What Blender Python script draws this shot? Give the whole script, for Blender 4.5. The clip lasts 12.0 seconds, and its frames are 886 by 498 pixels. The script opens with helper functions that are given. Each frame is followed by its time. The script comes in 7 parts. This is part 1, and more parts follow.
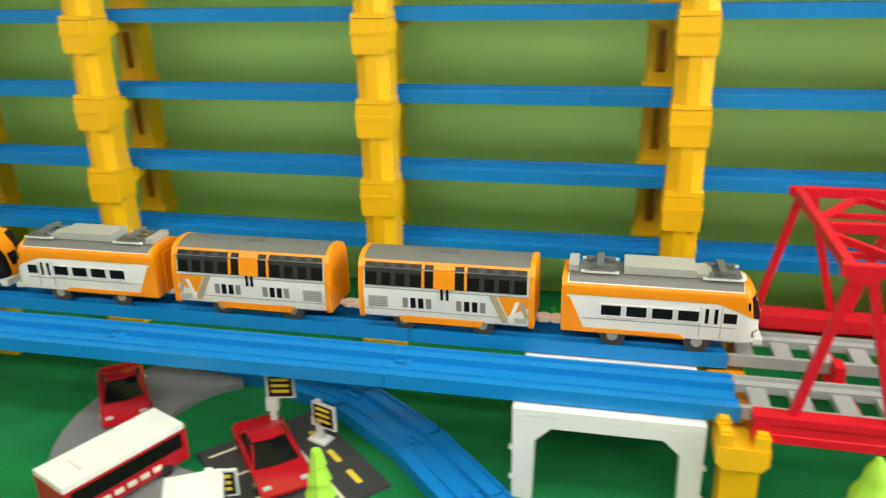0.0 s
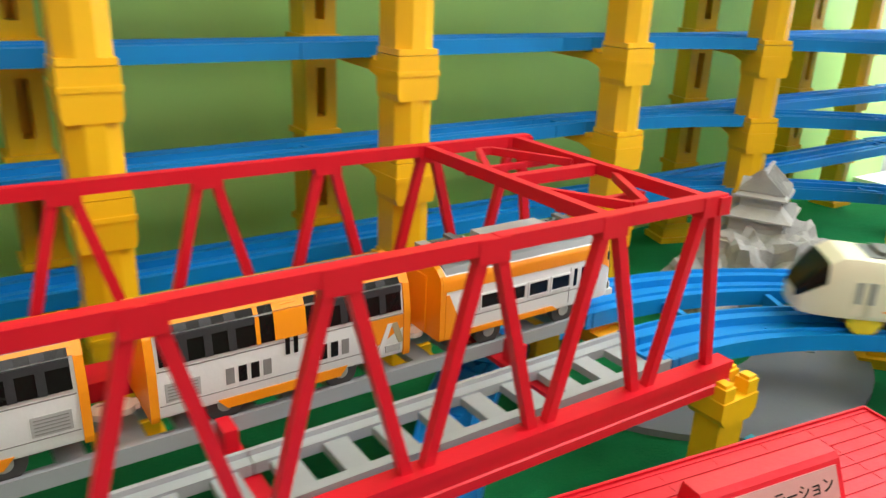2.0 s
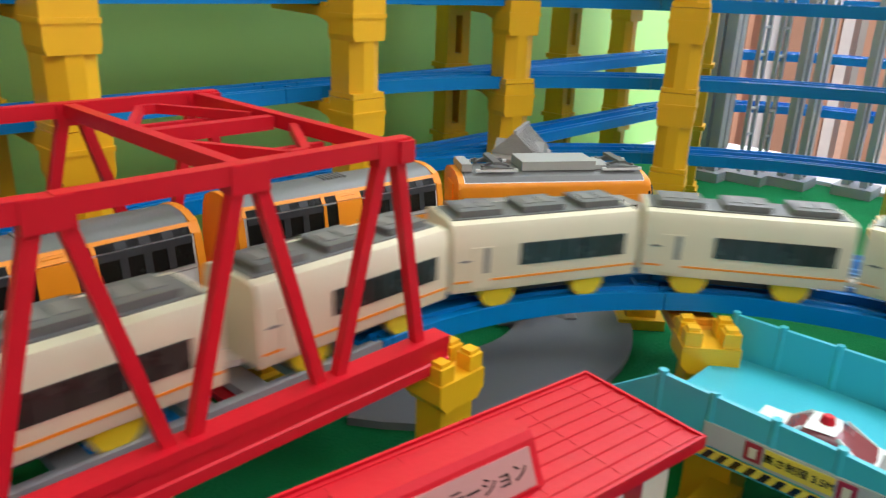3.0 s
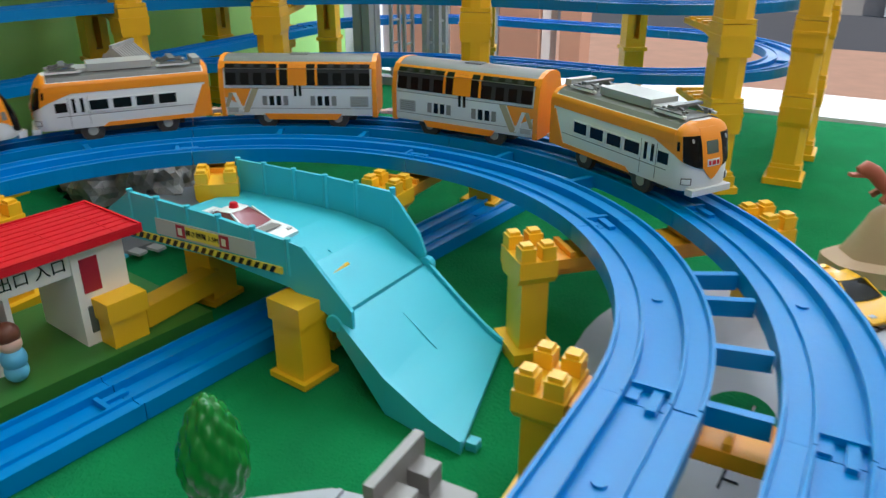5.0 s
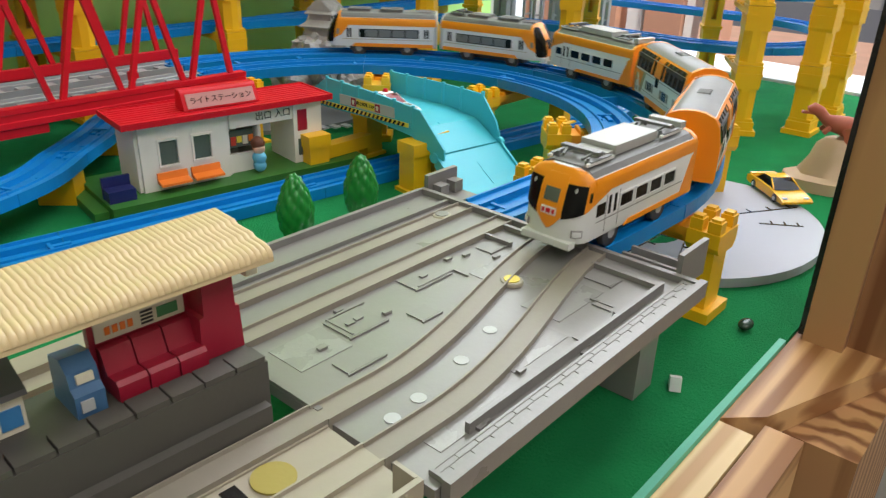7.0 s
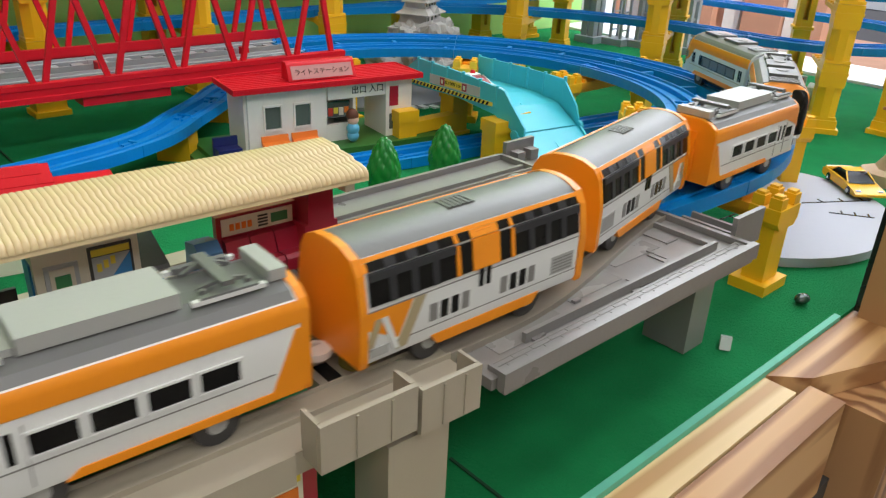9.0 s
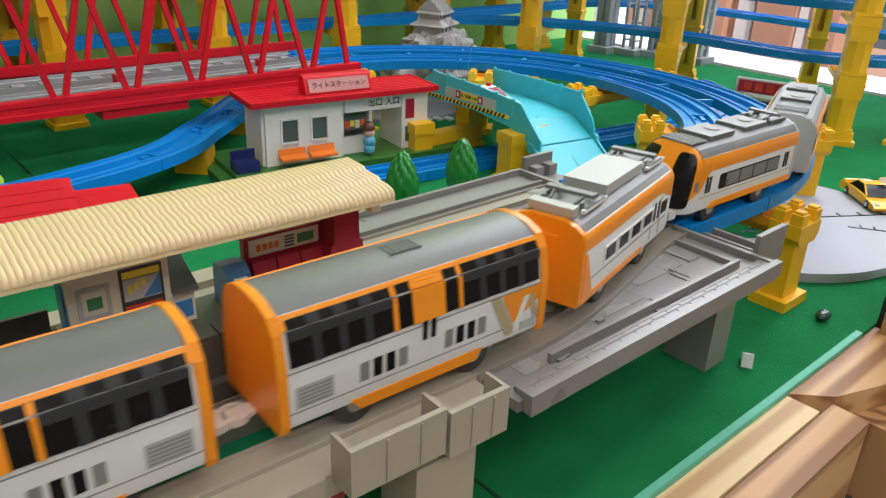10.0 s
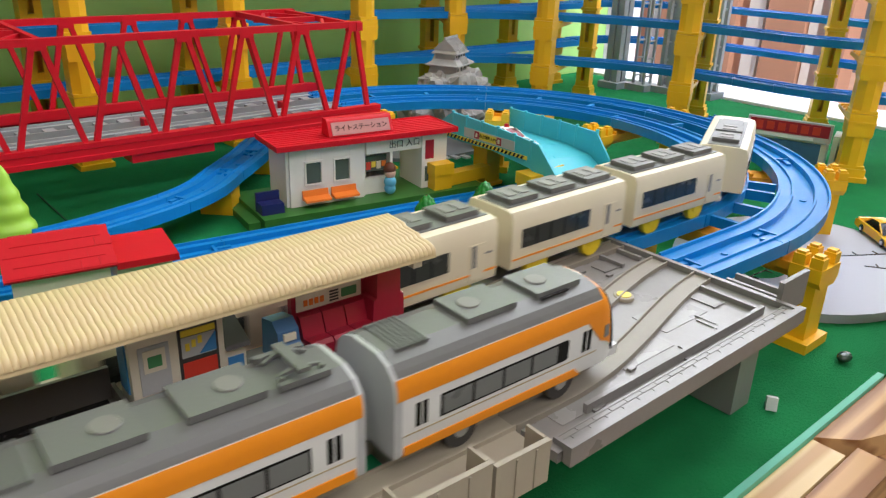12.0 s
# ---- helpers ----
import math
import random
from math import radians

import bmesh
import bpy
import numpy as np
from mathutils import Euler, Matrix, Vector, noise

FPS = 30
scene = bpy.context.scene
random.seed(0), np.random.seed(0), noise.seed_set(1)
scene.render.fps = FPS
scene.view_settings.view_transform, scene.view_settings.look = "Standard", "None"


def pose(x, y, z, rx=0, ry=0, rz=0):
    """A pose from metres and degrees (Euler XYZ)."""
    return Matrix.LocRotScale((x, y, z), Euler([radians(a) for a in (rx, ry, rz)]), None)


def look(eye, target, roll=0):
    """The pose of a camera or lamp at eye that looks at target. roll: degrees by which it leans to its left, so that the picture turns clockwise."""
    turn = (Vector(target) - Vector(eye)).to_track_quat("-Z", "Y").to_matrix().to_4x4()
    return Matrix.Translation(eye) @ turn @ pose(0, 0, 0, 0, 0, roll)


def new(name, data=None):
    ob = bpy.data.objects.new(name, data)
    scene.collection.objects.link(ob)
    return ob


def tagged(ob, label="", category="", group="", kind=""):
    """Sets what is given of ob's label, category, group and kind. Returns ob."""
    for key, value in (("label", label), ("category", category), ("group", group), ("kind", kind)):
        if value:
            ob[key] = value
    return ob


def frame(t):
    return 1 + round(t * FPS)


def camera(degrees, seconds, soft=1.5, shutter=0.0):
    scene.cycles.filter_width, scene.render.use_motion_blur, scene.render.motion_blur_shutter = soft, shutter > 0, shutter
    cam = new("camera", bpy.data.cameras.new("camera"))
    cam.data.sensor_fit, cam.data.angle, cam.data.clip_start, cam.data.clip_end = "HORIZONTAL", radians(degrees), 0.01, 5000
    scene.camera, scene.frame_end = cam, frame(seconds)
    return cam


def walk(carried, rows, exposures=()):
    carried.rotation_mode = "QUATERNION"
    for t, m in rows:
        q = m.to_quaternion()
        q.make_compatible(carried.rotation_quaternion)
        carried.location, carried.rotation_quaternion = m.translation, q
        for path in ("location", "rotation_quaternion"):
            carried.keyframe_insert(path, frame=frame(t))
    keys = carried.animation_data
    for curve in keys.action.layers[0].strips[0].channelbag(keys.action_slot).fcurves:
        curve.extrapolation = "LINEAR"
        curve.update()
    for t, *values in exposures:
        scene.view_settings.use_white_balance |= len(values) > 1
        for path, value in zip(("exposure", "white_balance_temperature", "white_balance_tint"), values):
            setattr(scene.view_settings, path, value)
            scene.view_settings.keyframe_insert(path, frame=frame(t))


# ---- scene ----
cam = camera(60.4, 12.0, soft=1.3, shutter=0.3)
PATH = [
    (0, (-0.089, -0.383, 0.319), (-0.508, 1.441, -0.387), -1.3),
    (0.5, (-0.055, -0.376, 0.304), (-0.076, 1.494, -0.405), 0.0),
    (1, (-0.011, -0.341, 0.297), (0.418, 1.478, -0.413), 1.4),
    (1.5, (0.049, -0.277, 0.293), (0.834, 1.424, -0.407), 2.1),
    (2, (0.121, -0.201, 0.263), (1.198, 1.338, -0.425), 2.3),
    (2.5, (0.185, -0.183, 0.235), (1.463, 1.193, -0.452), 2.6),
    (3, (0.217, -0.205, 0.231), (1.602, 1.069, -0.447), 2.2),
    (3.5, (0.256, -0.266, 0.223), (1.704, 0.939, -0.448), 1.5),
    (5.5, (0.145, -0.504, 0.244), (1.761, 0.33, -0.588), -0.1),
    (6, (0.069, -0.564, 0.255), (1.606, 0.377, -0.613), 0.1),
    (6.5, (-0.004, -0.634, 0.245), (1.437, 0.454, -0.614), 0.6),
    (7, (-0.013, -0.663, 0.251), (1.366, 0.513, -0.595), 1.8),
    (7.5, (-0.035, -0.681, 0.254), (1.283, 0.574, -0.576), 2.4),
    (9.5, (-0.05, -0.703, 0.241), (1.178, 0.63, -0.605), 2.5),
    (10, (-0.053, -0.696, 0.248), (1.17, 0.649, -0.585), 2.4),
    (10.5, (-0.059, -0.695, 0.254), (1.165, 0.66, -0.561), 2.1),
    (11, (-0.06, -0.697, 0.255), (1.166, 0.669, -0.54), 2.2),
    (11.5, (-0.061, -0.693, 0.261), (1.167, 0.681, -0.516), 2.1),
    (12, (-0.068, -0.691, 0.263), (1.16, 0.687, -0.506), 2.0),
]
EXPOSURE = [(0, 0.20, 6950, 6), (1, 0.16, 6900, 7), (2, -0.02, 6650, 9), (3, -0.42, 6150, 13), (3.5, -0.55, 5950, 15), (5.5, -0.72, 6000, 9), (6.5, -0.62, 6350, 13), (7.2, -0.44, 6450, 12), (9.5, -0.38, 6250, 13), (12, -0.42, 6350, 16)]
walk(cam, [(t, look(eye, target, roll)) for t, eye, target, roll in PATH], EXPOSURE)

# ---- light ----
world = bpy.data.worlds.new("daylight")
scene.world = world
world.use_nodes = True
wn = world.node_tree.nodes
sky = wn.new("ShaderNodeTexSky")
sky.sky_type, sky.sun_disc, sky.sun_elevation, sky.sun_rotation = "NISHITA", False, radians(52), radians(208)
wn["Background"].inputs["Strength"].default_value = 0.15
world.node_tree.links.new(sky.outputs[0], wn["Background"].inputs[0])
scene.view_settings.exposure = 0.0


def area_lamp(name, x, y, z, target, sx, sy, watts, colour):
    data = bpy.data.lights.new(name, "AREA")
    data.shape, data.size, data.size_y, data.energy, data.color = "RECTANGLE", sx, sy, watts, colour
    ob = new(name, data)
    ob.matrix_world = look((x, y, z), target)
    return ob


# Area lamp set in the window opening, standing for its daylight.
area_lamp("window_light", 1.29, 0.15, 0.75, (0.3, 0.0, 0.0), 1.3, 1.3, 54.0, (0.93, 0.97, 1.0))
# Two unseen fill lamps added overhead; no such fixtures are known.
area_lamp("ceiling_fill_near", -0.4, -1.7, 2.18, (-0.4, -1.3, 0), 3.2, 2.0, 94.0, (1.0, 0.97, 0.92))
area_lamp("ceiling_fill_far", 0.1, -0.7, 2.18, (0.1, -0.3, 0), 2.6, 0.5, 26.0, (1.0, 0.97, 0.92))


sun = new("sun", bpy.data.lights.new("sun", "SUN"))
sun.data.energy, sun.data.angle, sun.data.color = 4.5, radians(0.6), (1.0, 0.96, 0.9)
sun.matrix_world = look((-2.2, -4.2, 6.0), (0, 0, 0))


# ---- materials ----
def make_material(name, colour, rough=0.4, vary=0.06, scale=60.0, bump=0.02, metal=0.0, sub=0.0, spec=0.5, alpha=1.0, stains=0.0):
    m = bpy.data.materials.new(name)
    m.use_nodes = True
    nt = m.node_tree
    b = nt.nodes["Principled BSDF"]
    tc = nt.nodes.new("ShaderNodeTexCoord")
    info = nt.nodes.new("ShaderNodeObjectInfo")
    n1, n2 = nt.nodes.new("ShaderNodeTexNoise"), nt.nodes.new("ShaderNodeTexNoise")
    n1.inputs["Scale"].default_value, n1.inputs["Detail"].default_value = scale, 4
    n2.inputs["Scale"].default_value, n2.inputs["Detail"].default_value = scale * 9, 5
    mix = nt.nodes.new("ShaderNodeMix")
    mix.data_type, mix.blend_type = "RGBA", "MIX"
    c = Vector(colour)
    mix.inputs[6].default_value = (*(c * (1 - vary)), 1)
    mix.inputs[7].default_value = (*[min(1, v * (1 + vary)) for v in c], 1)
    add = nt.nodes.new("ShaderNodeMath")
    add.operation = "MULTIPLY_ADD"
    add.inputs[1].default_value, add.inputs[2].default_value = 0.3, 0.0
    nt.links.new(info.outputs["Random"], add.inputs[0])
    add2 = nt.nodes.new("ShaderNodeMath")
    add2.operation = "MULTIPLY_ADD"
    add2.inputs[1].default_value = 0.85
    nt.links.new(tc.outputs["Object"], n1.inputs["Vector"])
    nt.links.new(tc.outputs["Object"], n2.inputs["Vector"])
    nt.links.new(n1.outputs["Fac"], add2.inputs[0])
    nt.links.new(add.outputs[0], add2.inputs[2])
    nt.links.new(add2.outputs[0], mix.inputs[0])
    out = mix.outputs[2]
    if stains:
        n3 = nt.nodes.new("ShaderNodeTexNoise")
        n3.inputs["Scale"].default_value, n3.inputs["Detail"].default_value, n3.inputs["Roughness"].default_value = scale * 0.4, 6, 0.7
        nt.links.new(tc.outputs["Object"], n3.inputs["Vector"])
        ramp = nt.nodes.new("ShaderNodeValToRGB")
        ramp.color_ramp.elements[0].position, ramp.color_ramp.elements[1].position = 0.52, 0.78
        nt.links.new(n3.outputs["Fac"], ramp.inputs[0])
        sc = nt.nodes.new("ShaderNodeMath")
        sc.operation, sc.inputs[1].default_value = "MULTIPLY", stains
        nt.links.new(ramp.outputs[0], sc.inputs[0])
        mx = nt.nodes.new("ShaderNodeMix")
        mx.data_type = "RGBA"
        mx.inputs[7].default_value = (0.23, 0.2, 0.16, 1)
        nt.links.new(sc.outputs[0], mx.inputs[0])
        nt.links.new(out, mx.inputs[6])
        out = mx.outputs[2]
    nt.links.new(out, b.inputs["Base Color"])
    rr = nt.nodes.new("ShaderNodeMapRange")
    rr.inputs[3].default_value, rr.inputs[4].default_value = max(0.02, rough - 0.1), min(1, rough + 0.12)
    nt.links.new(n1.outputs["Fac"], rr.inputs[0])
    nt.links.new(rr.outputs[0], b.inputs["Roughness"])
    bp = nt.nodes.new("ShaderNodeBump")
    bp.inputs["Strength"].default_value, bp.inputs["Distance"].default_value = min(1.0, bump * 10), 0.0004
    nt.links.new(n2.outputs["Fac"], bp.inputs["Height"])
    nt.links.new(bp.outputs[0], b.inputs["Normal"])
    b.inputs["Metallic"].default_value = metal
    b.inputs["Specular IOR Level"].default_value = spec
    if sub:
        b.inputs["Subsurface Weight"].default_value = sub
        b.inputs["Subsurface Radius"].default_value = (0.004, 0.004, 0.004)
    b.inputs["Alpha"].default_value = alpha
    return m


BLUE = make_material("blue_plastic", (0.002, 0.205, 0.56), 0.36, 0.08, 40, spec=0.35)
YELLOW = make_material("yellow_plastic", (0.86, 0.47, 0.008), 0.38, 0.07, 40)
ORANGEY = make_material("deep_yellow_plastic", (0.82, 0.33, 0.012), 0.42, 0.07, 40)
RED = make_material("red_plastic", (0.60, 0.008, 0.02), 0.40, 0.09, 40, spec=0.28)
WHITE = make_material("white_plastic", (0.78, 0.78, 0.77), 0.4, 0.04, 40, stains=0.1)
GREYP = make_material("warm_grey_plastic", (0.220, 0.209, 0.202), 0.30, 0.12, 30, stains=0.30)
PALEG = make_material("pale_grey_plastic", (0.46, 0.47, 0.48), 0.4, 0.06, 40)
BRIDGEG = make_material("bridge_track_grey", (0.33, 0.34, 0.35), 0.38, 0.08, 40, stains=0.15)
CYAN = make_material("turquoise_plastic", (0.055, 0.47, 0.60), 0.4, 0.05, 40)
DARK = make_material("dark_grey_plastic", (0.05, 0.048, 0.045), 0.5, 0.1, 40)
BLACK = make_material("black_plastic", (0.012, 0.011, 0.011), 0.25, 0.1, 40)
TREEG = make_material("tree_green_plastic", (0.012, 0.21, 0.03), 0.22, 0.1, 60)
MATG = make_material("green_felt", (0.010, 0.180, 0.056), 0.95, 0.40, 200, bump=0.3, spec=0.1)
felt = [n for n in MATG.node_tree.nodes if n.bl_idname == "ShaderNodeTexNoise"]
felt[0].inputs["Scale"].default_value, felt[1].inputs["Scale"].default_value = 26, 420
felt[1].inputs["Roughness"].default_value = 0.65
for n in MATG.node_tree.nodes:
    if n.bl_idname == "ShaderNodeBump":
        n.inputs["Distance"].default_value = 0.0016
WALLG = make_material("green_painted_wall", (0.43, 0.74, 0.21), 0.55, 0.08, 5, bump=0.02)
WOOD = make_material("pine_wood", (0.52, 0.27, 0.11), 0.5, 0.12, 20, bump=0.05)


# ---- mesh helpers ----
def finish(bm, bevel=0.0, seg=1):
    if bevel:
        edges = [e for e in bm.edges if len(e.link_faces) == 2 and e.calc_face_angle(0) > 0.6]
        bmesh.ops.bevel(bm, geom=edges, offset=bevel, segments=seg, affect="EDGES", clamp_overlap=True)
    bmesh.ops.recalc_face_normals(bm, faces=bm.faces)
    return bm


def mesh_of(name, bm, material, smooth=None):
    me = bpy.data.meshes.new(name)
    bm.to_mesh(me)
    bm.free()
    me.materials.append(material)
    if smooth:
        me.shade_smooth()
        me.set_sharp_from_angle(angle=radians(smooth))
    return me


def part(name, bm, material, parent=None, label="", smooth=None):
    ob = new(name, mesh_of(name, bm, material, smooth))
    if parent is not None:
        ob.parent = parent
    if label:
        ob["label"] = label
    return ob


def share(name, me, parent, m):
    ob = new(name, me)
    ob.parent = parent
    ob.matrix_basis = m
    return ob


def thing(name, label, category, m=None, group="", kind=""):
    ob = new(name)
    ob.empty_display_size = 0.01
    if m is not None:
        ob.matrix_world = m
    return tagged(ob, label, category, group, kind)


def box(bm, x0, x1, y0, y1, z0, z1, m=None):
    vs = [bm.verts.new(Vector((x, y, z)) if m is None else m @ Vector((x, y, z))) for x in (x0, x1) for y in (y0, y1) for z in (z0, z1)]
    for f in ((0, 1, 3, 2), (4, 6, 7, 5), (0, 4, 5, 1), (2, 3, 7, 6), (0, 2, 6, 4), (1, 5, 7, 3)):
        bm.faces.new([vs[i] for i in f])
    return bm


def boxes(*rows, bevel=0.0):
    bm = bmesh.new()
    for r in rows:
        box(bm, *r)
    return finish(bm, bevel)


def prism(bm, pts, a, b, axis="z"):
    """A polygon drawn out along an axis: for y the points are (x, z), for x (y, z), for z (x, y)."""
    def at(p, h):
        return {"z": (p[0], p[1], h), "y": (p[0], h, p[1]), "x": (h, p[0], p[1])}[axis]
    lo = [bm.verts.new(at(p, a)) for p in pts]
    hi = [bm.verts.new(at(p, b)) for p in pts]
    n = len(pts)
    bm.faces.new(lo[::-1])
    bm.faces.new(hi)
    for i in range(n):
        bm.faces.new((lo[i], lo[(i + 1) % n], hi[(i + 1) % n], hi[i]))
    return bm


def bar(bm, p, q, w, h, up=(0, 0, 1)):
    """A straight bar from p to q, w wide and h high."""
    p, q = Vector(p), Vector(q)
    d = (q - p).normalized()
    s = d.cross(Vector(up)).normalized()
    u = s.cross(d)
    m = Matrix((d, s, u)).transposed().to_4x4()
    m.translation = p
    return box(bm, 0, (q - p).length, -w / 2, w / 2, -h / 2, h / 2, m)


def cylinder(bm, r1, r2, z0, z1, seg=16, m=None):
    mm = Matrix.Translation((0, 0, (z0 + z1) / 2))
    bmesh.ops.create_cone(bm, cap_ends=True, segments=seg, radius1=r1, radius2=r2, depth=z1 - z0, matrix=mm if m is None else m @ mm)
    return bm


def sweep(bm, profile, stations, cap=True):
    """A closed profile of (side, up) carried along stations of (x, y, z, heading in radians); side is to the left."""
    rings = []
    for x, y, z, a in stations:
        rings.append([bm.verts.new((x - math.sin(a) * u, y + math.cos(a) * u, z + v)) for u, v in profile])
    n = len(profile)
    for r, s in zip(rings, rings[1:]):
        for i in range(n):
            bm.faces.new((r[i], r[(i + 1) % n], s[(i + 1) % n], s[i]))
    if cap:
        bm.faces.new(rings[0][::-1])
        bm.faces.new(rings[-1])
    return bm


# ---- the place: mat, walls, window, room ----
def wall_piece(name, label, rows, material, category="wall"):
    return tagged(part(name, boxes(*rows), material), label, category, kind="structure")


bm = bmesh.new()
bmesh.ops.create_grid(bm, x_segments=120, y_segments=60, size=1)
for v in bm.verts:
    v.co = Vector((-0.2 + v.co.x * 1.42, -0.108 + v.co.y * 0.448, 0))
    v.co.z = 0.0006 * noise.noise(v.co * 14)
ground = tagged(part("ground", bm, MATG, smooth=60), "green felt mat covering the layout table", "mat", kind="structure")
SEAMG = make_material("dark_green_seam", (0.004, 0.05, 0.018), 0.95, 0.2, 100)
EDGEM = make_material("pale_green_edge", (0.11, 0.46, 0.32), 0.6, 0.15, 60)
wall_piece("table_edge", "pale green cut edge of the felt mat", [(-1.62, 0.445, -0.5604, -0.5562, -0.045, 0.0009)], EDGEM, "edge")
wall_piece("mat_seam", "dark seam in the felt mat", [(0.150, 0.1515, -0.5555, -0.500, 0.0003, 0.0011)], SEAMG, "seam")
wall_piece("mat_seam", "dark seam in the felt mat", [(0.110, 0.1114, -0.02, 0.14, 0.0003, 0.0011)], SEAMG, "seam")
wall_piece("table_end", "green cloth edge of the layout table", [(0.4455, 1.22, -0.5604, -0.5562, -0.045, 0.0005)], MATG, "edge")
wall_piece("table_board", "wooden board under the green mat", [(-1.62, 1.24, -0.552, 0.36, -0.05, -0.004)], WOOD, "board")
wall_piece("wall_north", "green painted wall behind the track rack", [(-1.7, 1.298, 0.345, 0.40, -0.05, 2.2)], WALLG)

# ---- the wooden case, window wall and added room shell ----
def wood_material(name, light, dark, axis, scale=9.0):
    m = bpy.data.materials.new(name)
    m.use_nodes = True
    nt = m.node_tree
    b = nt.nodes["Principled BSDF"]
    tc, mp = nt.nodes.new("ShaderNodeTexCoord"), nt.nodes.new("ShaderNodeMapping")
    s = [scale * 6] * 3
    s[axis] = scale * 0.35
    mp.inputs["Scale"].default_value = s
    n1, n2 = nt.nodes.new("ShaderNodeTexNoise"), nt.nodes.new("ShaderNodeTexWave")
    n1.inputs["Scale"].default_value, n1.inputs["Detail"].default_value, n1.inputs["Distortion"].default_value = 1.0, 6, 0.8
    n2.inputs["Scale"].default_value, n2.inputs["Distortion"].default_value, n2.inputs["Detail"].default_value = 0.35, 9, 3
    n2.bands_direction = "XYZ"[(axis + 1) % 3]
    r = nt.nodes.new("ShaderNodeValToRGB")
    r.color_ramp.elements[0].color, r.color_ramp.elements[1].color = (*dark, 1), (*light, 1)
    r.color_ramp.elements[0].position, r.color_ramp.elements[1].position = 0.34, 0.62
    mx = nt.nodes.new("ShaderNodeMath")
    mx.operation = "MULTIPLY_ADD"
    mx.inputs[1].default_value = 0.45
    nt.links.new(tc.outputs["Object"], mp.inputs["Vector"])
    nt.links.new(mp.outputs[0], n1.inputs["Vector"])
    nt.links.new(mp.outputs[0], n2.inputs["Vector"])
    nt.links.new(n2.outputs["Fac"], mx.inputs[0])
    half = nt.nodes.new("ShaderNodeMath")
    half.operation, half.inputs[1].default_value = "MULTIPLY", 0.6
    nt.links.new(n1.outputs["Fac"], half.inputs[0])
    nt.links.new(half.outputs[0], mx.inputs[2])
    nt.links.new(mx.outputs[0], r.inputs[0])
    nt.links.new(r.outputs[0], b.inputs["Base Color"])
    b.inputs["Roughness"].default_value = 0.5
    bp = nt.nodes.new("ShaderNodeBump")
    bp.inputs["Strength"].default_value, bp.inputs["Distance"].default_value = 0.3, 0.0005
    nt.links.new(mx.outputs[0], bp.inputs["Height"])
    nt.links.new(bp.outputs[0], b.inputs["Normal"])
    return m


PINEX = wood_material("pine_lengthwise", (0.62, 0.36, 0.16), (0.30, 0.13, 0.045), 0)
PINEY = wood_material("pine_crosswise", (0.60, 0.33, 0.14), (0.28, 0.12, 0.04), 1)
PINEZ = wood_material("pine_upright", (0.50, 0.27, 0.12), (0.22, 0.09, 0.035), 2)
PLYW = wood_material("pale_plywood", (0.76, 0.56, 0.28), (0.52, 0.30, 0.12), 0, 6)
PLASTER = make_material("plain_plaster", (0.58, 0.56, 0.52), 0.8, 0.05, 4)
FLOORM = make_material("grey_shop_floor", (0.22, 0.21, 0.20), 0.6, 0.1, 3)
PAVE = make_material("red_brick_paving", (0.62, 0.36, 0.24), 0.85, 0.2, 6)
ROADF = make_material("grey_asphalt", (0.11, 0.11, 0.115), 0.9, 0.15, 4)
FACADE = make_material("far_facade", (0.50, 0.45, 0.39), 0.8, 0.35, 1.2)
PANELB = make_material("brown_wall_panel", (0.58, 0.32, 0.21), 0.7, 0.2, 4)
SILLW = make_material("white_sill", (0.80, 0.80, 0.78), 0.45, 0.03, 10)

wall_piece("case_post", "brown pine post of the display case", [(0.459, 0.4700, -0.590, -0.5660, -0.0025, 1.95)], PINEZ, "post")
wall_piece("case_stop", "darker pine strip on the case post", [(0.4702, 0.545, -0.640, -0.5720, -0.0025, 1.95)], PINEZ, "strip")
wall_piece("post_gasket", "black rubber strip beside the case post", [(0.4595, 0.4900, -0.5657, -0.5626, 0.001, 1.95)], BLACK, "strip")
tagged(part("cross_beam", finish(prism(bmesh.new(), [(0.343, -0.5607), (0.362, -0.5795), (0.560, -0.6520), (0.560, -0.5607)], -0.018, -0.0022), 0.0008), PINEX), "mitred pine beam end under the case post", "beam", kind="structure")
wall_piece("plywood_ledge", "pale plywood ledge along the table edge", [(-1.4, 0.372, -0.5800, -0.5635, -0.055, -0.0310)], PLYW, "ledge")
wall_piece("plywood_lip", "torn pale plywood lip along the table edge", [(-1.4, 0.3415, -0.5796, -0.5607, -0.0305, -0.0030)], PLYW, "ledge")
wall_piece("ledge_trim", "pine trim in front of the plywood ledge", [(-1.4, 0.357, -0.6010, -0.5805, -0.070, -0.0045)], PINEX, "trim")
wall_piece("case_apron", "brown pine panel below the case post", [(0.378, 0.56, -0.625, -0.585, -0.60, -0.0185)], PINEZ, "panel")
wall_piece("lower_panel", "dark panel below the ledge", [(-1.4, 0.3775, -0.60, -0.584, -0.60, -0.0710)], DARK, "panel")
GLASS = bpy.data.materials.new("clear_glass")
GLASS.use_nodes = True
for key, value in (("Base Color", (0.96, 0.99, 0.97, 1)), ("Roughness", 0.03), ("IOR", 1.45), ("Transmission Weight", 1.0)):
    GLASS.node_tree.nodes["Principled BSDF"].inputs[key].default_value = value
pane = wall_piece("case_pane", "clear glass side pane of the display case", [(0.548, 1.215, -0.5550, -0.5510, 0.0012, 1.45)], GLASS, "glass pane")
pane.visible_shadow = False
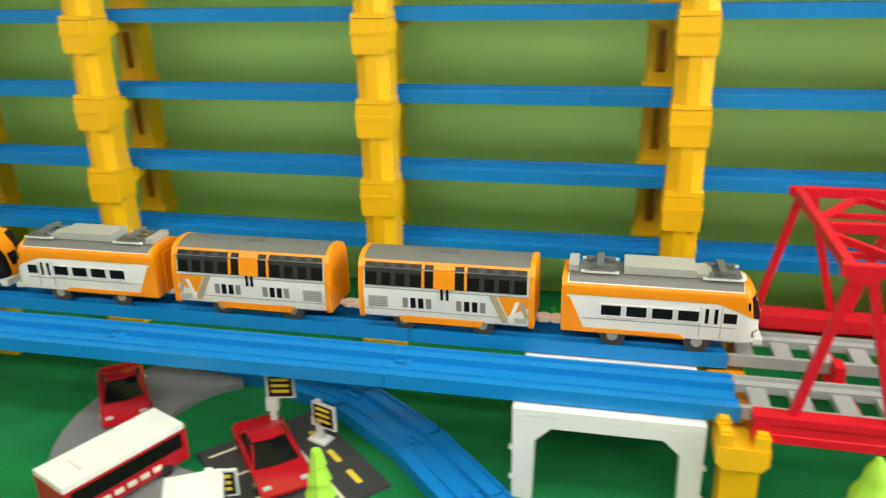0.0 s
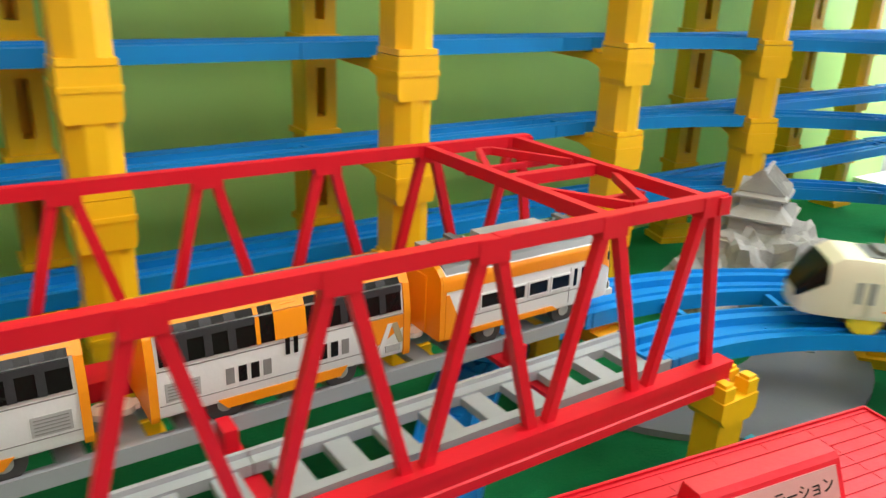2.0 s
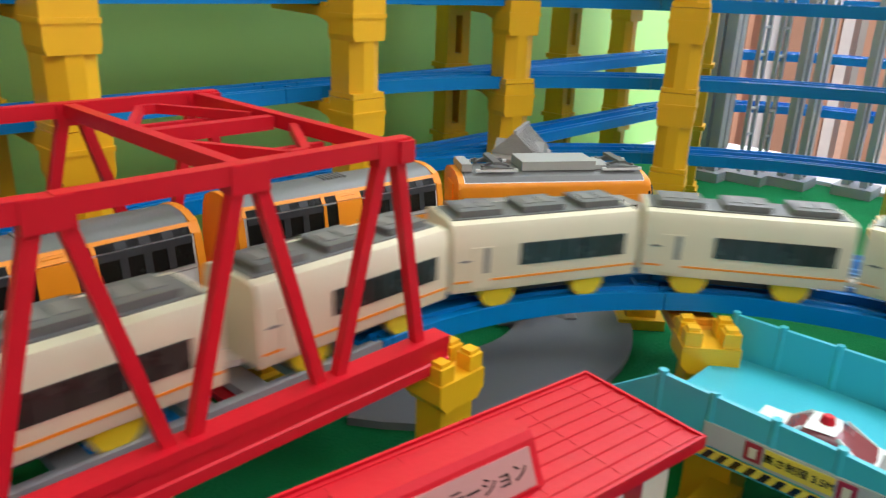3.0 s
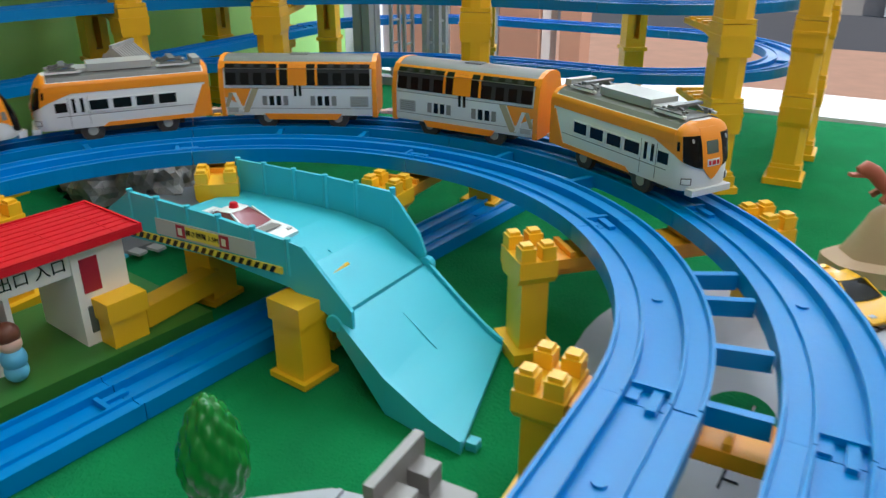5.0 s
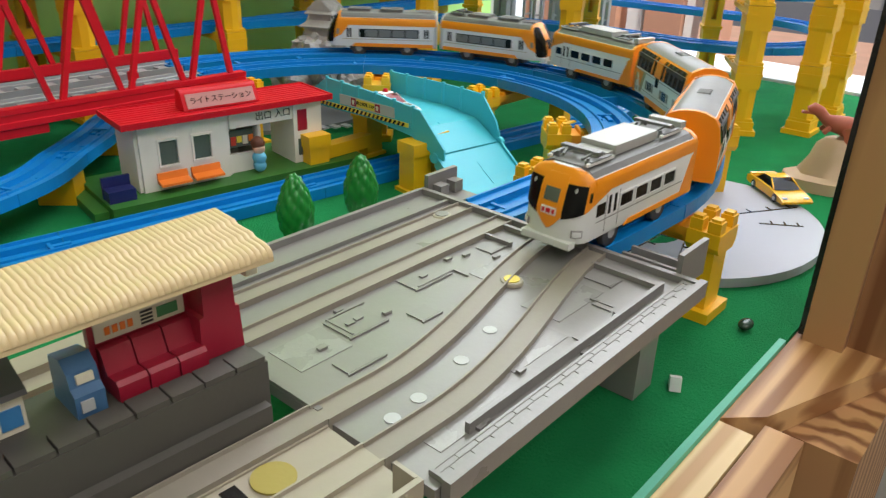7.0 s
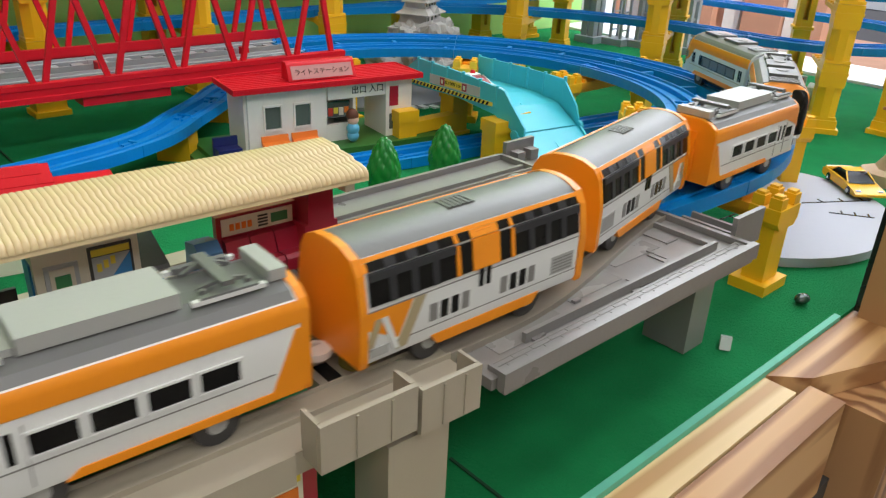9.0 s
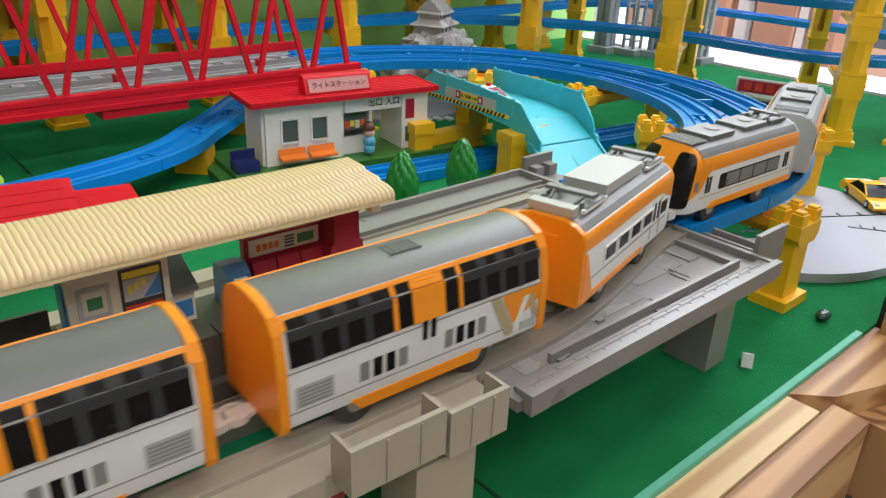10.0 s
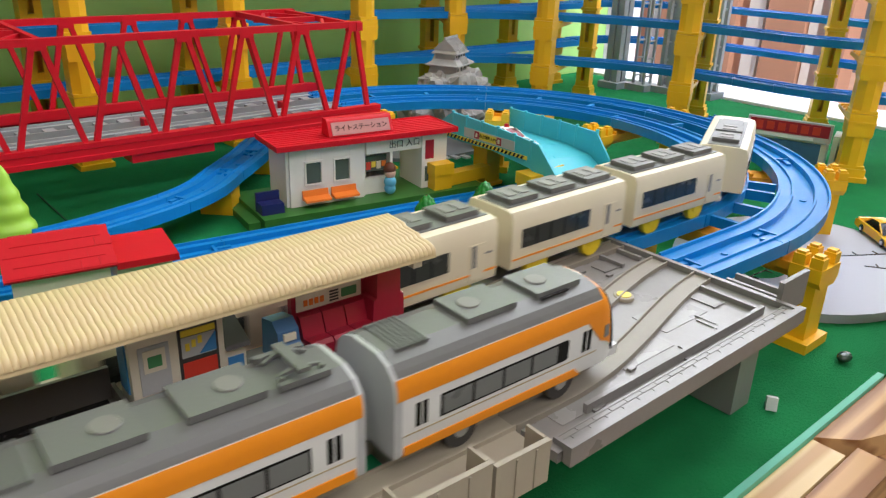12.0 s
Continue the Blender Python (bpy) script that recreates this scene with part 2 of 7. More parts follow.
wall_piece("window_sill", "white window sill beyond the table", [(1.2235, 1.36, -0.60, 0.3445, -0.05, 0.004)], SILLW, "sill")
# Unseen walls round the window, added so sky enters only through it.
wall_piece("window_apron", "unseen plain wall added below the window", [(1.25, 1.36, -3.2, 1.2, -0.9, -0.052)], PLASTER)
wall_piece("window_head", "unseen plain wall added above the window", [(1.30, 1.36, -3.2, 1.2, 1.45, 2.2)], PLASTER)
wall_piece("wall_east", "unseen plain wall added beside the window", [(1.30, 1.36, -3.2, -0.66, -0.05, 1.449)], PLASTER)
wall_piece("wall_east_return", "unseen plain wall added beyond the green wall", [(1.30, 1.36, 0.346, 1.2, -0.05, 1.449)], PLASTER)
for y in (-0.62, 0.322):
    wall_piece("window_mullion", "white window mullion", [(1.325, 1.355, y - 0.018, y + 0.018, 0.0045, 1.449)], SILLW, "mullion")
# Unseen shell added to block the sky and bounce soft light back.
wall_piece("ceiling", "unseen plain ceiling added to keep the sky out", [(-2.6, 1.36, -3.2, 1.2, 2.2, 2.26)], PLASTER, "ceiling")
wall_piece("wall_south", "unseen plain wall added behind the camera", [(-2.6, 1.36, -3.26, -3.2, -0.9, 2.2)], PLASTER)
wall_piece("wall_west", "unseen plain wall added at the far end", [(-2.66, -2.6, -3.2, 1.2, -0.9, 2.2)], PLASTER)
wall_piece("wall_back", "unseen plain wall added behind the green board", [(-2.6, 1.36, 1.15, 1.2, -0.9, 2.2)], PLASTER)
wall_piece("floor", "grey shop floor", [(-2.6, 1.25, -3.2, 1.15, -0.96, -0.9)], FLOORM, "floor")
wall_piece("pavement", "red brick paving outside the window", [(1.37, 6.4, -6, 8, -0.72, -0.66)], PAVE, "pavement")
wall_piece("road", "grey road outside", [(6.4, 9.0, -8, 14, -0.74, -0.70)], ROADF, "road")
wall_piece("backdrop", "dark shopfronts across the road", [(9.0, 9.3, -8, 14, -0.74, 4.0)], FACADE, "backdrop")
for y, w in ((0.40, 0.035), (0.58, 0.07), (0.80, 0.035), (1.00, 0.08), (1.22, 0.03), (1.50, 0.11), (1.95, 0.12), (2.45, 0.10)):
    wall_piece("outside_panel", "brown panelled wall outside the window", [(2.6, 2.7, y - w, y + w, -0.6595, 2.4)], PANELB, "outside wall")
# White strips put the glare between the brown panels into their colour.
for y, w in ((0.49, 0.015), (0.70, 0.03), (0.90, 0.02), (1.12, 0.03), (1.34, 0.05), (1.70, 0.06), (2.20, 0.08)):
    wall_piece("outside_post", "white strip standing for a bright gap outside the window", [(2.62, 2.68, y - w, y + w, -0.6595, 2.4)], SILLW, "outside wall")
for y in (-3.6, -2.2, -0.7, 0.9, 2.4, 4.2):
    wall_piece("shopfront_pier", "pale pier between the shopfronts across the road", [(8.9, 8.99, y - 0.18, y + 0.18, -0.69, 4.0)], SILLW, "pier")
wall_piece("outside_kerb", "pale concrete kerb outside", [(3.3, 3.55, -6, 8, -0.6595, -0.54)], SILLW, "kerb")

# ---- layout numbers ----
CX, CY = 0.430, -0.1820
R_IN, R_OUT = 0.2214, 0.2849
Y_NEAR, Y_FAR = 0.0395, 0.103
Y_RIN, Y_ROUT = -0.4005, -0.464
TZ = 0.0665
BR0, BR1 = 0.0, 0.44
DRIFT = 0.0029  # how far the short straights run askew between the board and the curve

RAIL = [(-0.0200, 0), (-0.0200, 0.0098), (-0.0185, 0.0098), (-0.0180, 0.0074), (-0.0098, 0.0074), (-0.0094, 0.0092), (-0.0080, 0.0092), (-0.0076, 0.0046),
        (0.0076, 0.0046), (0.0080, 0.0092), (0.0094, 0.0092), (0.0098, 0.0074), (0.0180, 0.0074), (0.0185, 0.0098), (0.0200, 0.0098), (0.0200, 0)]


def line(x0, y0, x1, y1, z, n=2):
    a = math.atan2(y1 - y0, x1 - x0)
    return [(x0 + (x1 - x0) * i / (n - 1), y0 + (y1 - y0) * i / (n - 1), z, a) for i in range(n)]


def arc(cx, cy, r, a0, a1, z, n=13):
    """Stations along an arc from angle a0 to a1 in degrees."""
    out = []
    for i in range(n):
        a = radians(a0 + (a1 - a0) * i / (n - 1))
        out.append((cx + r * math.cos(a), cy + r * math.sin(a), z, a + (math.pi / 2 if a1 > a0 else -math.pi / 2)))
    return out


def shorten(st, g=0.0003):
    """Leave a hair's gap at both ends of a track piece."""
    (x, y, z, a), (p, q, r, b) = st[0], st[-1]
    return [(x + math.cos(a) * g, y + math.sin(a) * g, z, a)] + st[1:-1] + [(p - math.cos(b) * g, q - math.sin(b) * g, r, b)]


def track_piece(name, st, label, group, material=None, marks=True):
    material = material or BLUE
    ob = thing(name, label, "toy track", group=group)
    part("rail_bed", finish(sweep(bmesh.new(), RAIL, shorten(st))), material, ob)
    x, y, z, a = st[-1]
    # joint: tongue and socket at the end of the piece
    m = Matrix.Translation((x, y, z)) @ Matrix.Rotation(a, 4, "Z")
    bm = bmesh.new()
    box(bm, -0.012, -0.0095, -0.0074, 0.0074, 0.0045, 0.0078, m)
    box(bm, -0.0095, -0.0012, -0.0074, -0.0030, 0.0045, 0.0062, m)
    box(bm, -0.0095, 0.0040, 0.0010, 0.0050, 0.0045, 0.0068, m)
    part("joint_tongue", finish(bm, 0.0004), material, ob)
    if marks:
        px, py, pz, pa = st[len(st) // 2]
        bm = bmesh.new()
        for rr in (0.0026,):
            cylinder(bm, rr, rr, 0.0046, 0.0056, 14, Matrix.Translation((px, py, pz)))
        part("peg_hole_rim", finish(bm), material, ob)
    return ob


def straight_run(name, x0, y, x1, z, label, group, piece=0.214):
    d = 1 if x1 > x0 else -1
    x = x0
    while (x1 - x) * d > 0.005:
        e = x + d * min(piece, abs(x1 - x))
        track_piece(name, line(x, y, e, y, z, 3), label, group)
        x = e


LB = "blue plastic toy track, straight, on yellow piers"
straight_run("straight_track", -0.008, Y_NEAR, -0.749, TZ, LB, "elevated main line")
straight_run("straight_track", -0.008, Y_FAR, -1.4, TZ, LB, "elevated main line")
for a in (90, 45, 0, -45):
    track_piece("curved_track", arc(CX, CY, R_IN, a, a - 45, TZ), "blue plastic curved toy track of the inner line", "elevated curve")
    track_piece("curved_track", arc(CX, CY, R_OUT, a, a - 45, TZ), "blue plastic curved toy track of the outer line", "elevated curve")
track_piece("straight_track", line(CX, Y_RIN - DRIFT, 0.338, Y_RIN, TZ, 3), "short blue plastic straight toy track", "elevated main line")
track_piece("straight_track", line(CX, Y_ROUT - DRIFT, 0.338, Y_ROUT, TZ, 3), "short blue plastic straight toy track", "elevated main line")
for yy in (Y_NEAR, Y_FAR):
    track_piece("straight_track", line(0.4250, yy, CX, yy, TZ, 3), "very short blue plastic track at the end of the bridge", "elevated main line", marks=False)
for a in (90, 135, 180, 225):
    track_piece("curved_track", arc(-0.749, CY, R_IN, a, a + 45, TZ), "blue plastic curved toy track of the inner line", "elevated curve")
# cross ties that hold the two lines of the curve together
for i, a in enumerate((78, 62, 30, 15, -12, -28, -62, -68, -78, -88)):
    bm = bmesh.new()
    ra = radians(a)
    d = Vector((math.cos(ra), math.sin(ra), 0))
    c = Vector((CX, CY, TZ + 0.004))
    bar(bm, c + d * 0.2401, c + d * 0.2634, 0.004, 0.008)
    tagged(part("track_tie", finish(bm, 0.0005), BLUE), "blue plastic tie between the two curved tracks", "track tie", "curve ties")

# ---- grey track pieces on the bridge ----
SIDE = [(-0.0030, 0), (-0.0030, 0.0075), (-0.0022, 0.0098), (0.0022, 0.0098), (0.0030, 0.0075), (0.0030, 0)]


def bridge_track(y, x0, x1):
    ob = thing("bridge_track", "pale grey plastic open ladder track on the red bridge", "toy track", group="bridge tracks")
    for s in (-1, 1):
        bm = bmesh.new()
        sweep(bm, [(-0.005, 0.002), (-0.005, 0.0074), (0.0005, 0.0074), (0.0008, 0.0098), (0.0028, 0.0098), (0.0028, 0.002)] if s > 0 else
              [(-0.0028, 0.002), (-0.0028, 0.0098), (-0.0008, 0.0098), (-0.0005, 0.0074), (0.005, 0.0074), (0.005, 0.002)], line(x0, y + s * 0.0165, x1, y + s * 0.0165, TZ))
        part("side_rail", finish(bm), BRIDGEG, ob)
    n = 9
    for i in range(n):
        x = x0 + (i + 0.5) * (x1 - x0) / n
        part("cross_tie", boxes((x - 0.0055, x + 0.0055, y - 0.0125, y + 0.0125, TZ + 0.002, TZ + 0.006), bevel=0.0004), BRIDGEG, ob)
    return ob


for yy in (Y_NEAR, Y_FAR):
    bridge_track(yy, -0.0075, 0.2085)
    bridge_track(yy, 0.2090, 0.4245)


# ---- red truss bridge ----
def truss_bridge():
    ob = thing("truss_bridge", "red plastic double-track truss bridge for toy trains", "toy bridge", Matrix.Translation((0.42, 0, 0)) @ Matrix.Rotation(radians(-0.9), 4, "Z") @ Matrix.Translation((-0.42, 0, 0)))
    zb, zt = 0.0652, 0.172
    y0, y1 = 0.004, 0.146
    tops = [0.039 + 0.0621 * i for i in range(7)]
    feet = [0.012] + [0.071 + 0.0621 * i for i in range(6)] + [BR1 - 0.006]
    for y in (y0, y1):
        s = 1 if y == y0 else -1
        section = [(-0.004, 0), (-0.0062 if s > 0 else -0.004, 0), (-0.0062 if s > 0 else -0.004, 0.0048), (-0.0052 if s > 0 else -0.004, 0.0054), (-0.0052 if s > 0 else -0.004, 0.0110),
                   (-0.0060 if s > 0 else -0.004, 0.0116), (-0.0060 if s > 0 else -0.004, 0.0160), (0.004, 0.0160), (0.004, 0)]
        section = [p for i, p in enumerate(section) if i == 0 or p != section[i - 1]]
        bm = sweep(bmesh.new(), section, line(BR0 - 0.004, y, BR1 + 0.004, y, zb))
        part("bottom_girder", finish(bm, 0.0005), RED, ob)
        for a, b in ((0.028, tops[2] - 0.002), (tops[2] + 0.002, tops[4] - 0.002), (tops[4] + 0.002, BR1 - 0.019)):
            bm = sweep(bmesh.new(), [(-0.0029, 0), (-0.0029, 0.0064), (0.0029, 0.0064), (0.0029, 0)], line(a, y, b, y, zt - 0.0064))
            part("top_chord", finish(bm, 0.0007), RED, ob)
        for i, x in enumerate(tops):
            for xb, d in ((feet[i], -1), (feet[i + 1], 1)):
                bm = bmesh.new()
                bar(bm, (xb - d * 0.0045, y, zb + 0.0145), (x + d * 0.0040, y, zt - 0.0070), 0.0048, 0.0046, (0, 1, 0))
                part("diagonal", finish(bm, 0.0006), RED, ob)
            part("gusset", boxes((x - 0.0072, x + 0.0072, y - 0.0033, y + 0.0033, zt - 0.0100, zt - 0.0003), bevel=0.0012), RED, ob)
        part("end_knob", boxes((BR1 - 0.026, BR1 - 0.0186, y - 0.0045, y + 0.0045, zt - 0.0095, zt - 0.001), bevel=0.001), RED, ob)
    part("side_walk", boxes((BR0, BR1, y1 - 0.023, y1 - 0.0045, zb + 0.0135, zb + 0.0185), bevel=0.0005), RED, ob)
    part("kerb", boxes((BR0, BR1, y1 - 0.0255, y1 - 0.0232, zb + 0.012, zb + 0.0215), bevel=0.0004), RED, ob)
    for x in (0.055, 0.205, 0.36):
        part("floor_beam", boxes((x - 0.006, x + 0.006, y0 + 0.0045, y1 - 0.005, zb - 0.0006, zb + 0.0022), bevel=0.0005), RED, ob)
        part("track_clip", boxes((x - 0.003, x + 0.003, 0.0648, 0.0772, zb + 0.0024, zb + 0.0150), bevel=0.0008), RED, ob)
    part("hanging_beam", boxes((0.165, 0.245, y0 - 0.004, y0 + 0.02, zb - 0.0085, zb - 0.0009), bevel=0.0008), RED, ob)
    for xa, xb in ((0.033, 0.104), (0.348, BR1 - 0.030)):
        for x in (xa, xb):
            bm = sweep(bmesh.new(), [(-0.0026, 0), (-0.0026, 0.0060), (0.0026, 0.0060), (0.0026, 0)], line(x, y0 + 0.0035, x, y1 - 0.0035, zt - 0.0064))
            part("portal_beam", finish(bm, 0.0006), RED, ob)
        xm, ym = (xa + xb) / 2, (y0 + y1) / 2
        part("middle_beam", boxes((xa + 0.0034, xb - 0.0034, ym - 0.0028, ym + 0.0028, zt - 0.0070, zt - 0.0012), bevel=0.0005), RED, ob)
        for s in (-1, 1):
            yo, yi = ym + s * 0.058, ym + s * 0.016
            for p, q in (((xa + 0.003, yi), (xm - 0.004, yo)), ((xm - 0.004, yo), (xm + 0.004, yo)), ((xm + 0.004, yo), (xb - 0.003, yi))):
                bm = bmesh.new()
                bar(bm, (*p, zt - 0.0042), (*q, zt - 0.0042), 0.0034, 0.0042)
                part("lattice_bar", finish(bm, 0.0004), RED, ob)
            part("long_bar", boxes((xa + 0.0034, xb - 0.0034, ym + s * 0.036 - 0.0016, ym + s * 0.036 + 0.0016, zt - 0.0098, zt - 0.0066), bevel=0.0004), RED, ob)
    return ob


truss_bridge()


# ---- yellow piers ----
def studs(w, d, z):
    bm = bmesh.new()
    for sx in (-1, 1):
        for sy in (-1, 1):
            cx, cy = sx * (w / 2 - 0.0045), sy * (d / 2 - 0.0045)
            box(bm, cx - 0.0042, cx + 0.0042, cy - 0.0042, cy + 0.0042, z, z + 0.0075)
            box(bm, cx - 0.003, cx + 0.003, cy - 0.003, cy + 0.003, z + 0.0075, z + 0.0095)
    return finish(bm, 0.0006)


def column(w, d, z0, z1):
    bm = bmesh.new()
    k = 0.72
    box(bm, -w * k / 2, w * k / 2, -d * k / 2, d * k / 2, z0 + 0.004, z1 - 0.012)
    bm2 = [(-w / 2, z1 - 0.0095), (-w * k / 2, z1 - 0.0145), (w * k / 2, z1 - 0.0145), (w / 2, z1 - 0.0095), (w / 2, z1), (-w / 2, z1)]
    prism(bm, bm2, -d / 2, d / 2, "y")
    box(bm, -w * 0.56, w * 0.56, -d * 0.6, d * 0.6, z0, z0 + 0.0075)
    return finish(bm, 0.0008)


def portal_pier(m, span, label="yellow plastic two-legged pier under the elevated tracks"):
    """Two columns span apart along local y with a beam under the tracks."""
    ob = thing("track_pier", label, "toy pier", m, "main line piers")
    for s in (-1, 1):
        c = part("column", column(0.029, 0.022, 0, 0.062), YELLOW, ob)
        c.location = (0, s * span / 2, 0)
        st = part("studs", studs(0.028, 0.021, 0.0622), YELLOW, ob)
        st.location = (0, s * span / 2, 0)
    bm = bmesh.new()
    h = span / 2 - 0.0115
    box(bm, -0.012, 0.012, -h, h, 0.055, 0.0608)
    for i in range(7):
        y = -h + (i + 0.5) * 2 * h / 7
        box(bm, -0.0115, 0.0115, y - 0.0015, y + 0.0015, 0.0609, 0.0642)
    box(bm, -0.0025, 0.0025, -h, h, 0.047, 0.0549)
    part("beam", finish(bm, 0.0005), ORANGEY, ob)
    return ob


YM = (Y_NEAR + Y_FAR) / 2
RM = (R_IN + R_OUT) / 2
portal_pier(pose(-0.008, YM, 0), 0.122)
for x in (-0.61, -0.95, -1.25):
    portal_pier(pose(x, YM, 0), 0.122)
portal_pier(pose(0.446, YM + 0.001, 0), 0.142)
for a in (40, 0, -45):
    portal_pier(pose(CX + RM * math.cos(radians(a)), CY + RM * math.sin(radians(a)), 0, 0, 0, a - 90), 0.152)
portal_pier(pose(0.444, (Y_RIN + Y_ROUT) / 2, 0), 0.138)


# ---- the rack of stacked tracks along the wall ----
LEVELS = [0.077 + 0.066 * k for k in range(6)]


def rack_pillar(x, y, a, material=None, levels=7, arm=0.0, slot=False):
    ob = thing("rack_pillar", "tall yellow plastic pillar of stacked pier blocks carrying blue tracks", "toy pillar", pose(x, y, 0, 0, 0, a), "rack pillars")
    z = 0.016
    part("foot", boxes((-0.019, 0.019, -0.017, 0.017, 0, 0.006), (-0.016, 0.016, -0.014, 0.014, 0.006, 0.0158), bevel=0.0008), YELLOW, ob)
    if "pier_block" not in SHARED:
        bm = bmesh.new()
        w, d = 0.0290, 0.026
        prism(bm, [(-w * 0.46, -d / 2 + 0.0055), (-w * 0.16, -d / 2 + 0.0002), (w * 0.16, -d / 2 + 0.0002), (w * 0.46, -d / 2 + 0.0055), (w * 0.46, d / 2 - 0.001), (-w * 0.46, d / 2 - 0.001)], 0.003, 0.046)
        prism(bm, [(-w * 0.46, 0.0385), (w * 0.46, 0.0385), (w / 2, 0.0425), (w / 2, 0.0655), (-w / 2, 0.0655), (-w / 2, 0.0425)], -d / 2 - 0.0006, d / 2, "y")
        box(bm, -w / 2 + 0.0004, w / 2 - 0.0004, -d / 2, d / 2, 0, 0.0035)
        box(bm, -w / 2 - 0.0008, w / 2 + 0.0008, -d / 2 - 0.0012, d / 2 + 0.0006, 0.0535, 0.0565)
        SHARED["pier_block"] = mesh_of("pier_block", finish(bm, 0.0006), YELLOW)
        bm = bmesh.new()
        box(bm, -0.0118, -0.0034, -0.012, 0.012, 0.0045, 0.0655)
        box(bm, 0.0034, 0.0118, -0.012, 0.012, 0.0045, 0.0655)
        box(bm, -0.0033, 0.0033, -0.012, 0.012, 0.048, 0.0655)
        box(bm, -0.0033, 0.0033, -0.012, 0.012, 0.0045, 0.014)
        box(bm, -0.0033, 0.0033, 0.004, 0.011, 0.0141, 0.0479)
        box(bm, -0.0142, 0.0142, -0.0140, 0.0140, 0, 0.0044)
        SHARED["slot_block"] = mesh_of("slot_block", finish(bm, 0.0005), YELLOW)
        bm = bmesh.new()
        prism(bm, [(0.0125, 0.046), (0.0125, 0.0605), (0.084, 0.0605), (0.084, 0.056), (0.03, 0.054), (0.02, 0.051)], -0.011, 0.011, "x")
        for i in range(4):
            box(bm, -0.011, 0.011, 0.022 + i * 0.015, 0.026 + i * 0.015, 0.0606, 0.0632)
        SHARED["arm"] = mesh_of("arm", finish(bm, 0.0005), YELLOW)
    for k in range(levels):
        share("pier_block", SHARED["slot_block" if slot else "pier_block"], ob, pose(0, 0, z + 0.066 * k))
        if arm and k < levels - 1:
            share("arm", SHARED["arm"], ob, pose(0, 0, z + 0.066 * k - 0.0008) @ Matrix.Diagonal((1, arm, 1, 1)))
    return ob


SHARED = {}
FRONT = [-1.37, -1.16, -0.945, -0.73, -0.535, -0.277, -0.034, 0.190, 0.376, 0.572]
for x in FRONT:
    rack_pillar(x, 0.210, 0, arm=1.0)
for x in FRONT[:-1]:
    rack_pillar(x - 0.019, 0.305, 0, slot=True)
# the rack swings round the corner towards the window
BEND = [((0.735, 0.200), (0.768, 0.300)), ((0.812, 0.085), (1.015, 0.165)), ((0.868, -0.118), (1.040, -0.045)), ((0.897, -0.345), (1.125, -0.20))]
for (a, b), (c, d) in BEND:
    t = math.degrees(math.atan2(d - b, c - a)) - 90
    rack_pillar(a, b, t, arm=1.0)
    rack_pillar(c, d, t, slot=True)
rack_pillar(1.070, 0.2925, 0)
rack_pillar(0.955, 0.3005, 0, slot=True)
rack_pillar(0.955, -0.402, 0, levels=6)
rack_pillar(1.05, -0.405, 0, levels=6)
for k, z in enumerate(LEVELS):
    x = 0.53
    for i in range(9):
        track_piece("rack_track", line(x - 0.2135 * i, 0.2555, x - 0.2135 * (i + 1), 0.2555, z, 3), "blue plastic straight track on a level of the rack", "rack tracks", marks=False)
    for a in (90, 45):
        track_piece("rack_track", arc(0.56, -0.1495, 0.405, a, a - 45, z, 9), "blue plastic curved track on a level of the rack", "rack tracks", marks=False)
    track_piece("rack_track", line(0.53, 0.2555, 0.56, 0.2555, z, 3), "short blue plastic track on a level of the rack", "rack tracks", marks=False)
    track_piece("rack_track", line(0.965, -0.1495, 0.965, -0.21, z, 3), "blue plastic straight track on a level of the rack", "rack tracks", marks=False)
    for a in (180, 225, 270, 315):
        track_piece("rack_track", arc(1.125, -0.21, 0.16, a, a + 45, z, 9), "blue plastic curved track on a level of the rack", "rack tracks", marks=False)
    # the outer way back along the window and the wall
    track_piece("rack_track", line(1.285, -0.21, 1.285, 0.0555, z, 3), "blue plastic straight track along the window", "rack tracks", marks=False)
    for a in (0, 45):
        track_piece("rack_track", arc(1.085, 0.0555, 0.20, a, a + 45, z, 9), "blue plastic curved track in the corner by the window", "rack tracks", marks=False)
    track_piece("rack_track", line(1.085, 0.2555, 0.66, 0.2555, z - 0.0012, 3), "blue plastic straight track along the wall", "rack tracks", marks=False)


# lines that the trains follow, as functions of the distance run
def swing(x):
    """How far the outer line has swung out on the station approach."""
    u = min(1.0, max(0.0, (0.345 - x) / 0.180))
    d = min(0.30, max(0.0, 0.17 - x))
    return 0.0324 * u * u * (3 - 2 * u) - 0.046 * d * d / (d + 0.03)


def lead(x):
    """The askew run of the short straights between the board and the curve."""
    return -DRIFT * min(1.0, max(0.0, (x - 0.338) / (CX - 0.338)))


def outer_line(s):
    if s < CX:
        return s, Y_FAR
    half = math.pi * R_OUT
    if s < CX + half:
        a = math.pi / 2 - (s - CX) / R_OUT
        return CX + R_OUT * math.cos(a), CY + R_OUT * math.sin(a)
    x = CX - (s - CX - half)
    return x, Y_ROUT + lead(x) - swing(x)


LOOP_X = -0.749


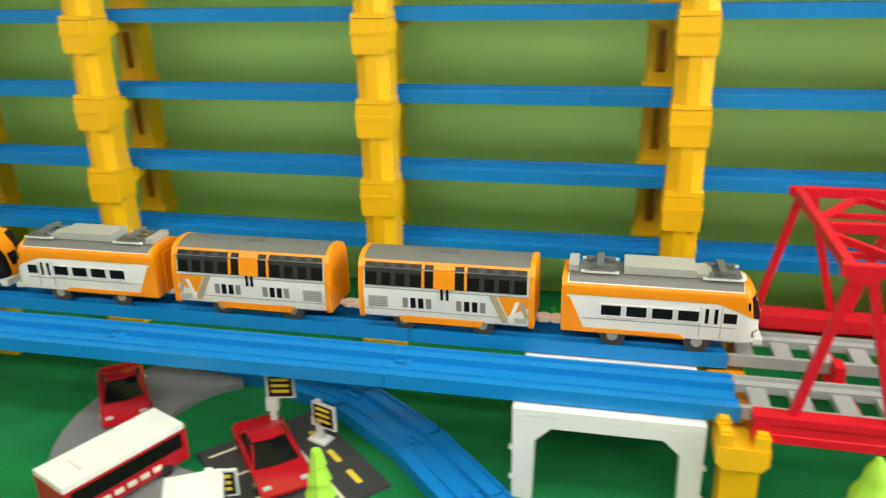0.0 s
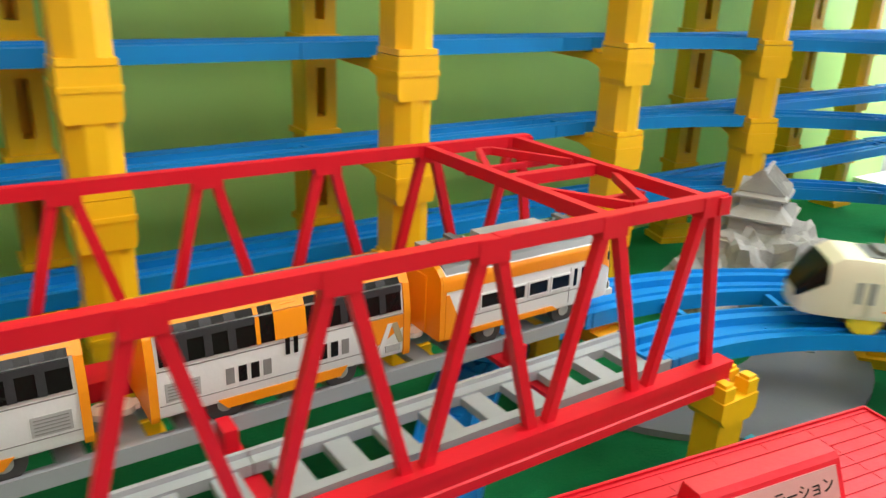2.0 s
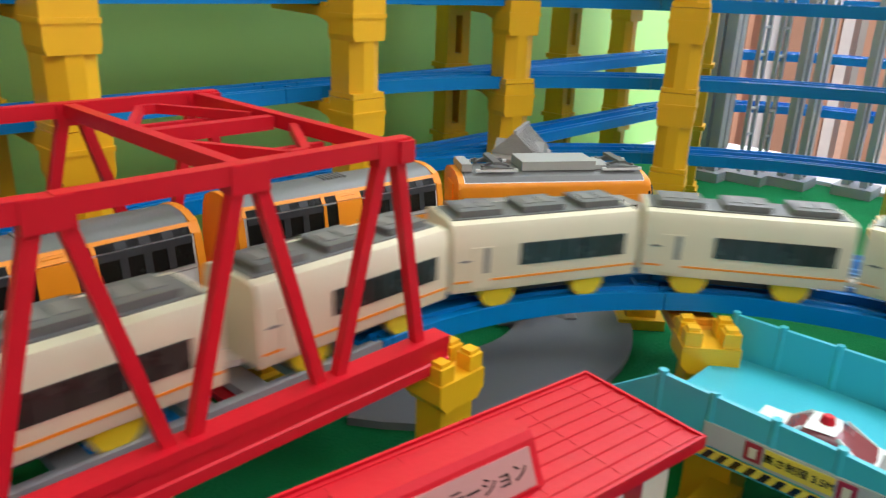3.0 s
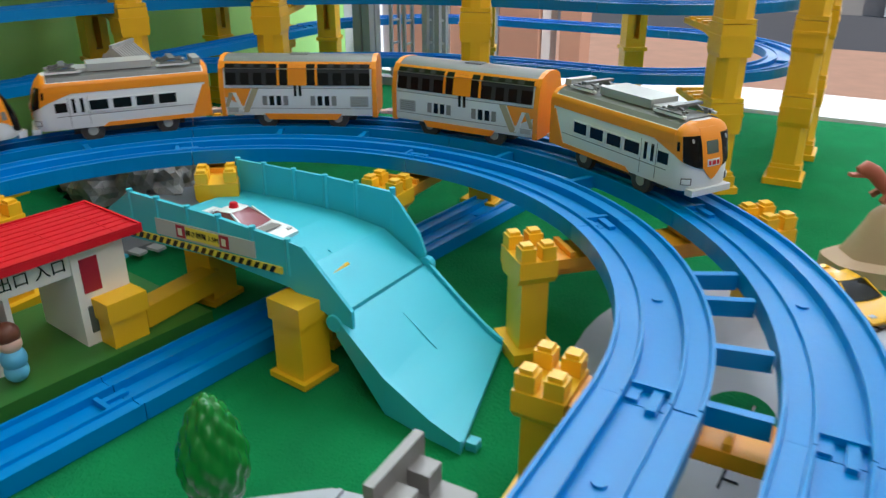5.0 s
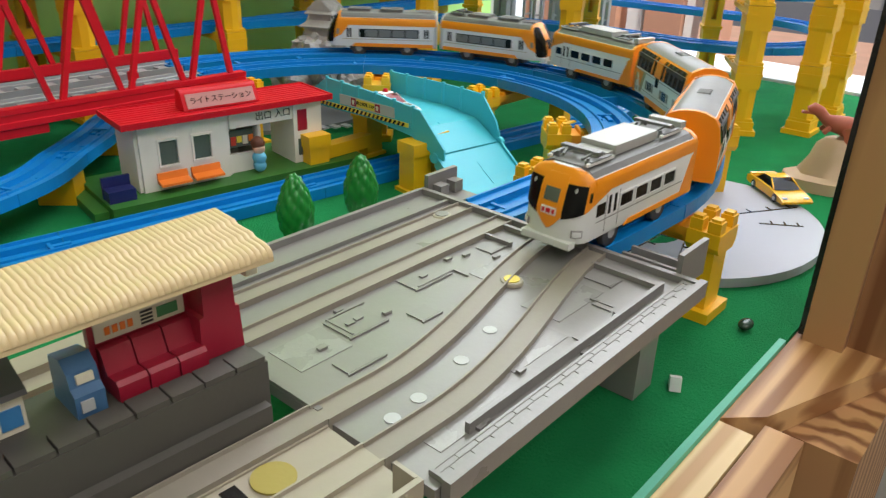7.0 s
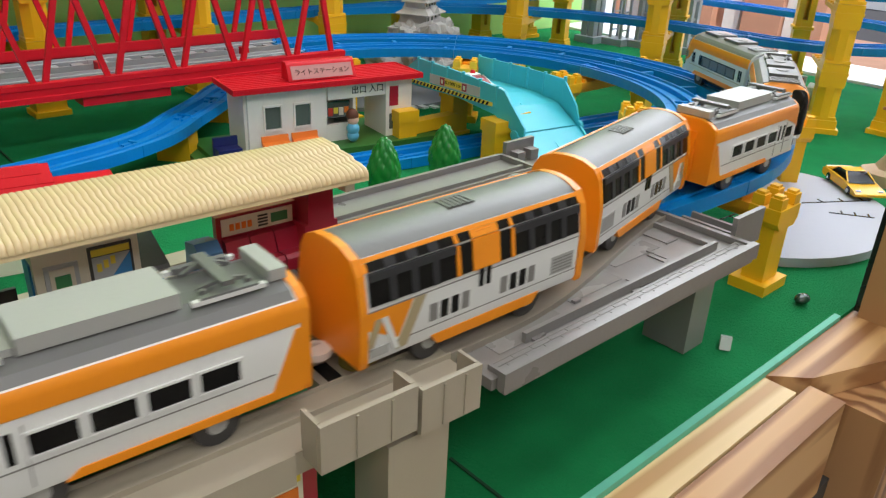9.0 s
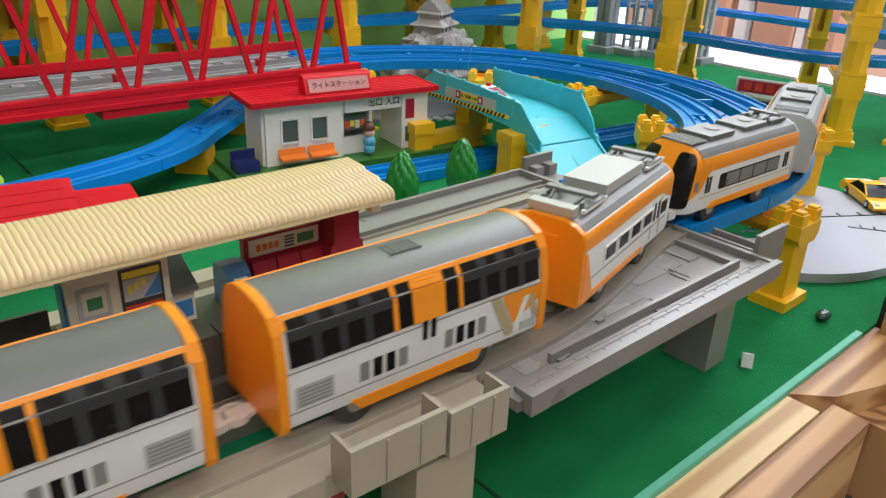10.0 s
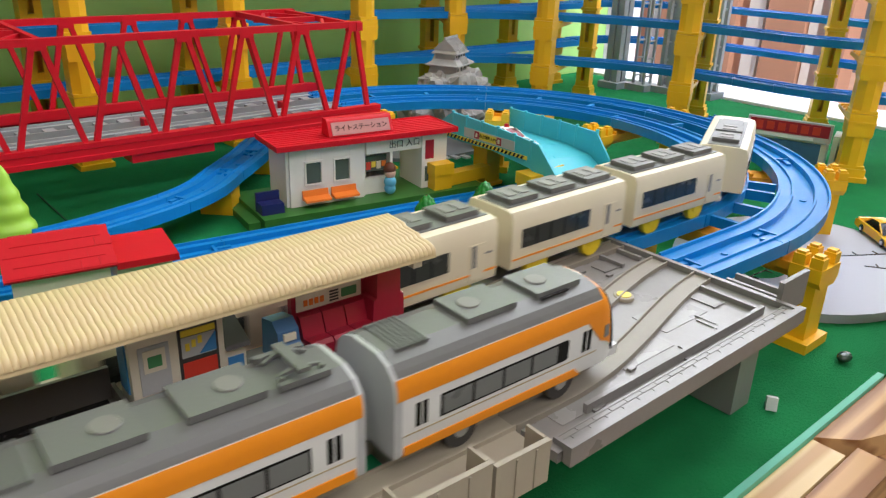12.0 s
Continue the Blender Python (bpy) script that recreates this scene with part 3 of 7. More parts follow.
def inner_line(s):
    half, run = math.pi * R_IN, CX - LOOP_X
    s %= 2 * (half + run)
    if s < half:
        a = -math.pi / 2 + s / R_IN
        return CX + R_IN * math.cos(a), CY + R_IN * math.sin(a)
    if s < half + run:
        return CX - (s - half), Y_NEAR
    if s < 2 * half + run:
        a = math.pi / 2 + (s - half - run) / R_IN
        return LOOP_X + R_IN * math.cos(a), CY + R_IN * math.sin(a)
    x = LOOP_X + (s - 2 * half - run)
    return x, Y_RIN + lead(x)


ORANGE = make_material("orange_paint", (0.88, 0.285, 0.007), 0.33, 0.04, 60)
CARW = make_material("train_white", (0.74, 0.74, 0.73), 0.35, 0.03, 60, stains=0.06)
CREAM = make_material("cream_plastic", (0.74, 0.66, 0.49), 0.38, 0.04, 50)
ROOFG = make_material("roof_grey", (0.15, 0.15, 0.148), 0.42, 0.07, 60)
ROOFL = make_material("roof_light_grey", (0.40, 0.40, 0.385), 0.4, 0.06, 60)
WINB = make_material("black_window", (0.007, 0.0065, 0.006), 0.22, 0.2, 80, spec=0.22)
CHAR = make_material("charcoal_window_frame", (0.034, 0.034, 0.037), 0.4, 0.1, 80, spec=0.25)
WINDK = make_material("dark_green_grey_window", (0.030, 0.034, 0.031), 0.25, 0.15, 80)
PANEG = make_material("grey_pane", (0.17, 0.175, 0.17), 0.3, 0.1, 80)
WING = make_material("grey_green_window", (0.10, 0.12, 0.105), 0.2, 0.15, 80)
GOLD = make_material("beige_stripe", (0.42, 0.34, 0.20), 0.4, 0.05, 60)
TYRE = make_material("wheel_grey", (0.055, 0.052, 0.05), 0.5, 0.1, 80)
WHEELY = make_material("wheel_yellow", (0.85, 0.62, 0.02), 0.4, 0.05, 60)
LINEG = make_material("panel_line_grey", (0.22, 0.21, 0.2), 0.5, 0.05, 60)
PINKW = make_material("coupling_pale", (0.72, 0.64, 0.58), 0.45, 0.05, 60)


def plate(bm, pts, th=0.0005, lift=0.0):
    """A thin plate on a flat polygon of points, thickened along its normal."""
    pts = [Vector(p) for p in pts]
    n = (pts[1] - pts[0]).cross(pts[2] - pts[0]).normalized()
    lo = [bm.verts.new(p + n * (lift - 0.0002)) for p in pts]
    hi = [bm.verts.new(p + n * (lift + th)) for p in pts]
    bm.faces.new(lo[::-1])
    bm.faces.new(hi)
    k = len(pts)
    for i in range(k):
        bm.faces.new((lo[i], lo[(i + 1) % k], hi[(i + 1) % k], hi[i]))
    return bm


def loft(bm, rings, cap=True):
    vs = [[bm.verts.new(p) for p in r] for r in rings]
    n = len(rings[0])
    for a, b in zip(vs, vs[1:]):
        for i in range(n):
            bm.faces.new((a[i], a[(i + 1) % n], b[(i + 1) % n], b[i]))
    if cap:
        bm.faces.new(vs[0][::-1])
        bm.faces.new(vs[-1])
    return bm


# ---- the grey station approach ----
BEIGE = make_material("beige_grey_plastic", (0.38, 0.335, 0.26), 0.42, 0.06, 30, stains=0.12)
TAN = make_material("worn_tan_runway", (0.27, 0.238, 0.195), 0.45, 0.1, 30, stains=0.15)
PLATF = make_material("platform_grey", (0.085, 0.078, 0.07), 0.55, 0.1, 40, stains=0.1)
MAROON = make_material("maroon_plastic", (0.34, 0.012, 0.035), 0.33, 0.06, 50)
CREAMR = make_material("cream_roof", (0.69, 0.53, 0.30), 0.42, 0.05, 40)
PRINTB = make_material("printed_blue", (0.05, 0.22, 0.50), 0.4, 0.1, 60)
PRINTY = make_material("printed_yellow", (0.80, 0.62, 0.06), 0.4, 0.06, 60)
PRINTR = make_material("printed_red", (0.62, 0.05, 0.03), 0.4, 0.06, 60)
PRINTO = make_material("printed_orange", (0.85, 0.20, 0.02), 0.4, 0.06, 60)
PRINTG = make_material("printed_green", (0.06, 0.25, 0.10), 0.4, 0.06, 60)
IVORY = make_material("ivory_plastic", (0.74, 0.68, 0.55), 0.42, 0.05, 50)
HOUSEW = make_material("house_white", (0.82, 0.77, 0.71), 0.42, 0.05, 50, stains=0.06)
GRASSB = make_material("grass_green_plastic", (0.035, 0.16, 0.025), 0.45, 0.1, 50)
SKYB = make_material("steel_blue_plastic", (0.06, 0.15, 0.30), 0.35, 0.1, 50)
NAVY = make_material("navy_plastic", (0.015, 0.02, 0.12), 0.4, 0.1, 50)
ROADG = make_material("road_grey_plastic", (0.20, 0.205, 0.22), 0.5, 0.07, 30, stains=0.08)
PLATEG = make_material("pale_plate", (0.40, 0.41, 0.47), 0.45, 0.05, 20, stains=0.06)
ASPH = make_material("asphalt_print", (0.045, 0.045, 0.047), 0.6, 0.15, 60)
STONE = make_material("castle_grey", (0.36, 0.355, 0.345), 0.65, 0.25, 60, bump=0.1, stains=0.45)
SAND = make_material("sand_rock", (0.52, 0.35, 0.23), 0.6, 0.1, 50)
BRICKD = make_material("dinosaur_red", (0.40, 0.10, 0.06), 0.5, 0.15, 60)
LIME = make_material("lime_green_plastic", (0.36, 0.66, 0.06), 0.4, 0.07, 50)
CARRED = make_material("toy_car_red", (0.42, 0.008, 0.015), 0.18, 0.05, 60)
CARYEL = make_material("toy_car_yellow", (0.80, 0.42, 0.01), 0.2, 0.05, 60)
SKIN = make_material("doll_skin", (0.75, 0.45, 0.33), 0.5, 0.04, 60)
HAIR = make_material("doll_hair", (0.12, 0.035, 0.015), 0.5, 0.1, 60)
DOLLB = make_material("doll_dress", (0.12, 0.42, 0.62), 0.5, 0.05, 60)
METAL = make_material("bright_metal", (0.7, 0.7, 0.68), 0.25, 0.06, 60, metal=1.0)
MASTG = make_material("mast_grey", (0.34, 0.36, 0.38), 0.45, 0.08, 40)
GREENI = make_material("bright_green_plastic", (0.008, 0.30, 0.13), 0.4, 0.08, 40)
CLEARP = make_material("clear_pane", (0.62, 0.66, 0.64), 0.1, 0.04, 60)


def text_part(words, size, m, material, parent, name="writing"):
    cu = bpy.data.curves.new("words", "FONT")
    cu.body, cu.size, cu.align_x, cu.align_y, cu.extrude = words, size, "CENTER", "CENTER", 0.00015
    tmp = new("words", cu)
    me = bpy.data.meshes.new_from_object(tmp.evaluated_get(bpy.context.evaluated_depsgraph_get()))
    bpy.data.objects.remove(tmp)
    me.materials.clear()
    me.materials.append(material)
    ob = new(name, me)
    ob.parent = parent
    ob.matrix_basis = m
    return ob


RUNWAY = [(-0.0060, -0.006), (-0.0060, 0.0016), (-0.0052, 0.0016), (-0.0050, 0), (0.0050, 0), (0.0052, 0.0016), (0.0060, 0.0016), (0.0060, -0.006)]


def swing_line(x0, x1, off, z, n=30):
    pts = []
    for i in range(n):
        x = x0 + (x1 - x0) * i / (n - 1)
        a = math.atan2((-(swing(x - 0.001)) + swing(x + 0.001)), -0.002)
        pts.append((x + math.sin(a) * off, Y_ROUT - swing(x) - math.cos(a) * off, z, a))
    return pts


LINED = make_material("line_shadow_grey", (0.21, 0.20, 0.185), 0.5, 0.08, 40)
# Paler board grey that carries the reflected light in its colour.
SHEENG = make_material("pale_sheen_grey", (0.265, 0.258, 0.25), 0.26, 0.12, 60, stains=0.25)
deck = thing("station_approach", "warm grey plastic double-track station approach board with moulded detail", "toy station base")
X0, X1, Y0, Y1 = 0.1345, 0.336, -0.541, -0.346
part("board", boxes((X0, X1, Y0 + 0.004, Y1 - 0.0005, 0.0672, 0.0722), bevel=0.0005), GREYP, deck)
for r in ((X1 - 0.0035, X1, Y0 + 0.002, Y1 - 0.001, 0.0724, 0.0760), (X1 - 0.019, X1 - 0.0165, Y0 + 0.016, -0.486, 0.0724, 0.0752), (X1 - 0.012, X1 - 0.0095, -0.440, -0.422, 0.0724, 0.0752),
          (X1 - 0.030, X1 - 0.0275, -0.440, -0.422, 0.0724, 0.0752), (X0, X1 - 0.004, Y1 - 0.0035, Y1 - 0.0006, 0.0724, 0.0762), (X0, X0 + 0.0025, -0.478, -0.424, 0.0724, 0.0742),
          (X0 + 0.004, X1 - 0.004, -0.3720, -0.3695, 0.0724, 0.0748)):
    part("rib", boxes(r, bevel=0.0004), GREYP, deck)
part("edge_ledge", boxes((X0 + 0.004, X1 - 0.0005, Y0 + 0.0035, Y0 + 0.0105, 0.0724, 0.0748), bevel=0.0004), GREYP, deck)
part("long_rib", boxes((X0 + 0.030, X1 - 0.0170, Y0 + 0.0140, Y0 + 0.0162, 0.0724, 0.0772), bevel=0.0005), GREYP, deck)
part("fascia_foot", boxes((X0 + 0.004, X1 - 0.001, Y0 + 0.0002, Y0 + 0.0038, 0.0655, 0.0677), bevel=0.0003), GREYP, deck)
fascia = part("fascia", boxes((X0 + 0.002, X1 + 0.001, Y0 - 0.0010, Y0 + 0.0030, 0.0678, 0.0766), bevel=0.0007), GREYP, deck)
line_me = mesh_of("ledge_line", boxes((-0.00018, 0.00018, 0, 0.0024, 0, 0.00022)), LINED)
for i in range(34):
    share("ledge_line", line_me, deck, Matrix.Translation((X0 + 0.010 + i * 0.0056, Y0 + 0.0042 + 0.0026 * (i % 2), 0.0748)))
for y in (Y0 + 0.0040, Y0 + 0.0066, Y0 + 0.0092):
    part("ledge_line", boxes((X0 + 0.006, X1 - 0.003, y - 0.00015, y + 0.00015, 0.0748, 0.07500)), LINED, deck)
# flat pale patches between the grooves, painting in light reflected off the board
for x0, x1, y0, y1 in ((0.2560, 0.2960, -0.5060, -0.4840), (0.2080, 0.2480, -0.5160, -0.5020), (0.2650, 0.3120, -0.4540, -0.4440), (0.1500, 0.1960, -0.5260, -0.5150), (0.1480, 0.1760, -0.4520, -0.4300)):
    part("inlay", boxes((x0, x1, y0, y1, 0.0722, 0.0725), bevel=0.0001), SHEENG, deck, "paler flat patch standing for reflected light")
for off in (-0.0152, 0.0152):
    part("runway", finish(sweep(bmesh.new(), RUNWAY, swing_line(X1, X0 - 0.002, off, 0.0738))), TAN, deck, "worn tan wheel groove")
    part("runway", finish(sweep(bmesh.new(), RUNWAY, line(X1, Y_RIN + off, X0 - 0.002, Y_RIN + off, 0.0738))), TAN, deck, "worn tan wheel groove")
# moulded pipes, hatches and bolts on the board
rng = random.Random(5)
for cx, cy, w, d in ((0.245, -0.430, 0.026, 0.014), (0.300, -0.432, 0.016, 0.010), (0.190, -0.438, 0.022, 0.018), (0.170, -0.462, 0.020, 0.010), (0.290, -0.515, 0.018, 0.014), (0.255, -0.522, 0.014, 0.008), (0.218, -0.455, 0.012, 0.010), (0.308, -0.497, 0.010, 0.016)):
    h = part("hatch", boxes((cx - w / 2, cx + w / 2, cy - d / 2, cy + d / 2, 0.0724, 0.0729), bevel=0.0002), GREYP, deck)
    part("hatch_rib", boxes((cx - w / 2 - 0.0008, cx + w / 2 + 0.0008, cy - d / 2 - 0.0014, cy - d / 2 - 0.0006, 0.0723, 0.0732)), GREYP, h)
for i in range(14):
    x, y = rng.uniform(X0 + 0.01, X1 - 0.03), rng.choice((rng.uniform(-0.445, -0.425), rng.uniform(-0.530, -0.515)))
    part("clip", boxes((x - 0.0022, x + 0.0022, y - 0.0012, y + 0.0012, 0.0724, 0.0738), bevel=0.0003), GREYP, deck)
for pts in (((0.262, -0.446), (0.262, -0.436), (0.235, -0.436)), ((0.285, -0.505), (0.285, -0.518), (0.262, -0.526)), ((0.205, -0.428), (0.182, -0.428), (0.182, -0.446))):
    bm = bmesh.new()
    for (ax, ay), (bx, by) in zip(pts, pts[1:]):
        bar(bm, (ax, ay, 0.0728), (bx, by, 0.0728), 0.0011, 0.0011)
    part("pipe", finish(bm), GREYP, deck)
for x, y, mtl in ((0.272, -0.4665, PRINTY), (0.312, -0.384, GREYP)):
    bm = cylinder(bmesh.new(), 0.0062, 0.0058, 0.0722, 0.0745, 20, Matrix.Translation((x, y, 0)))
    ring = part("socket", finish(bm, 0.0004), BEIGE, deck, smooth=40)
    part("plug", finish(cylinder(bmesh.new(), 0.0042, 0.0042, 0.0746, 0.0750, 16, Matrix.Translation((x, y, 0)))), mtl, ring)
for x, y in ((0.200, -0.4935), (0.168, -0.4985), (0.152, -0.5000), (0.228, -0.4870)):
    part("stud_mark", finish(cylinder(bmesh.new(), 0.0033, 0.0033, 0.0722, 0.0726, 16, Matrix.Translation((x, y, 0)))), PALEG, deck)
part("end_tab", boxes((X1 + 0.0008, X1 + 0.0300, Y1 - 0.0042, Y1 - 0.0008, 0.0640, 0.0840), bevel=0.0006), GREYP, deck)
for x in (X1 + 0.009, X1 + 0.023):
    part("tab_clip", boxes((x - 0.004, x + 0.004, Y1 - 0.0120, Y1 - 0.0044, 0.0700, 0.0775), bevel=0.0006), GREYP, deck)
part("tab_floor", boxes((X1 + 0.0002, X1 + 0.0280, Y1 - 0.0240, Y1 - 0.0044, 0.0640, 0.0695), bevel=0.0005), GREYP, deck)
part("end_tab", boxes((X1 + 0.0008, X1 + 0.0320, Y0 + 0.0135, Y0 + 0.0165, 0.0650, 0.0860), bevel=0.0006), GREYP, deck)
part("tab_floor", boxes((X1 + 0.0002, X1 + 0.0280, Y0 + 0.0167, -0.4900, 0.0640, 0.0695), bevel=0.0005), GREYP, deck)
for x in (X1 + 0.008, X1 + 0.019):
    part("tab_rib", boxes((x - 0.0012, x + 0.0012, Y0 + 0.0170, -0.4900, 0.0696, 0.0740)), GREYP, deck)
for x, y in ((0.331, -0.505), (0.331, -0.365)):
    part("leg", boxes((x - 0.0105, x + 0.0105, y - 0.0145, y + 0.0145, 0.0002, 0.0638), bevel=0.0008), GREYP, deck)

# ---- the station: beige track base, dark platform, canopy, furniture ----
STX = -0.44
# the station stands slightly askew to the approach board
SKEW = Matrix.Translation((0.13, -0.45, 0)) @ Matrix.Rotation(radians(-2.5), 4, "Z") @ Matrix.Translation((-0.13, 0.45, 0))
UNSKEW = SKEW.inverted()
base = thing("station_trackbed", "beige plastic station track base with open slots", "toy station base", SKEW)
for yy0, yy1 in ((-0.530, -0.5040), (-0.4870, -0.4768)):
    part("beam", boxes((STX, 0.1335, yy0, yy1, 0.0640, 0.0735), bevel=0.0006), BEIGE, base)
for off in (-0.0152, 0.0152):
    part("runway_lip", finish(sweep(bmesh.new(), RUNWAY, swing_line(0.1322, STX, off, 0.0742, 40))), TAN if off > 0 else BEIGE, base).matrix_basis = UNSKEW
for x0, x1 in ((0.083, 0.1335), (-0.045, -0.030), (-0.160, -0.130), (-0.290, -0.26), (STX, STX + 0.03)):
    part("cross_plate", boxes((x0, x1, -0.5038, -0.4872, 0.0640, 0.0728), bevel=0.0005), BEIGE, base)
part("token", finish(cylinder(bmesh.new(), 0.0078, 0.0078, 0.0729, 0.0737, 28, Matrix.Translation((0.1035, -0.4957, 0)))), make_material("dull_gold_sticker", (0.36, 0.29, 0.06), 0.5, 0.1, 60), base, "round dull gold sticker")
for x0, x1 in ((-0.029, 0.082), (-0.129, -0.046), (-0.259, -0.161)):
    ins = part("green_insert", boxes((x0, x1, -0.5036, -0.4874, 0.0640, 0.0668), bevel=0.0004), GREENI, base, "bright green plastic insert")
    for i in range(int((x1 - x0) / 0.011)):
        part("insert_tab", boxes((x0 + 0.003 + i * 0.011, x0 + 0.007 + i * 0.011, -0.5034, -0.5018, 0.0668, 0.0694), bevel=0.0002), GREENI, ins)
part("slot", boxes((0.0865, 0.0925, -0.5020, -0.4895, 0.0727, 0.0733)), BLACK, base)
part("slot_edge", boxes((-0.025, -0.008, -0.5000, -0.4950, 0.0725, 0.0732)), BLACK, base)
for x0, x1, z0, z1 in ((0.0590, 0.0980, 0.0705, 0.0895), (0.1000, 0.1280, 0.0670, 0.0865)):
    p = part("side_panel", boxes((x0, x1, -0.5415, -0.5392, z0, z1), bevel=0.0004), BEIGE, base, "pale beige pocket panel")
    for xa in (x0, x1 - 0.0016):
        part("pocket_side", boxes((xa, xa + 0.0016, -0.5390, -0.5290, z0, z1), bevel=0.0004), BEIGE, p)
    part("pocket_floor", boxes((x0 + 0.0018, x1 - 0.0018, -0.5390, -0.5302, z0, z0 + 0.004), bevel=0.0004), BEIGE, p)
    for k in (0.36, 0.72):
        part("panel_rib", boxes((x0 + (x1 - x0) * k - 0.0005, x0 + (x1 - x0) * k + 0.0005, -0.5422, -0.5415, z0 + 0.001, z1 - 0.001)), BEIGE, p)
part("side_panel", boxes((STX, 0.054, -0.5340, -0.5302, 0.0640, 0.0765), bevel=0.0006), BEIGE, base)
bm = boxes((-0.006, 0.018, -0.5430, -0.5342, 0.0700, 0.0815), bevel=0.0028)
knob = part("lever_box", bm, BEIGE, base)
part("lever_button", boxes((0.002, 0.010, -0.5415, -0.5365, 0.0815, 0.0825), bevel=0.0004), IVORY, knob)
for x, y in ((0.103, -0.5260), (-0.15, -0.520), (-0.40, -0.520), (0.103, -0.452)):
    part("leg", boxes((x - 0.0140, x + 0.0140, y - 0.0110, y + 0.0110, 0.0002, 0.0638), bevel=0.0008), BEIGE, base)
for off in (-0.0152, 0.0152):
    part("inner_runway", finish(sweep(bmesh.new(), RUNWAY, line(0.1322, Y_RIN + off, LOOP_X, Y_RIN + off, 0.0738))), BEIGE, base).matrix_basis = UNSKEW
part("inner_bed", boxes((LOOP_X, 0.1335, Y_RIN - 0.0200, Y_RIN + 0.0200, 0.0600, 0.0690), bevel=0.0005), BEIGE, base).matrix_basis = UNSKEW
part("inner_edge", boxes((STX, 0.1335, Y_RIN + 0.0205, Y_RIN + 0.0330, 0.0640, 0.0775), bevel=0.0006), BEIGE, base).matrix_basis = UNSKEW

plat = thing("station_platform", "dark grey plastic station platform with paved edge", "toy platform", SKEW)
part("body", boxes((-0.2, 0.1215, -0.4690, -0.4340, 0.0690, 0.0985), bevel=0.0006), PLATF, plat)
part("step", boxes((-0.2, 0.1190, -0.4735, -0.4694, 0.0740, 0.0830), bevel=0.0006), PLATF, plat)
slab = mesh_of("edge_slab", boxes((-0.0056, 0.0056, -0.0045, 0.0045, 0, 0.0022), bevel=0.0005), PLATF)
for i in range(26):
    share("edge_slab", slab, plat, pose(0.1150 - i * 0.0120, -0.4642, 0.0986))

# Flat black sheet paints the well's inner shade; the platform stays uncut.
well = part("stairwell", boxes((-0.066, -0.002, -0.4560, -0.4380, 0.0986, 0.0990)), BLACK, plat, "black sheet painted as the shaded inside of a stairwell")
for r in ((-0.068, 0.000, -0.4580, -0.4562, 0.0986, 0.1040), (-0.068, 0.000, -0.4378, -0.4360, 0.0986, 0.1120), (-0.0698, -0.0682, -0.4580, -0.4360, 0.0986, 0.1040), (0.0002, 0.0018, -0.4580, -0.4360, 0.0986, 0.1040)):
    part("stairwell_wall", boxes(r, bevel=0.0003), PLATF, well)


def canopy():
    ob = thing("platform_canopy", "cream ribbed plastic canopy over the station platform", "toy canopy", SKEW)
    prof = [(-0.4684, 0.1374), (-0.4681, 0.1392), (-0.4666, 0.1407), (-0.4636, 0.1415), (-0.4582, 0.1417), (-0.4568, 0.1429), (-0.4472, 0.1432), (-0.4458, 0.1444), (-0.4335, 0.1448), (-0.4300, 0.1432)]
    pitch, n = 0.0022, 146
    xs = []
    for i in range(n):
        x = 0.1275 - i * pitch
        for d, u in ((0, 0), (0.2, 0.8), (0.5, 1.0), (0.8, 0.8)):
            xs.append((x - d * pitch, u))
    verts, faces = [], []
    m = len(prof)
    for x, u in xs:
        for y, z in prof:
            verts.append((x, y - 0.0004 * u * (y < -0.466), z + 0.00045 * u))
    for i in range(len(xs) - 1):
        for j in range(m - 1):
            faces.append((i * m + j, i * m + j + 1, (i + 1) * m + j + 1, (i + 1) * m + j))
    k = len(verts)
    for x in (xs[0][0], xs[-1][0]):
        for y, z in prof:
            verts.append((x, y, z - 0.0016))
    for j in range(m - 1):
        faces.append((k + j, k + j + 1, k + m + j + 1, k + m + j))
        faces.append((j, j + 1, k + j + 1, k + j))
        e = (len(xs) - 1) * m
        faces.append((e + j, e + j + 1, k + m + j + 1, k + m + j))
    me = bpy.data.meshes.new("roof_sheet")
    me.from_pydata(verts, [], faces)
    me.materials.append(CREAMR)
    me.shade_smooth()
    me.set_sharp_from_angle(angle=radians(50))
    sh = new("roof_sheet", me)
    sh.parent = ob
    part("beam", boxes((-0.19, 0.122, -0.4520, -0.4470, 0.1310, 0.1400), bevel=0.0005), IVORY, ob)
    part("bracket", boxes((0.119, 0.1235, -0.4640, -0.4560, 0.1310, 0.1398), bevel=0.0005), IVORY, ob)
    for x in (0.113, -0.075, -0.185):
        bm = bmesh.new()
        prism(bm, [(-0.0085, 0), (0.0085, 0), (0.0078, 0.017), (0.0062, 0.0175), (0.0058, 0.0325), (-0.0058, 0.0325), (-0.0062, 0.0175), (-0.0078, 0.017)], -0.0065, 0.0065, "y")
        p = part("post", finish(bm, 0.0006), MAROON, ob, "maroon canopy post")
        p.location = (x, -0.4480, 0.0987)


canopy()

bench = thing("platform_bench", "maroon three-seat bench with a printed sign board", "toy bench", SKEW)
for i in range(3):
    x = 0.0785 + i * 0.0108
    bm = bmesh.new()
    prism(bm, [(-0.4575, 0), (-0.4575, 0.0060), (-0.4560, 0.0075), (-0.4500, 0.0068), (-0.4470, 0.0150), (-0.4443, 0.0155), (-0.4430, 0)], x - 0.0051, x + 0.0051, "x")
    s = part("seat", finish(bm, 0.0008), MAROON, bench)
    s.location = (0, 0, 0.0987)
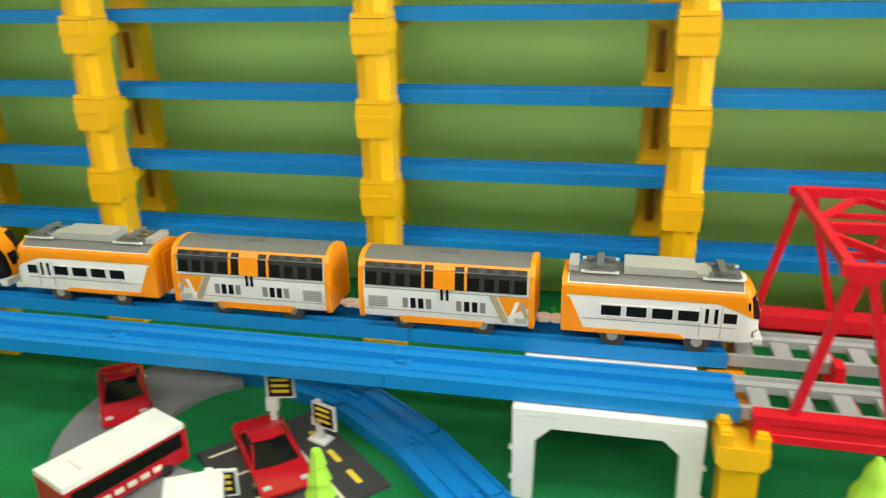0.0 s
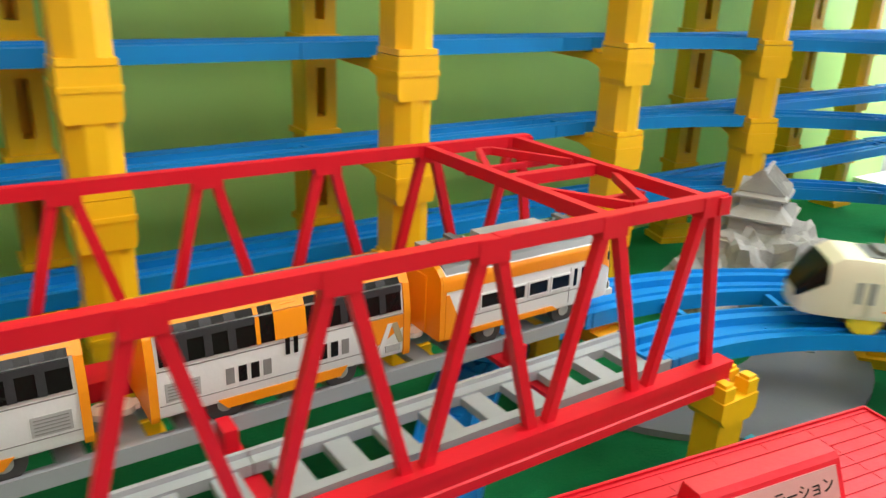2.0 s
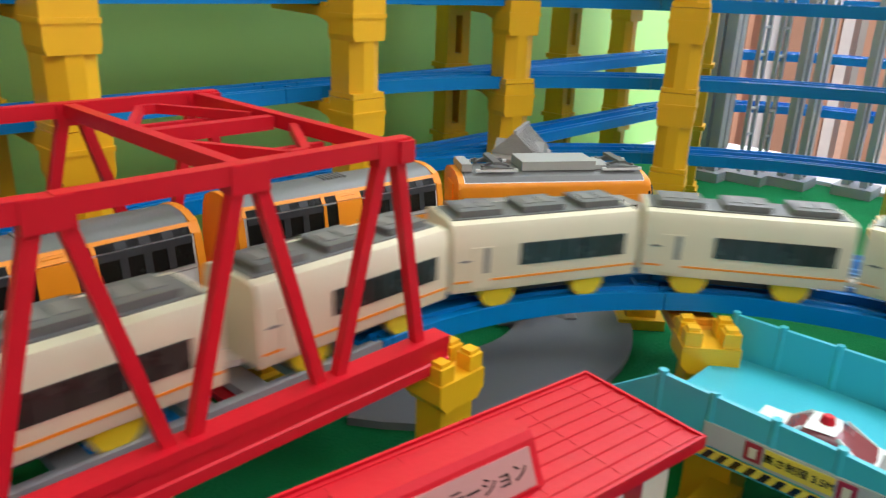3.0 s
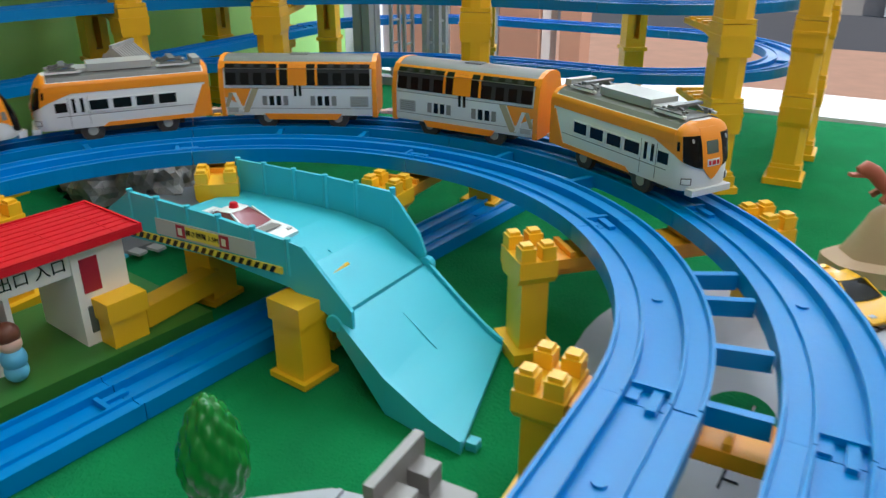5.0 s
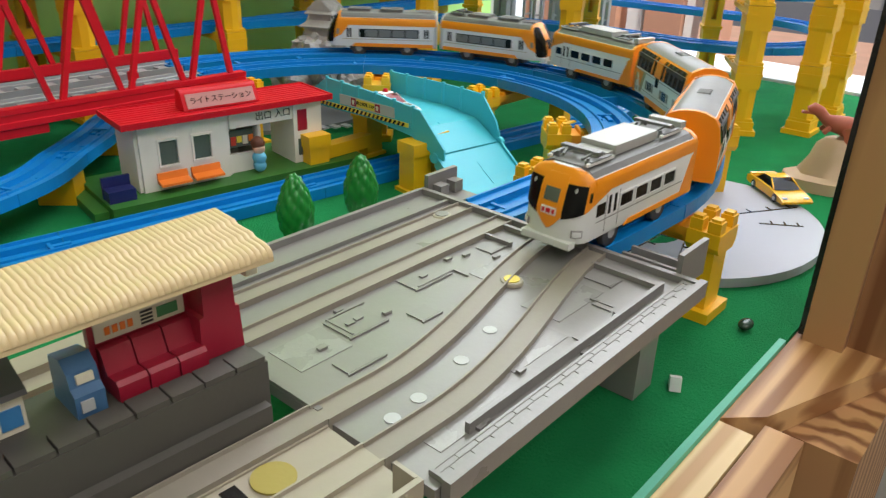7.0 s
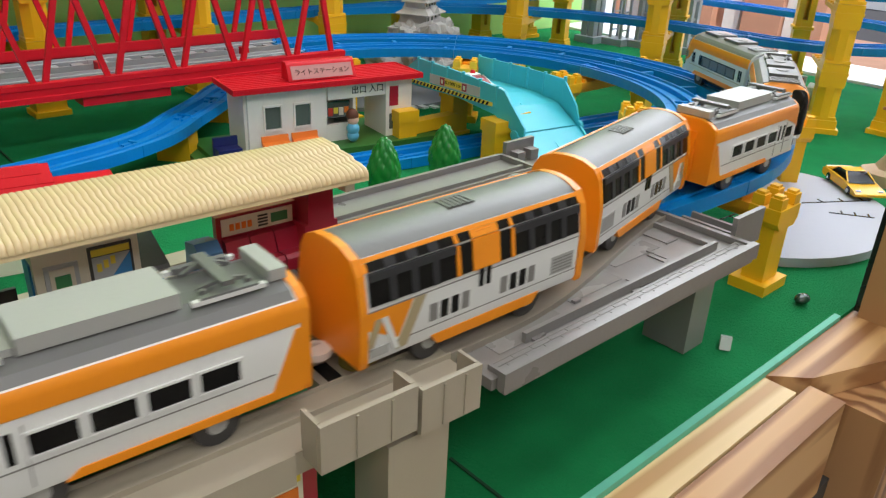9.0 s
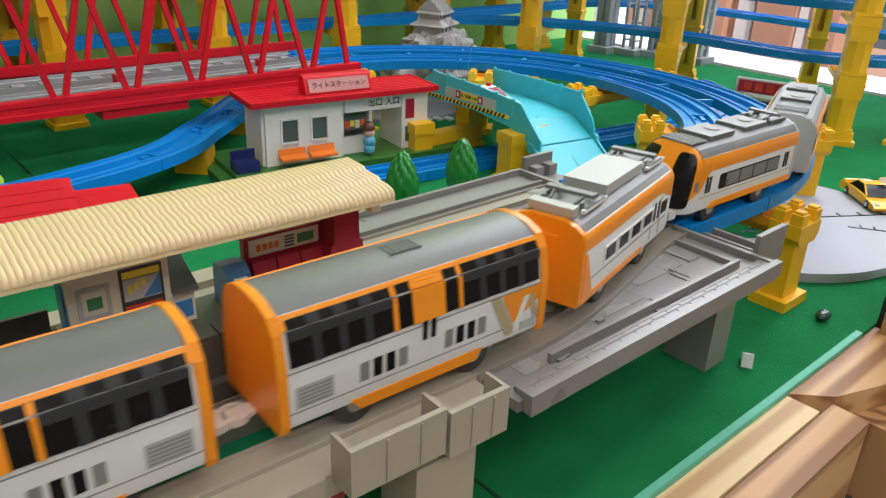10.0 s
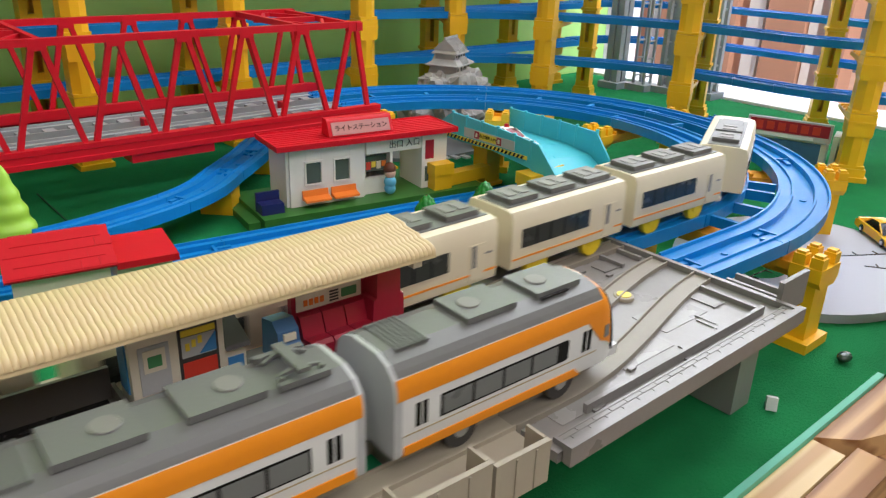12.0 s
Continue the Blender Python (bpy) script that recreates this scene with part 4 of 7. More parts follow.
brd = part("sign_board", boxes((0.0715, 0.1070, -0.4440, -0.4408, 0.0990, 0.1236), bevel=0.0006), MAROON, bench)
face = part("sign_face", boxes((0.0735, 0.1050, -0.4446, -0.4441, 0.1152, 0.1224)), IVORY, brd)
for i in range(4):
    part("writing_bar", boxes((0.0768 + i * 0.0026, 0.0786 + i * 0.0026, -0.4449, -0.4446, 0.1172, 0.1200)), PRINTO, brd)
for i in range(4):
    part("writing_bar", boxes((0.0892, 0.0935, -0.4449, -0.4446, 0.1163 + i * 0.0014, 0.1170 + i * 0.0014)), DARK, brd)
part("green_mark", boxes((0.0950, 0.1025, -0.4449, -0.4446, 0.1168, 0.1208)), PRINTG, brd)

vend = thing("ticket_machine", "small blue-grey ticket machine on the platform", "toy machine", SKEW)
bm = prism(bmesh.new(), [(-0.4570, 0), (-0.4570, 0.0080), (-0.4545, 0.0100), (-0.4535, 0.0150), (-0.4490, 0.0185), (-0.4400, 0.0165), (-0.4390, 0)], 0.0600, 0.0695, "x")
part("cabinet", finish(bm, 0.0007), SKYB, vend).location = (0, 0, 0.0987)
part("screen", boxes((0.0622, 0.0675, -0.4553, -0.4540, 0.1100, 0.1130), bevel=0.0002), IVORY, vend)
part("tray", boxes((0.0615, 0.0655, -0.4578, -0.4570, 0.1010, 0.1050)), PALEG, vend)

kiosk = thing("platform_kiosk", "ivory platform kiosk with printed vending front", "toy kiosk", SKEW)
part("cabin", boxes((0.0040, 0.0390, -0.4515, -0.4360, 0.0987, 0.1290), bevel=0.0006), IVORY, kiosk)
part("lintel", boxes((0.0030, 0.0400, -0.4530, -0.4350, 0.1292, 0.1312), bevel=0.0004), PLATF, kiosk)
front = part("vending_front", boxes((0.0215, 0.0365, -0.4521, -0.4515, 0.1005, 0.1270)), DARK, kiosk)
part("top_strip", boxes((0.0225, 0.0355, -0.4525, -0.4521, 0.1235, 0.1260)), PRINTY, front)
part("picture", finish(plate(bmesh.new(), [(0.0290, -0.4522, 0.1150), (0.0355, -0.4522, 0.1150), (0.0355, -0.4522, 0.1228)], 0.0004)), PRINTB, front)
part("picture_ground", boxes((0.0225, 0.0355, -0.4523, -0.4521, 0.1145, 0.1230)), PALEG, front)
for i in range(3):
    part("can", boxes((0.0238 + i * 0.0024, 0.0254 + i * 0.0024, -0.4527, -0.4523, 0.1175 + 0.001 * i, 0.1205 + 0.001 * i)), PRINTY, front)
part("lower_panel", boxes((0.0225, 0.0355, -0.4525, -0.4521, 0.1015, 0.1125)), PRINTR, front)
part("flap", boxes((0.0265, 0.0315, -0.4530, -0.4525, 0.1025, 0.1055), bevel=0.0003), DARK, front)
win = part("poster_frame", boxes((0.0070, 0.0180, -0.4521, -0.4515, 0.1040, 0.1235)), PALEG, kiosk)
part("poster", boxes((0.0085, 0.0165, -0.4524, -0.4521, 0.1130, 0.1220)), IVORY, win)
part("poster_mark", boxes((0.0100, 0.0150, -0.4527, -0.4524, 0.1150, 0.1195)), PRINTG, win)
part("side_poster", boxes((0.0033, 0.0040, -0.4480, -0.4390, 0.1040, 0.1240)), PRINTB, kiosk)
part("counter", boxes((0.0392, 0.0480, -0.4500, -0.4370, 0.0987, 0.1120), bevel=0.0006), IVORY, kiosk)
part("counter_front", boxes((0.0405, 0.0468, -0.4506, -0.4500, 0.1010, 0.1080)), PRINTB, kiosk)
part("awning", finish(prism(bmesh.new(), [(-0.4530, 0.1125), (-0.4520, 0.1140), (-0.4350, 0.1215), (-0.4350, 0.1200)], 0.0392, 0.0490, "x")), DARK, kiosk)

board = thing("poster_board", "maroon-framed board of printed advertisements below the station", "toy poster board", SKEW @ Matrix.Translation((0, -0.006, 0.0085)))
part("frame", boxes((-0.080, 0.068, -0.5165, -0.5125, -0.0083, 0.0600), bevel=0.0005), MAROON, board)
part("sheet", boxes((-0.078, 0.062, -0.5170, -0.5165, 0.006, 0.0580)), IVORY, board)
part("yellow_panel", boxes((0.047, 0.061, -0.5173, -0.5170, 0.046, 0.0575)), PRINTY, board)
for i in range(5):
    for j in range(2):
        x, z = 0.046 - i * 0.0155, 0.030 - j * 0.015
        cell = part("picture_cell", boxes((x, x + 0.0140, -0.5173, -0.5170, z, z + 0.0135)), PRINTO, board)
        m = Matrix.Translation((x + 0.007, 0, z + 0.0065)) @ Matrix.Rotation(radians(-35), 4, "Y")
        part("picture", box(bmesh.new(), -0.0045, 0.0045, -0.5176, -0.5173, -0.0014, 0.0014, m), IVORY if (i + j) % 2 else PRINTG, cell)
part("title_bar", boxes((0.006, 0.044, -0.5173, -0.5170, 0.052, 0.0555)), PRINTR, board)
part("title_bar", boxes((0.006, 0.044, -0.5173, -0.5170, 0.0475, 0.0500)), PRINTO, board)
for i in range(4):
    part("writing_bar", boxes((-0.018 + i * 0.0055, -0.0142 + i * 0.0055, -0.5173, -0.5170, 0.047, 0.0545)), BLACK, board)


# ---- loose ends on the mat ----
def white_arch():
    ob = thing("arch_support", "white plastic arched support under the elevated tracks", "toy support")
    x0, x1 = -0.139, -0.0265
    for y in (0.0125, 0.0875):
        bm = prism(bmesh.new(), [(x0, 0.0003), (x0 + 0.0125, 0.0003), (x0 + 0.0135, 0.044), (x0 + 0.0235, 0.0535), (x1 - 0.0235, 0.0535), (x1 - 0.0135, 0.044), (x1 - 0.0125, 0.0003), (x1, 0.0003), (x1, 0.0610), (x0, 0.0610)], y, y + 0.0090, "y")
        part("frame", finish(bm, 0.0006), WHITE, ob)
    part("top_plate", boxes((x0, x1, 0.0125, 0.0965, 0.0612, 0.0655), bevel=0.0006), WHITE, ob)
    for x in (x0 - 0.0012, x1 + 0.0012):
        for z in (0.012, 0.034):
            part("peg", boxes((x - 0.0012, x + 0.0012, 0.0150, 0.0180, z, z + 0.002)), WHITE, ob)
    return ob


white_arch()

GT = "blue plastic track laid on the green mat"
a = radians(-8)
c0 = Vector((0.405, -0.149))
for i in range(-3, 2):
    p, q = c0 + Vector((math.cos(a), math.sin(a))) * 0.2135 * i, c0 + Vector((math.cos(a), math.sin(a))) * 0.2135 * (i + 1)
    track_piece("ground_track", line(p.x, p.y, q.x, q.y, 0.0006, 3), GT, "ground tracks")
e = c0 + Vector((math.cos(a), math.sin(a))) * 0.427
track_piece("ground_track", arc(e.x + 0.2 * math.sin(-a) * 0, e.y + 0.21, 0.21, -98, -20, 0.0006, 11), GT, "ground tracks")
# the sloping branch that passes under the bridge
br = [(0.520, 0.178), (0.440, 0.165), (0.385, 0.135), (0.345, 0.098), (0.310, 0.058), (0.280, 0.027), (0.250, -0.003), (0.214, -0.036), (0.175, -0.057), (0.128, -0.072), (0.060, -0.085), (-0.06, -0.092), (-0.2, -0.085)]
fine = []
for i in range(len(br) - 1):
    p0, p1, p2, p3 = (Vector(br[max(0, min(len(br) - 1, i + k))]) for k in (-1, 0, 1, 2))
    for j in range(6):
        u = j / 6
        fine.append(0.5 * ((2 * p1) + (p2 - p0) * u + (2 * p0 - 5 * p1 + 4 * p2 - p3) * u * u + (3 * p1 - p0 - 3 * p2 + p3) * u ** 3))
st = []
for i, p in enumerate(fine):
    q, r = fine[max(0, i - 1)], fine[min(len(fine) - 1, i + 1)]
    st.append((p.x, p.y, 0.016 + 0.012 * min(1, i / 36), math.atan2(r.y - q.y, r.x - q.x)))
for k in range(0, len(st) - 12, 12):
    track_piece("slope_track", st[k:k + 13], "blue plastic sloping track passing under the bridge", "branch tracks")
for i in (8, 20, 38, 56):
    x, y, z, h = st[i]
    tagged(part("slope_block", boxes((-0.012, 0.012, -0.016, 0.016, 0.0003, z - 0.0002), bevel=0.0008), YELLOW), "low yellow plastic block under the sloping track", "toy pier", "slope blocks").matrix_world = pose(x, y, 0, 0, 0, math.degrees(h))
left = [(-0.62, 0.16), (-0.45, 0.145), (-0.345, 0.125), (-0.272, 0.096), (-0.21, 0.05), (-0.157, -0.006), (-0.115, -0.06)]
for (ax, ay), (bx, by) in zip(left, left[1:]):
    track_piece("ground_track", line(ax, ay, bx, by, 0.0006, 3), GT, "ground tracks")


def block_pier(x, y, h, w=0.026, d=0.024, a=0, label="plain yellow plastic block pier"):
    ob = thing("block_pier", label, "toy pier", pose(x, y, 0, 0, 0, a), "block piers")
    part("column", boxes((-w * 0.44, w * 0.44, -d * 0.44, d * 0.44, 0.004, h - 0.012), bevel=0.0008), YELLOW, ob)
    part("cap", boxes((-w / 2, w / 2, -d / 2, d / 2, h - 0.0118, h), bevel=0.0008), YELLOW, ob)
    part("foot", boxes((-w * 0.56, w * 0.56, -d * 0.56, d * 0.56, 0.0003, 0.0038), bevel=0.0006), YELLOW, ob)
    return ob


# ---- turquoise road bridge with the police car ----
def road_bridge():
    ob = thing("road_bridge", "turquoise plastic toy road overpass with low walls and a ramp", "toy road bridge")

    def strip(name, rows, parent, half=0.0012):
        """An upright strip through rows of (x, y, low, high)."""
        bm = bmesh.new()
        vs = [[bm.verts.new(p) for p in ((x - half, y, lo), (x + half, y, lo), (x + half, y, hi), (x - half, y, hi))] for x, y, lo, hi in rows]
        for p, q in zip(vs, vs[1:]):
            for k in range(4):
                bm.faces.new((p[k], p[(k + 1) % 4], q[(k + 1) % 4], q[k]))
        bm.faces.new(vs[0])
        bm.faces.new(vs[-1][::-1])
        return part(name, finish(bm), CYAN, parent)

    def slab(name, near, far, th=0.003):
        """A road slab between a near and a far edge line."""
        bm = bmesh.new()
        vs = [[bm.verts.new(p) for p in (a, b, (b[0], b[1], b[2] - th), (a[0], a[1], a[2] - th))] for a, b in zip(near, far)]
        for p, q in zip(vs, vs[1:]):
            for k in range(4):
                bm.faces.new((p[k], p[(k + 1) % 4], q[(k + 1) % 4], q[k]))
        bm.faces.new(vs[0])
        bm.faces.new(vs[-1][::-1])
        return part(name, finish(bm, 0.0004), CYAN, ob)
    slab("upper_deck", [(0.4793, -0.078, 0.0585), (0.4793, -0.120, 0.0605), (0.4793, -0.165, 0.0600), (0.4795, -0.200, 0.0550), (0.4795, -0.2305, 0.0375)],
         [(0.5785, -0.074, 0.0515), (0.5785, -0.118, 0.0525), (0.5770, -0.165, 0.0520), (0.5750, -0.200, 0.0480), (0.5715, -0.2300, 0.0315)])
    near = [(0.479, -0.2325, 0.0365), (0.466, -0.270, 0.0185), (0.459, -0.300, 0.0085), (0.456, -0.318, 0.0045)]
    far = [(0.572, -0.2318, 0.0305), (0.560, -0.262, 0.0165), (0.551, -0.284, 0.0080), (0.546, -0.297, 0.0045)]
    slab("ramp", near, far)
    for edge in (near, far):
        sgn = -1 if edge is near else 1
        strip("ramp_side", [(x + sgn * 0.0014, y, max(0.0003, z - (0.008, 0.030, 0.02, 0.01)[i]), z + 0.0030) for i, (x, y, z) in enumerate(edge)], ob)
        x, y, z = edge[0]
        part("hinge", finish(cylinder(bmesh.new(), 0.0050, 0.0050, -0.0025, 0.0025, 16, Matrix.Translation((x + sgn * 0.0020, y, z)) @ Matrix.Rotation(radians(90), 4, "Y")), 0.0004), CYAN, ob)
    wn_ = strip("side_wall", [(0.478, -0.058, 0.0560, 0.0640), (0.478, -0.0876, 0.0550, 0.0843), (0.478, -0.150, 0.0560, 0.0815), (0.478, -0.2036, 0.0500, 0.0767), (0.4775, -0.214, 0.0450, 0.0755), (0.4765, -0.244, 0.0360, 0.0460)], ob)
    wf_ = strip("side_wall", [(0.580, -0.068, 0.0480, 0.0620), (0.580, -0.0758, 0.0480, 0.0742), (0.5795, -0.150, 0.0480, 0.0742), (0.577, -0.205, 0.0430, 0.0730), (0.5745, -0.226, 0.0300, 0.0500), (0.574, -0.231, 0.0290, 0.0380)], ob)
    for y, z in ((-0.0876, 0.0843), (-0.1094, 0.0834), (-0.1332, 0.0823), (-0.1560, 0.0812), (-0.1800, 0.0790), (-0.2036, 0.0767)):
        part("wall_post", finish(cylinder(bmesh.new(), 0.0019, 0.0019, 0.0570, z + 0.0014, 10, Matrix.Translation((0.478, y, 0)))), CYAN, wn_)
    for y in (-0.0758, -0.0995, -0.1258, -0.1524, -0.1773, -0.2053):
        part("wall_post", finish(cylinder(bmesh.new(), 0.0019, 0.0019, 0.0490, 0.0756, 10, Matrix.Translation((0.580 + 0.0225 * min(0, y + 0.09), y, 0)))), CYAN, wf_)
    part("toe_clip", boxes((0.458, 0.464, -0.3240, -0.3185, 0.0004, 0.0050), bevel=0.0005), CYAN, ob)
    part("mould_line", finish(bar(bmesh.new(), (0.521, -0.196, 0.0535), (0.519, -0.215, 0.0433), 0.0008, 0.0008)), CYAN, ob)
    part("mould_line", finish(bar(bmesh.new(), (0.519, -0.248, 0.0262), (0.511, -0.274, 0.0145), 0.0008, 0.0008)), CYAN, ob)
    # label on the near wall: warning stripes and words
    label = part("label_strip", boxes((0.4758, 0.4767, -0.182, -0.108, 0.0625, 0.0722), bevel=0.0002), PALEG, ob, "printed height-limit strip")
    part("word_ground", boxes((0.4754, 0.4758, -0.1565, -0.1320, 0.0640, 0.0712)), PRINTY, label)
    for y in (-0.1278, -0.1606):
        part("red_sign", boxes((0.4753, 0.4758, y - 0.0032, y + 0.0032, 0.0640, 0.0714)), MAROON, label)
        part("red_sign_middle", boxes((0.4750, 0.4753, y - 0.0014, y + 0.0014, 0.0655, 0.0697)), IVORY, label)
    part("stripe_ground", boxes((0.4754, 0.4767, -0.200, -0.074, 0.0575, 0.0612)), PRINTY, label)
    for i in range(22):
        y = -0.0760 - i * 0.0055
        bm = plate(bmesh.new(), [(0.4754, y, 0.0575), (0.4754, y - 0.0028, 0.0575), (0.4754, y - 0.0050, 0.0612), (0.4754, y - 0.0022, 0.0612)], 0.0003)
        part("black_stripe", finish(bm), BLACK, label)
    text_part("高さ制限 3.5M", 0.0040, pose(0.47525, -0.1443, 0.0676, 90, 0, -90), BLACK, label)
    return ob


road_bridge()
block_pier(0.474, -0.211, 0.0480, 0.023, 0.024, -8)
block_pier(0.441, -0.108, 0.0400, 0.024, 0.024, -8)
block_pier(0.520, -0.100, 0.0520, 0.024, 0.024, 0)
block_pier(0.512, -0.200, 0.0475, 0.020, 0.020, 0)
tagged(part("bridge_beam", boxes((0.4535, 0.512, -0.116, -0.102, 0.0130, 0.0260), bevel=0.0008), YELLOW), "yellow plastic beam between the block piers", "toy beam")


def toy_car(name, label, m, length, width, height, paint, glass=None, low=True, rot_roof=None):
    """A small model car; front at +x."""
    ob = thing(name, label, "toy car", m)
    L, w, h = length / 2, width / 2, height
    gl = glass or WINB
    lower = [(-L, 0.22 * h), (-L, 0.52 * h), (-0.92 * L, 0.60 * h), (-0.35 * L, 0.62 * h), (0.25 * L, 0.58 * h), (0.85 * L, 0.42 * h), (L, 0.30 * h), (0.98 * L, 0.16 * h), (0.3 * L, 0.13 * h), (-0.9 * L, 0.15 * h)]
    part("lower_body", finish(prism(bmesh.new(), lower, -w, w, "y"), length * 0.022, 2), paint, ob, smooth=50)
    rings = []
    for z, x0, x1, k in ((0.56 * h, -0.68 * L, 0.42 * L, 0.88), (0.80 * h, -0.52 * L, 0.16 * L, 0.78), (0.97 * h, -0.38 * L, -0.02 * L, 0.66), (1.0 * h, -0.30 * L, -0.08 * L, 0.58)):
        rings.append([(x0, -w * k, z), (x1, -w * k * 0.94, z), (x1 + 0.04 * L, 0, z), (x1, w * k * 0.94, z), (x0, w * k, z)])
    part("cabin", finish(loft(bmesh.new(), rings), length * 0.008), gl, ob, smooth=45)
    top = [[(x + 0.0, y * 1.04, z + 0.0004) for x, y, z in rings[2]], [(x, y * 1.04, z + 0.0006) for x, y, z in rings[3]]]
    part("roof", finish(loft(bmesh.new(), top), 0.0002), paint, ob, smooth=45)
    for s in (-1, 1):
        for i in (0, 1):
            xa, xb = (-0.66 * L, -0.40 * L) if i == 0 else (0.38 * L, 0.02 * L)
            bm = bmesh.new()
            bar(bm, (xa, s * w * 0.87, 0.57 * h), (xb, s * w * 0.68, 0.98 * h), 0.0011, 0.0011)
            part("roof_post", finish(bm), paint, ob)
        part("headlight", boxes((0.80 * L, 0.90 * L, s * w * 0.70 - w * 0.14, s * w * 0.70 + w * 0.14, 0.36 * h, 0.43 * h), bevel=0.0002), PALEG, ob)
        for x in (-0.58 * L, 0.58 * L):
            mm = Matrix.Translation((x, s * (w - 0.0012), 0.19 * h + 0.0008)) @ Matrix.Rotation(radians(90), 4, "X")
            wh = part("wheel", finish(cylinder(bmesh.new(), 0.19 * h + 0.0008, 0.19 * h + 0.0008, -0.0018, 0.0018, 18, mm), 0.0003), BLACK, ob, smooth=40)
            mm = Matrix.Translation((x, s * (w + 0.0008), 0.19 * h + 0.0008)) @ Matrix.Rotation(radians(90), 4, "X")
            part("rim", finish(cylinder(bmesh.new(), 0.11 * h, 0.11 * h, -0.0004, 0.0004, 12, mm)), METAL, wh)
    part("rear_wing", boxes((-L * 0.99, -L * 0.86, -w * 0.85, w * 0.85, 0.60 * h, 0.66 * h), bevel=0.0004), paint, ob)
    return ob


REDG = make_material("tinted_red_glass", (0.25, 0.06, 0.07), 0.15, 0.1, 60)
police = toy_car("police_car", "white toy police car with a red roof lamp", Matrix.Translation((0.5015, -0.149, 0.0592)) @ Matrix.Rotation(radians(4.7), 4, "Y") @ Matrix.Rotation(radians(-85), 4, "Z"), 0.060, 0.027, 0.0165, CARW, REDG)
part("roof_lamp", finish(cylinder(bmesh.new(), 0.0030, 0.0022, 0.0163, 0.0203, 14, Matrix.Translation((-0.005, 0, 0))), 0.0004), RED, police)
part("bonnet_stripe", boxes((0.015, 0.022, -0.008, 0.008, 0.0083, 0.0090)), LINEG, police)
toy_car("sports_car", "yellow toy sports car on the grey road plate", pose(0.690, -0.467, 0.0085, 0, 0, -132), 0.066, 0.029, 0.0165, CARYEL)
toy_car("sports_car", "dark red toy sports car on the curved road", pose(-0.446, 0.060, 0.0060, 0, 0, -52), 0.080, 0.034, 0.0200, CARRED)
toy_car("sports_car", "bright red toy sports car on the parking plate", pose(-0.302, 0.012, 0.0032, 0, 0, -50), 0.082, 0.035, 0.0200, CARRED)


def toy_bus(name, label, m, length, width, height, side, roofm):
    ob = thing(name, label, "toy bus", m)
    L, w = length / 2, width / 2
    part("body", boxes((-L, L, -w, w, 0.004, height - 0.004), bevel=0.0016), side, ob)
    part("roof", boxes((-L + 0.0004, L - 0.0004, -w + 0.0004, w - 0.0004, height - 0.0038, height), bevel=0.0012), roofm, ob)
    for s in (-1, 1):
        part("window_band", boxes((-L + 0.004, L - 0.004, s * w - 0.0004, s * w + 0.0004, height * 0.48, height * 0.82)), WINB, ob)
        for x in (-0.6 * L, 0.58 * L):
            mm = Matrix.Translation((x, s * (w - 0.001), 0.0042)) @ Matrix.Rotation(radians(90), 4, "X")
            part("wheel", finish(cylinder(bmesh.new(), 0.0042, 0.0042, -0.0018, 0.0018, 16, mm)), BLACK, ob)
        for i in range(5):
            part("writing_bar", boxes((-0.5 * L + i * 0.009, -0.5 * L + i * 0.009 + 0.006, s * w - 0.0003, s * w + 0.0003, height * 0.24, height * 0.36)), IVORY, ob)
    part("roof_seam", boxes((-L * 0.6, -L * 0.58, -w * 0.5, w * 0.5, height, height + 0.0003)), PALEG, ob)
    return ob


toy_bus("tour_bus", "red toy bus with a white roof on the curved road", pose(-0.388, -0.032, 0.0060, 0, 0, 66), 0.084, 0.034, 0.031, CARRED, CARW)
toy_bus("box_van", "white toy van beside the parking plate", pose(-0.306, -0.078, 0.0006, 0, 0, 118), 0.070, 0.034, 0.036, CARW, CARW)


def road_sheet(name, label, outline, z, material):
    bm = prism(bmesh.new(), outline, 0.0004, z)
    ob = thing(name, label, "toy road", group="road plates")
    part("sheet", finish(bm, 0.0006), material, ob)
    return ob


def arc_pts(cx, cy, r, a0, a1, n=16, k=1.0):
    return [(cx + r * math.cos(radians(a0 + (a1 - a0) * i / (n - 1))), cy + k * r * math.sin(radians(a0 + (a1 - a0) * i / (n - 1)))) for i in range(n)]


road_sheet("curved_road", "grey plastic curved toy road plate", arc_pts(-0.340, 0.050, 0.132, 118, 262) + arc_pts(-0.340, 0.050, 0.060, 262, 118), 0.0058, ROADG)
rd = road_sheet("curved_road", "grey plastic road plate below the elevated curve", arc_pts(0.575, 0.145, 0.150, 210, 318) + arc_pts(0.575, 0.145, 0.070, 318, 210), 0.0050, ROADG)
for i in range(6):
    x, y = 0.500 + i * 0.012, 0.008 - i * 0.006
    part("connector", boxes((x - 0.004, x + 0.004, y - 0.006, y + 0.006, 0.0052, 0.0072), bevel=0.0006), CYAN if i < 3 else PALEG, rd)
tt = road_sheet("round_road", "pale grey rounded road plate beneath the curve", arc_pts(0.578, -0.436, 0.118, 0, 345, 40, 0.86) , 0.0078, PLATEG)
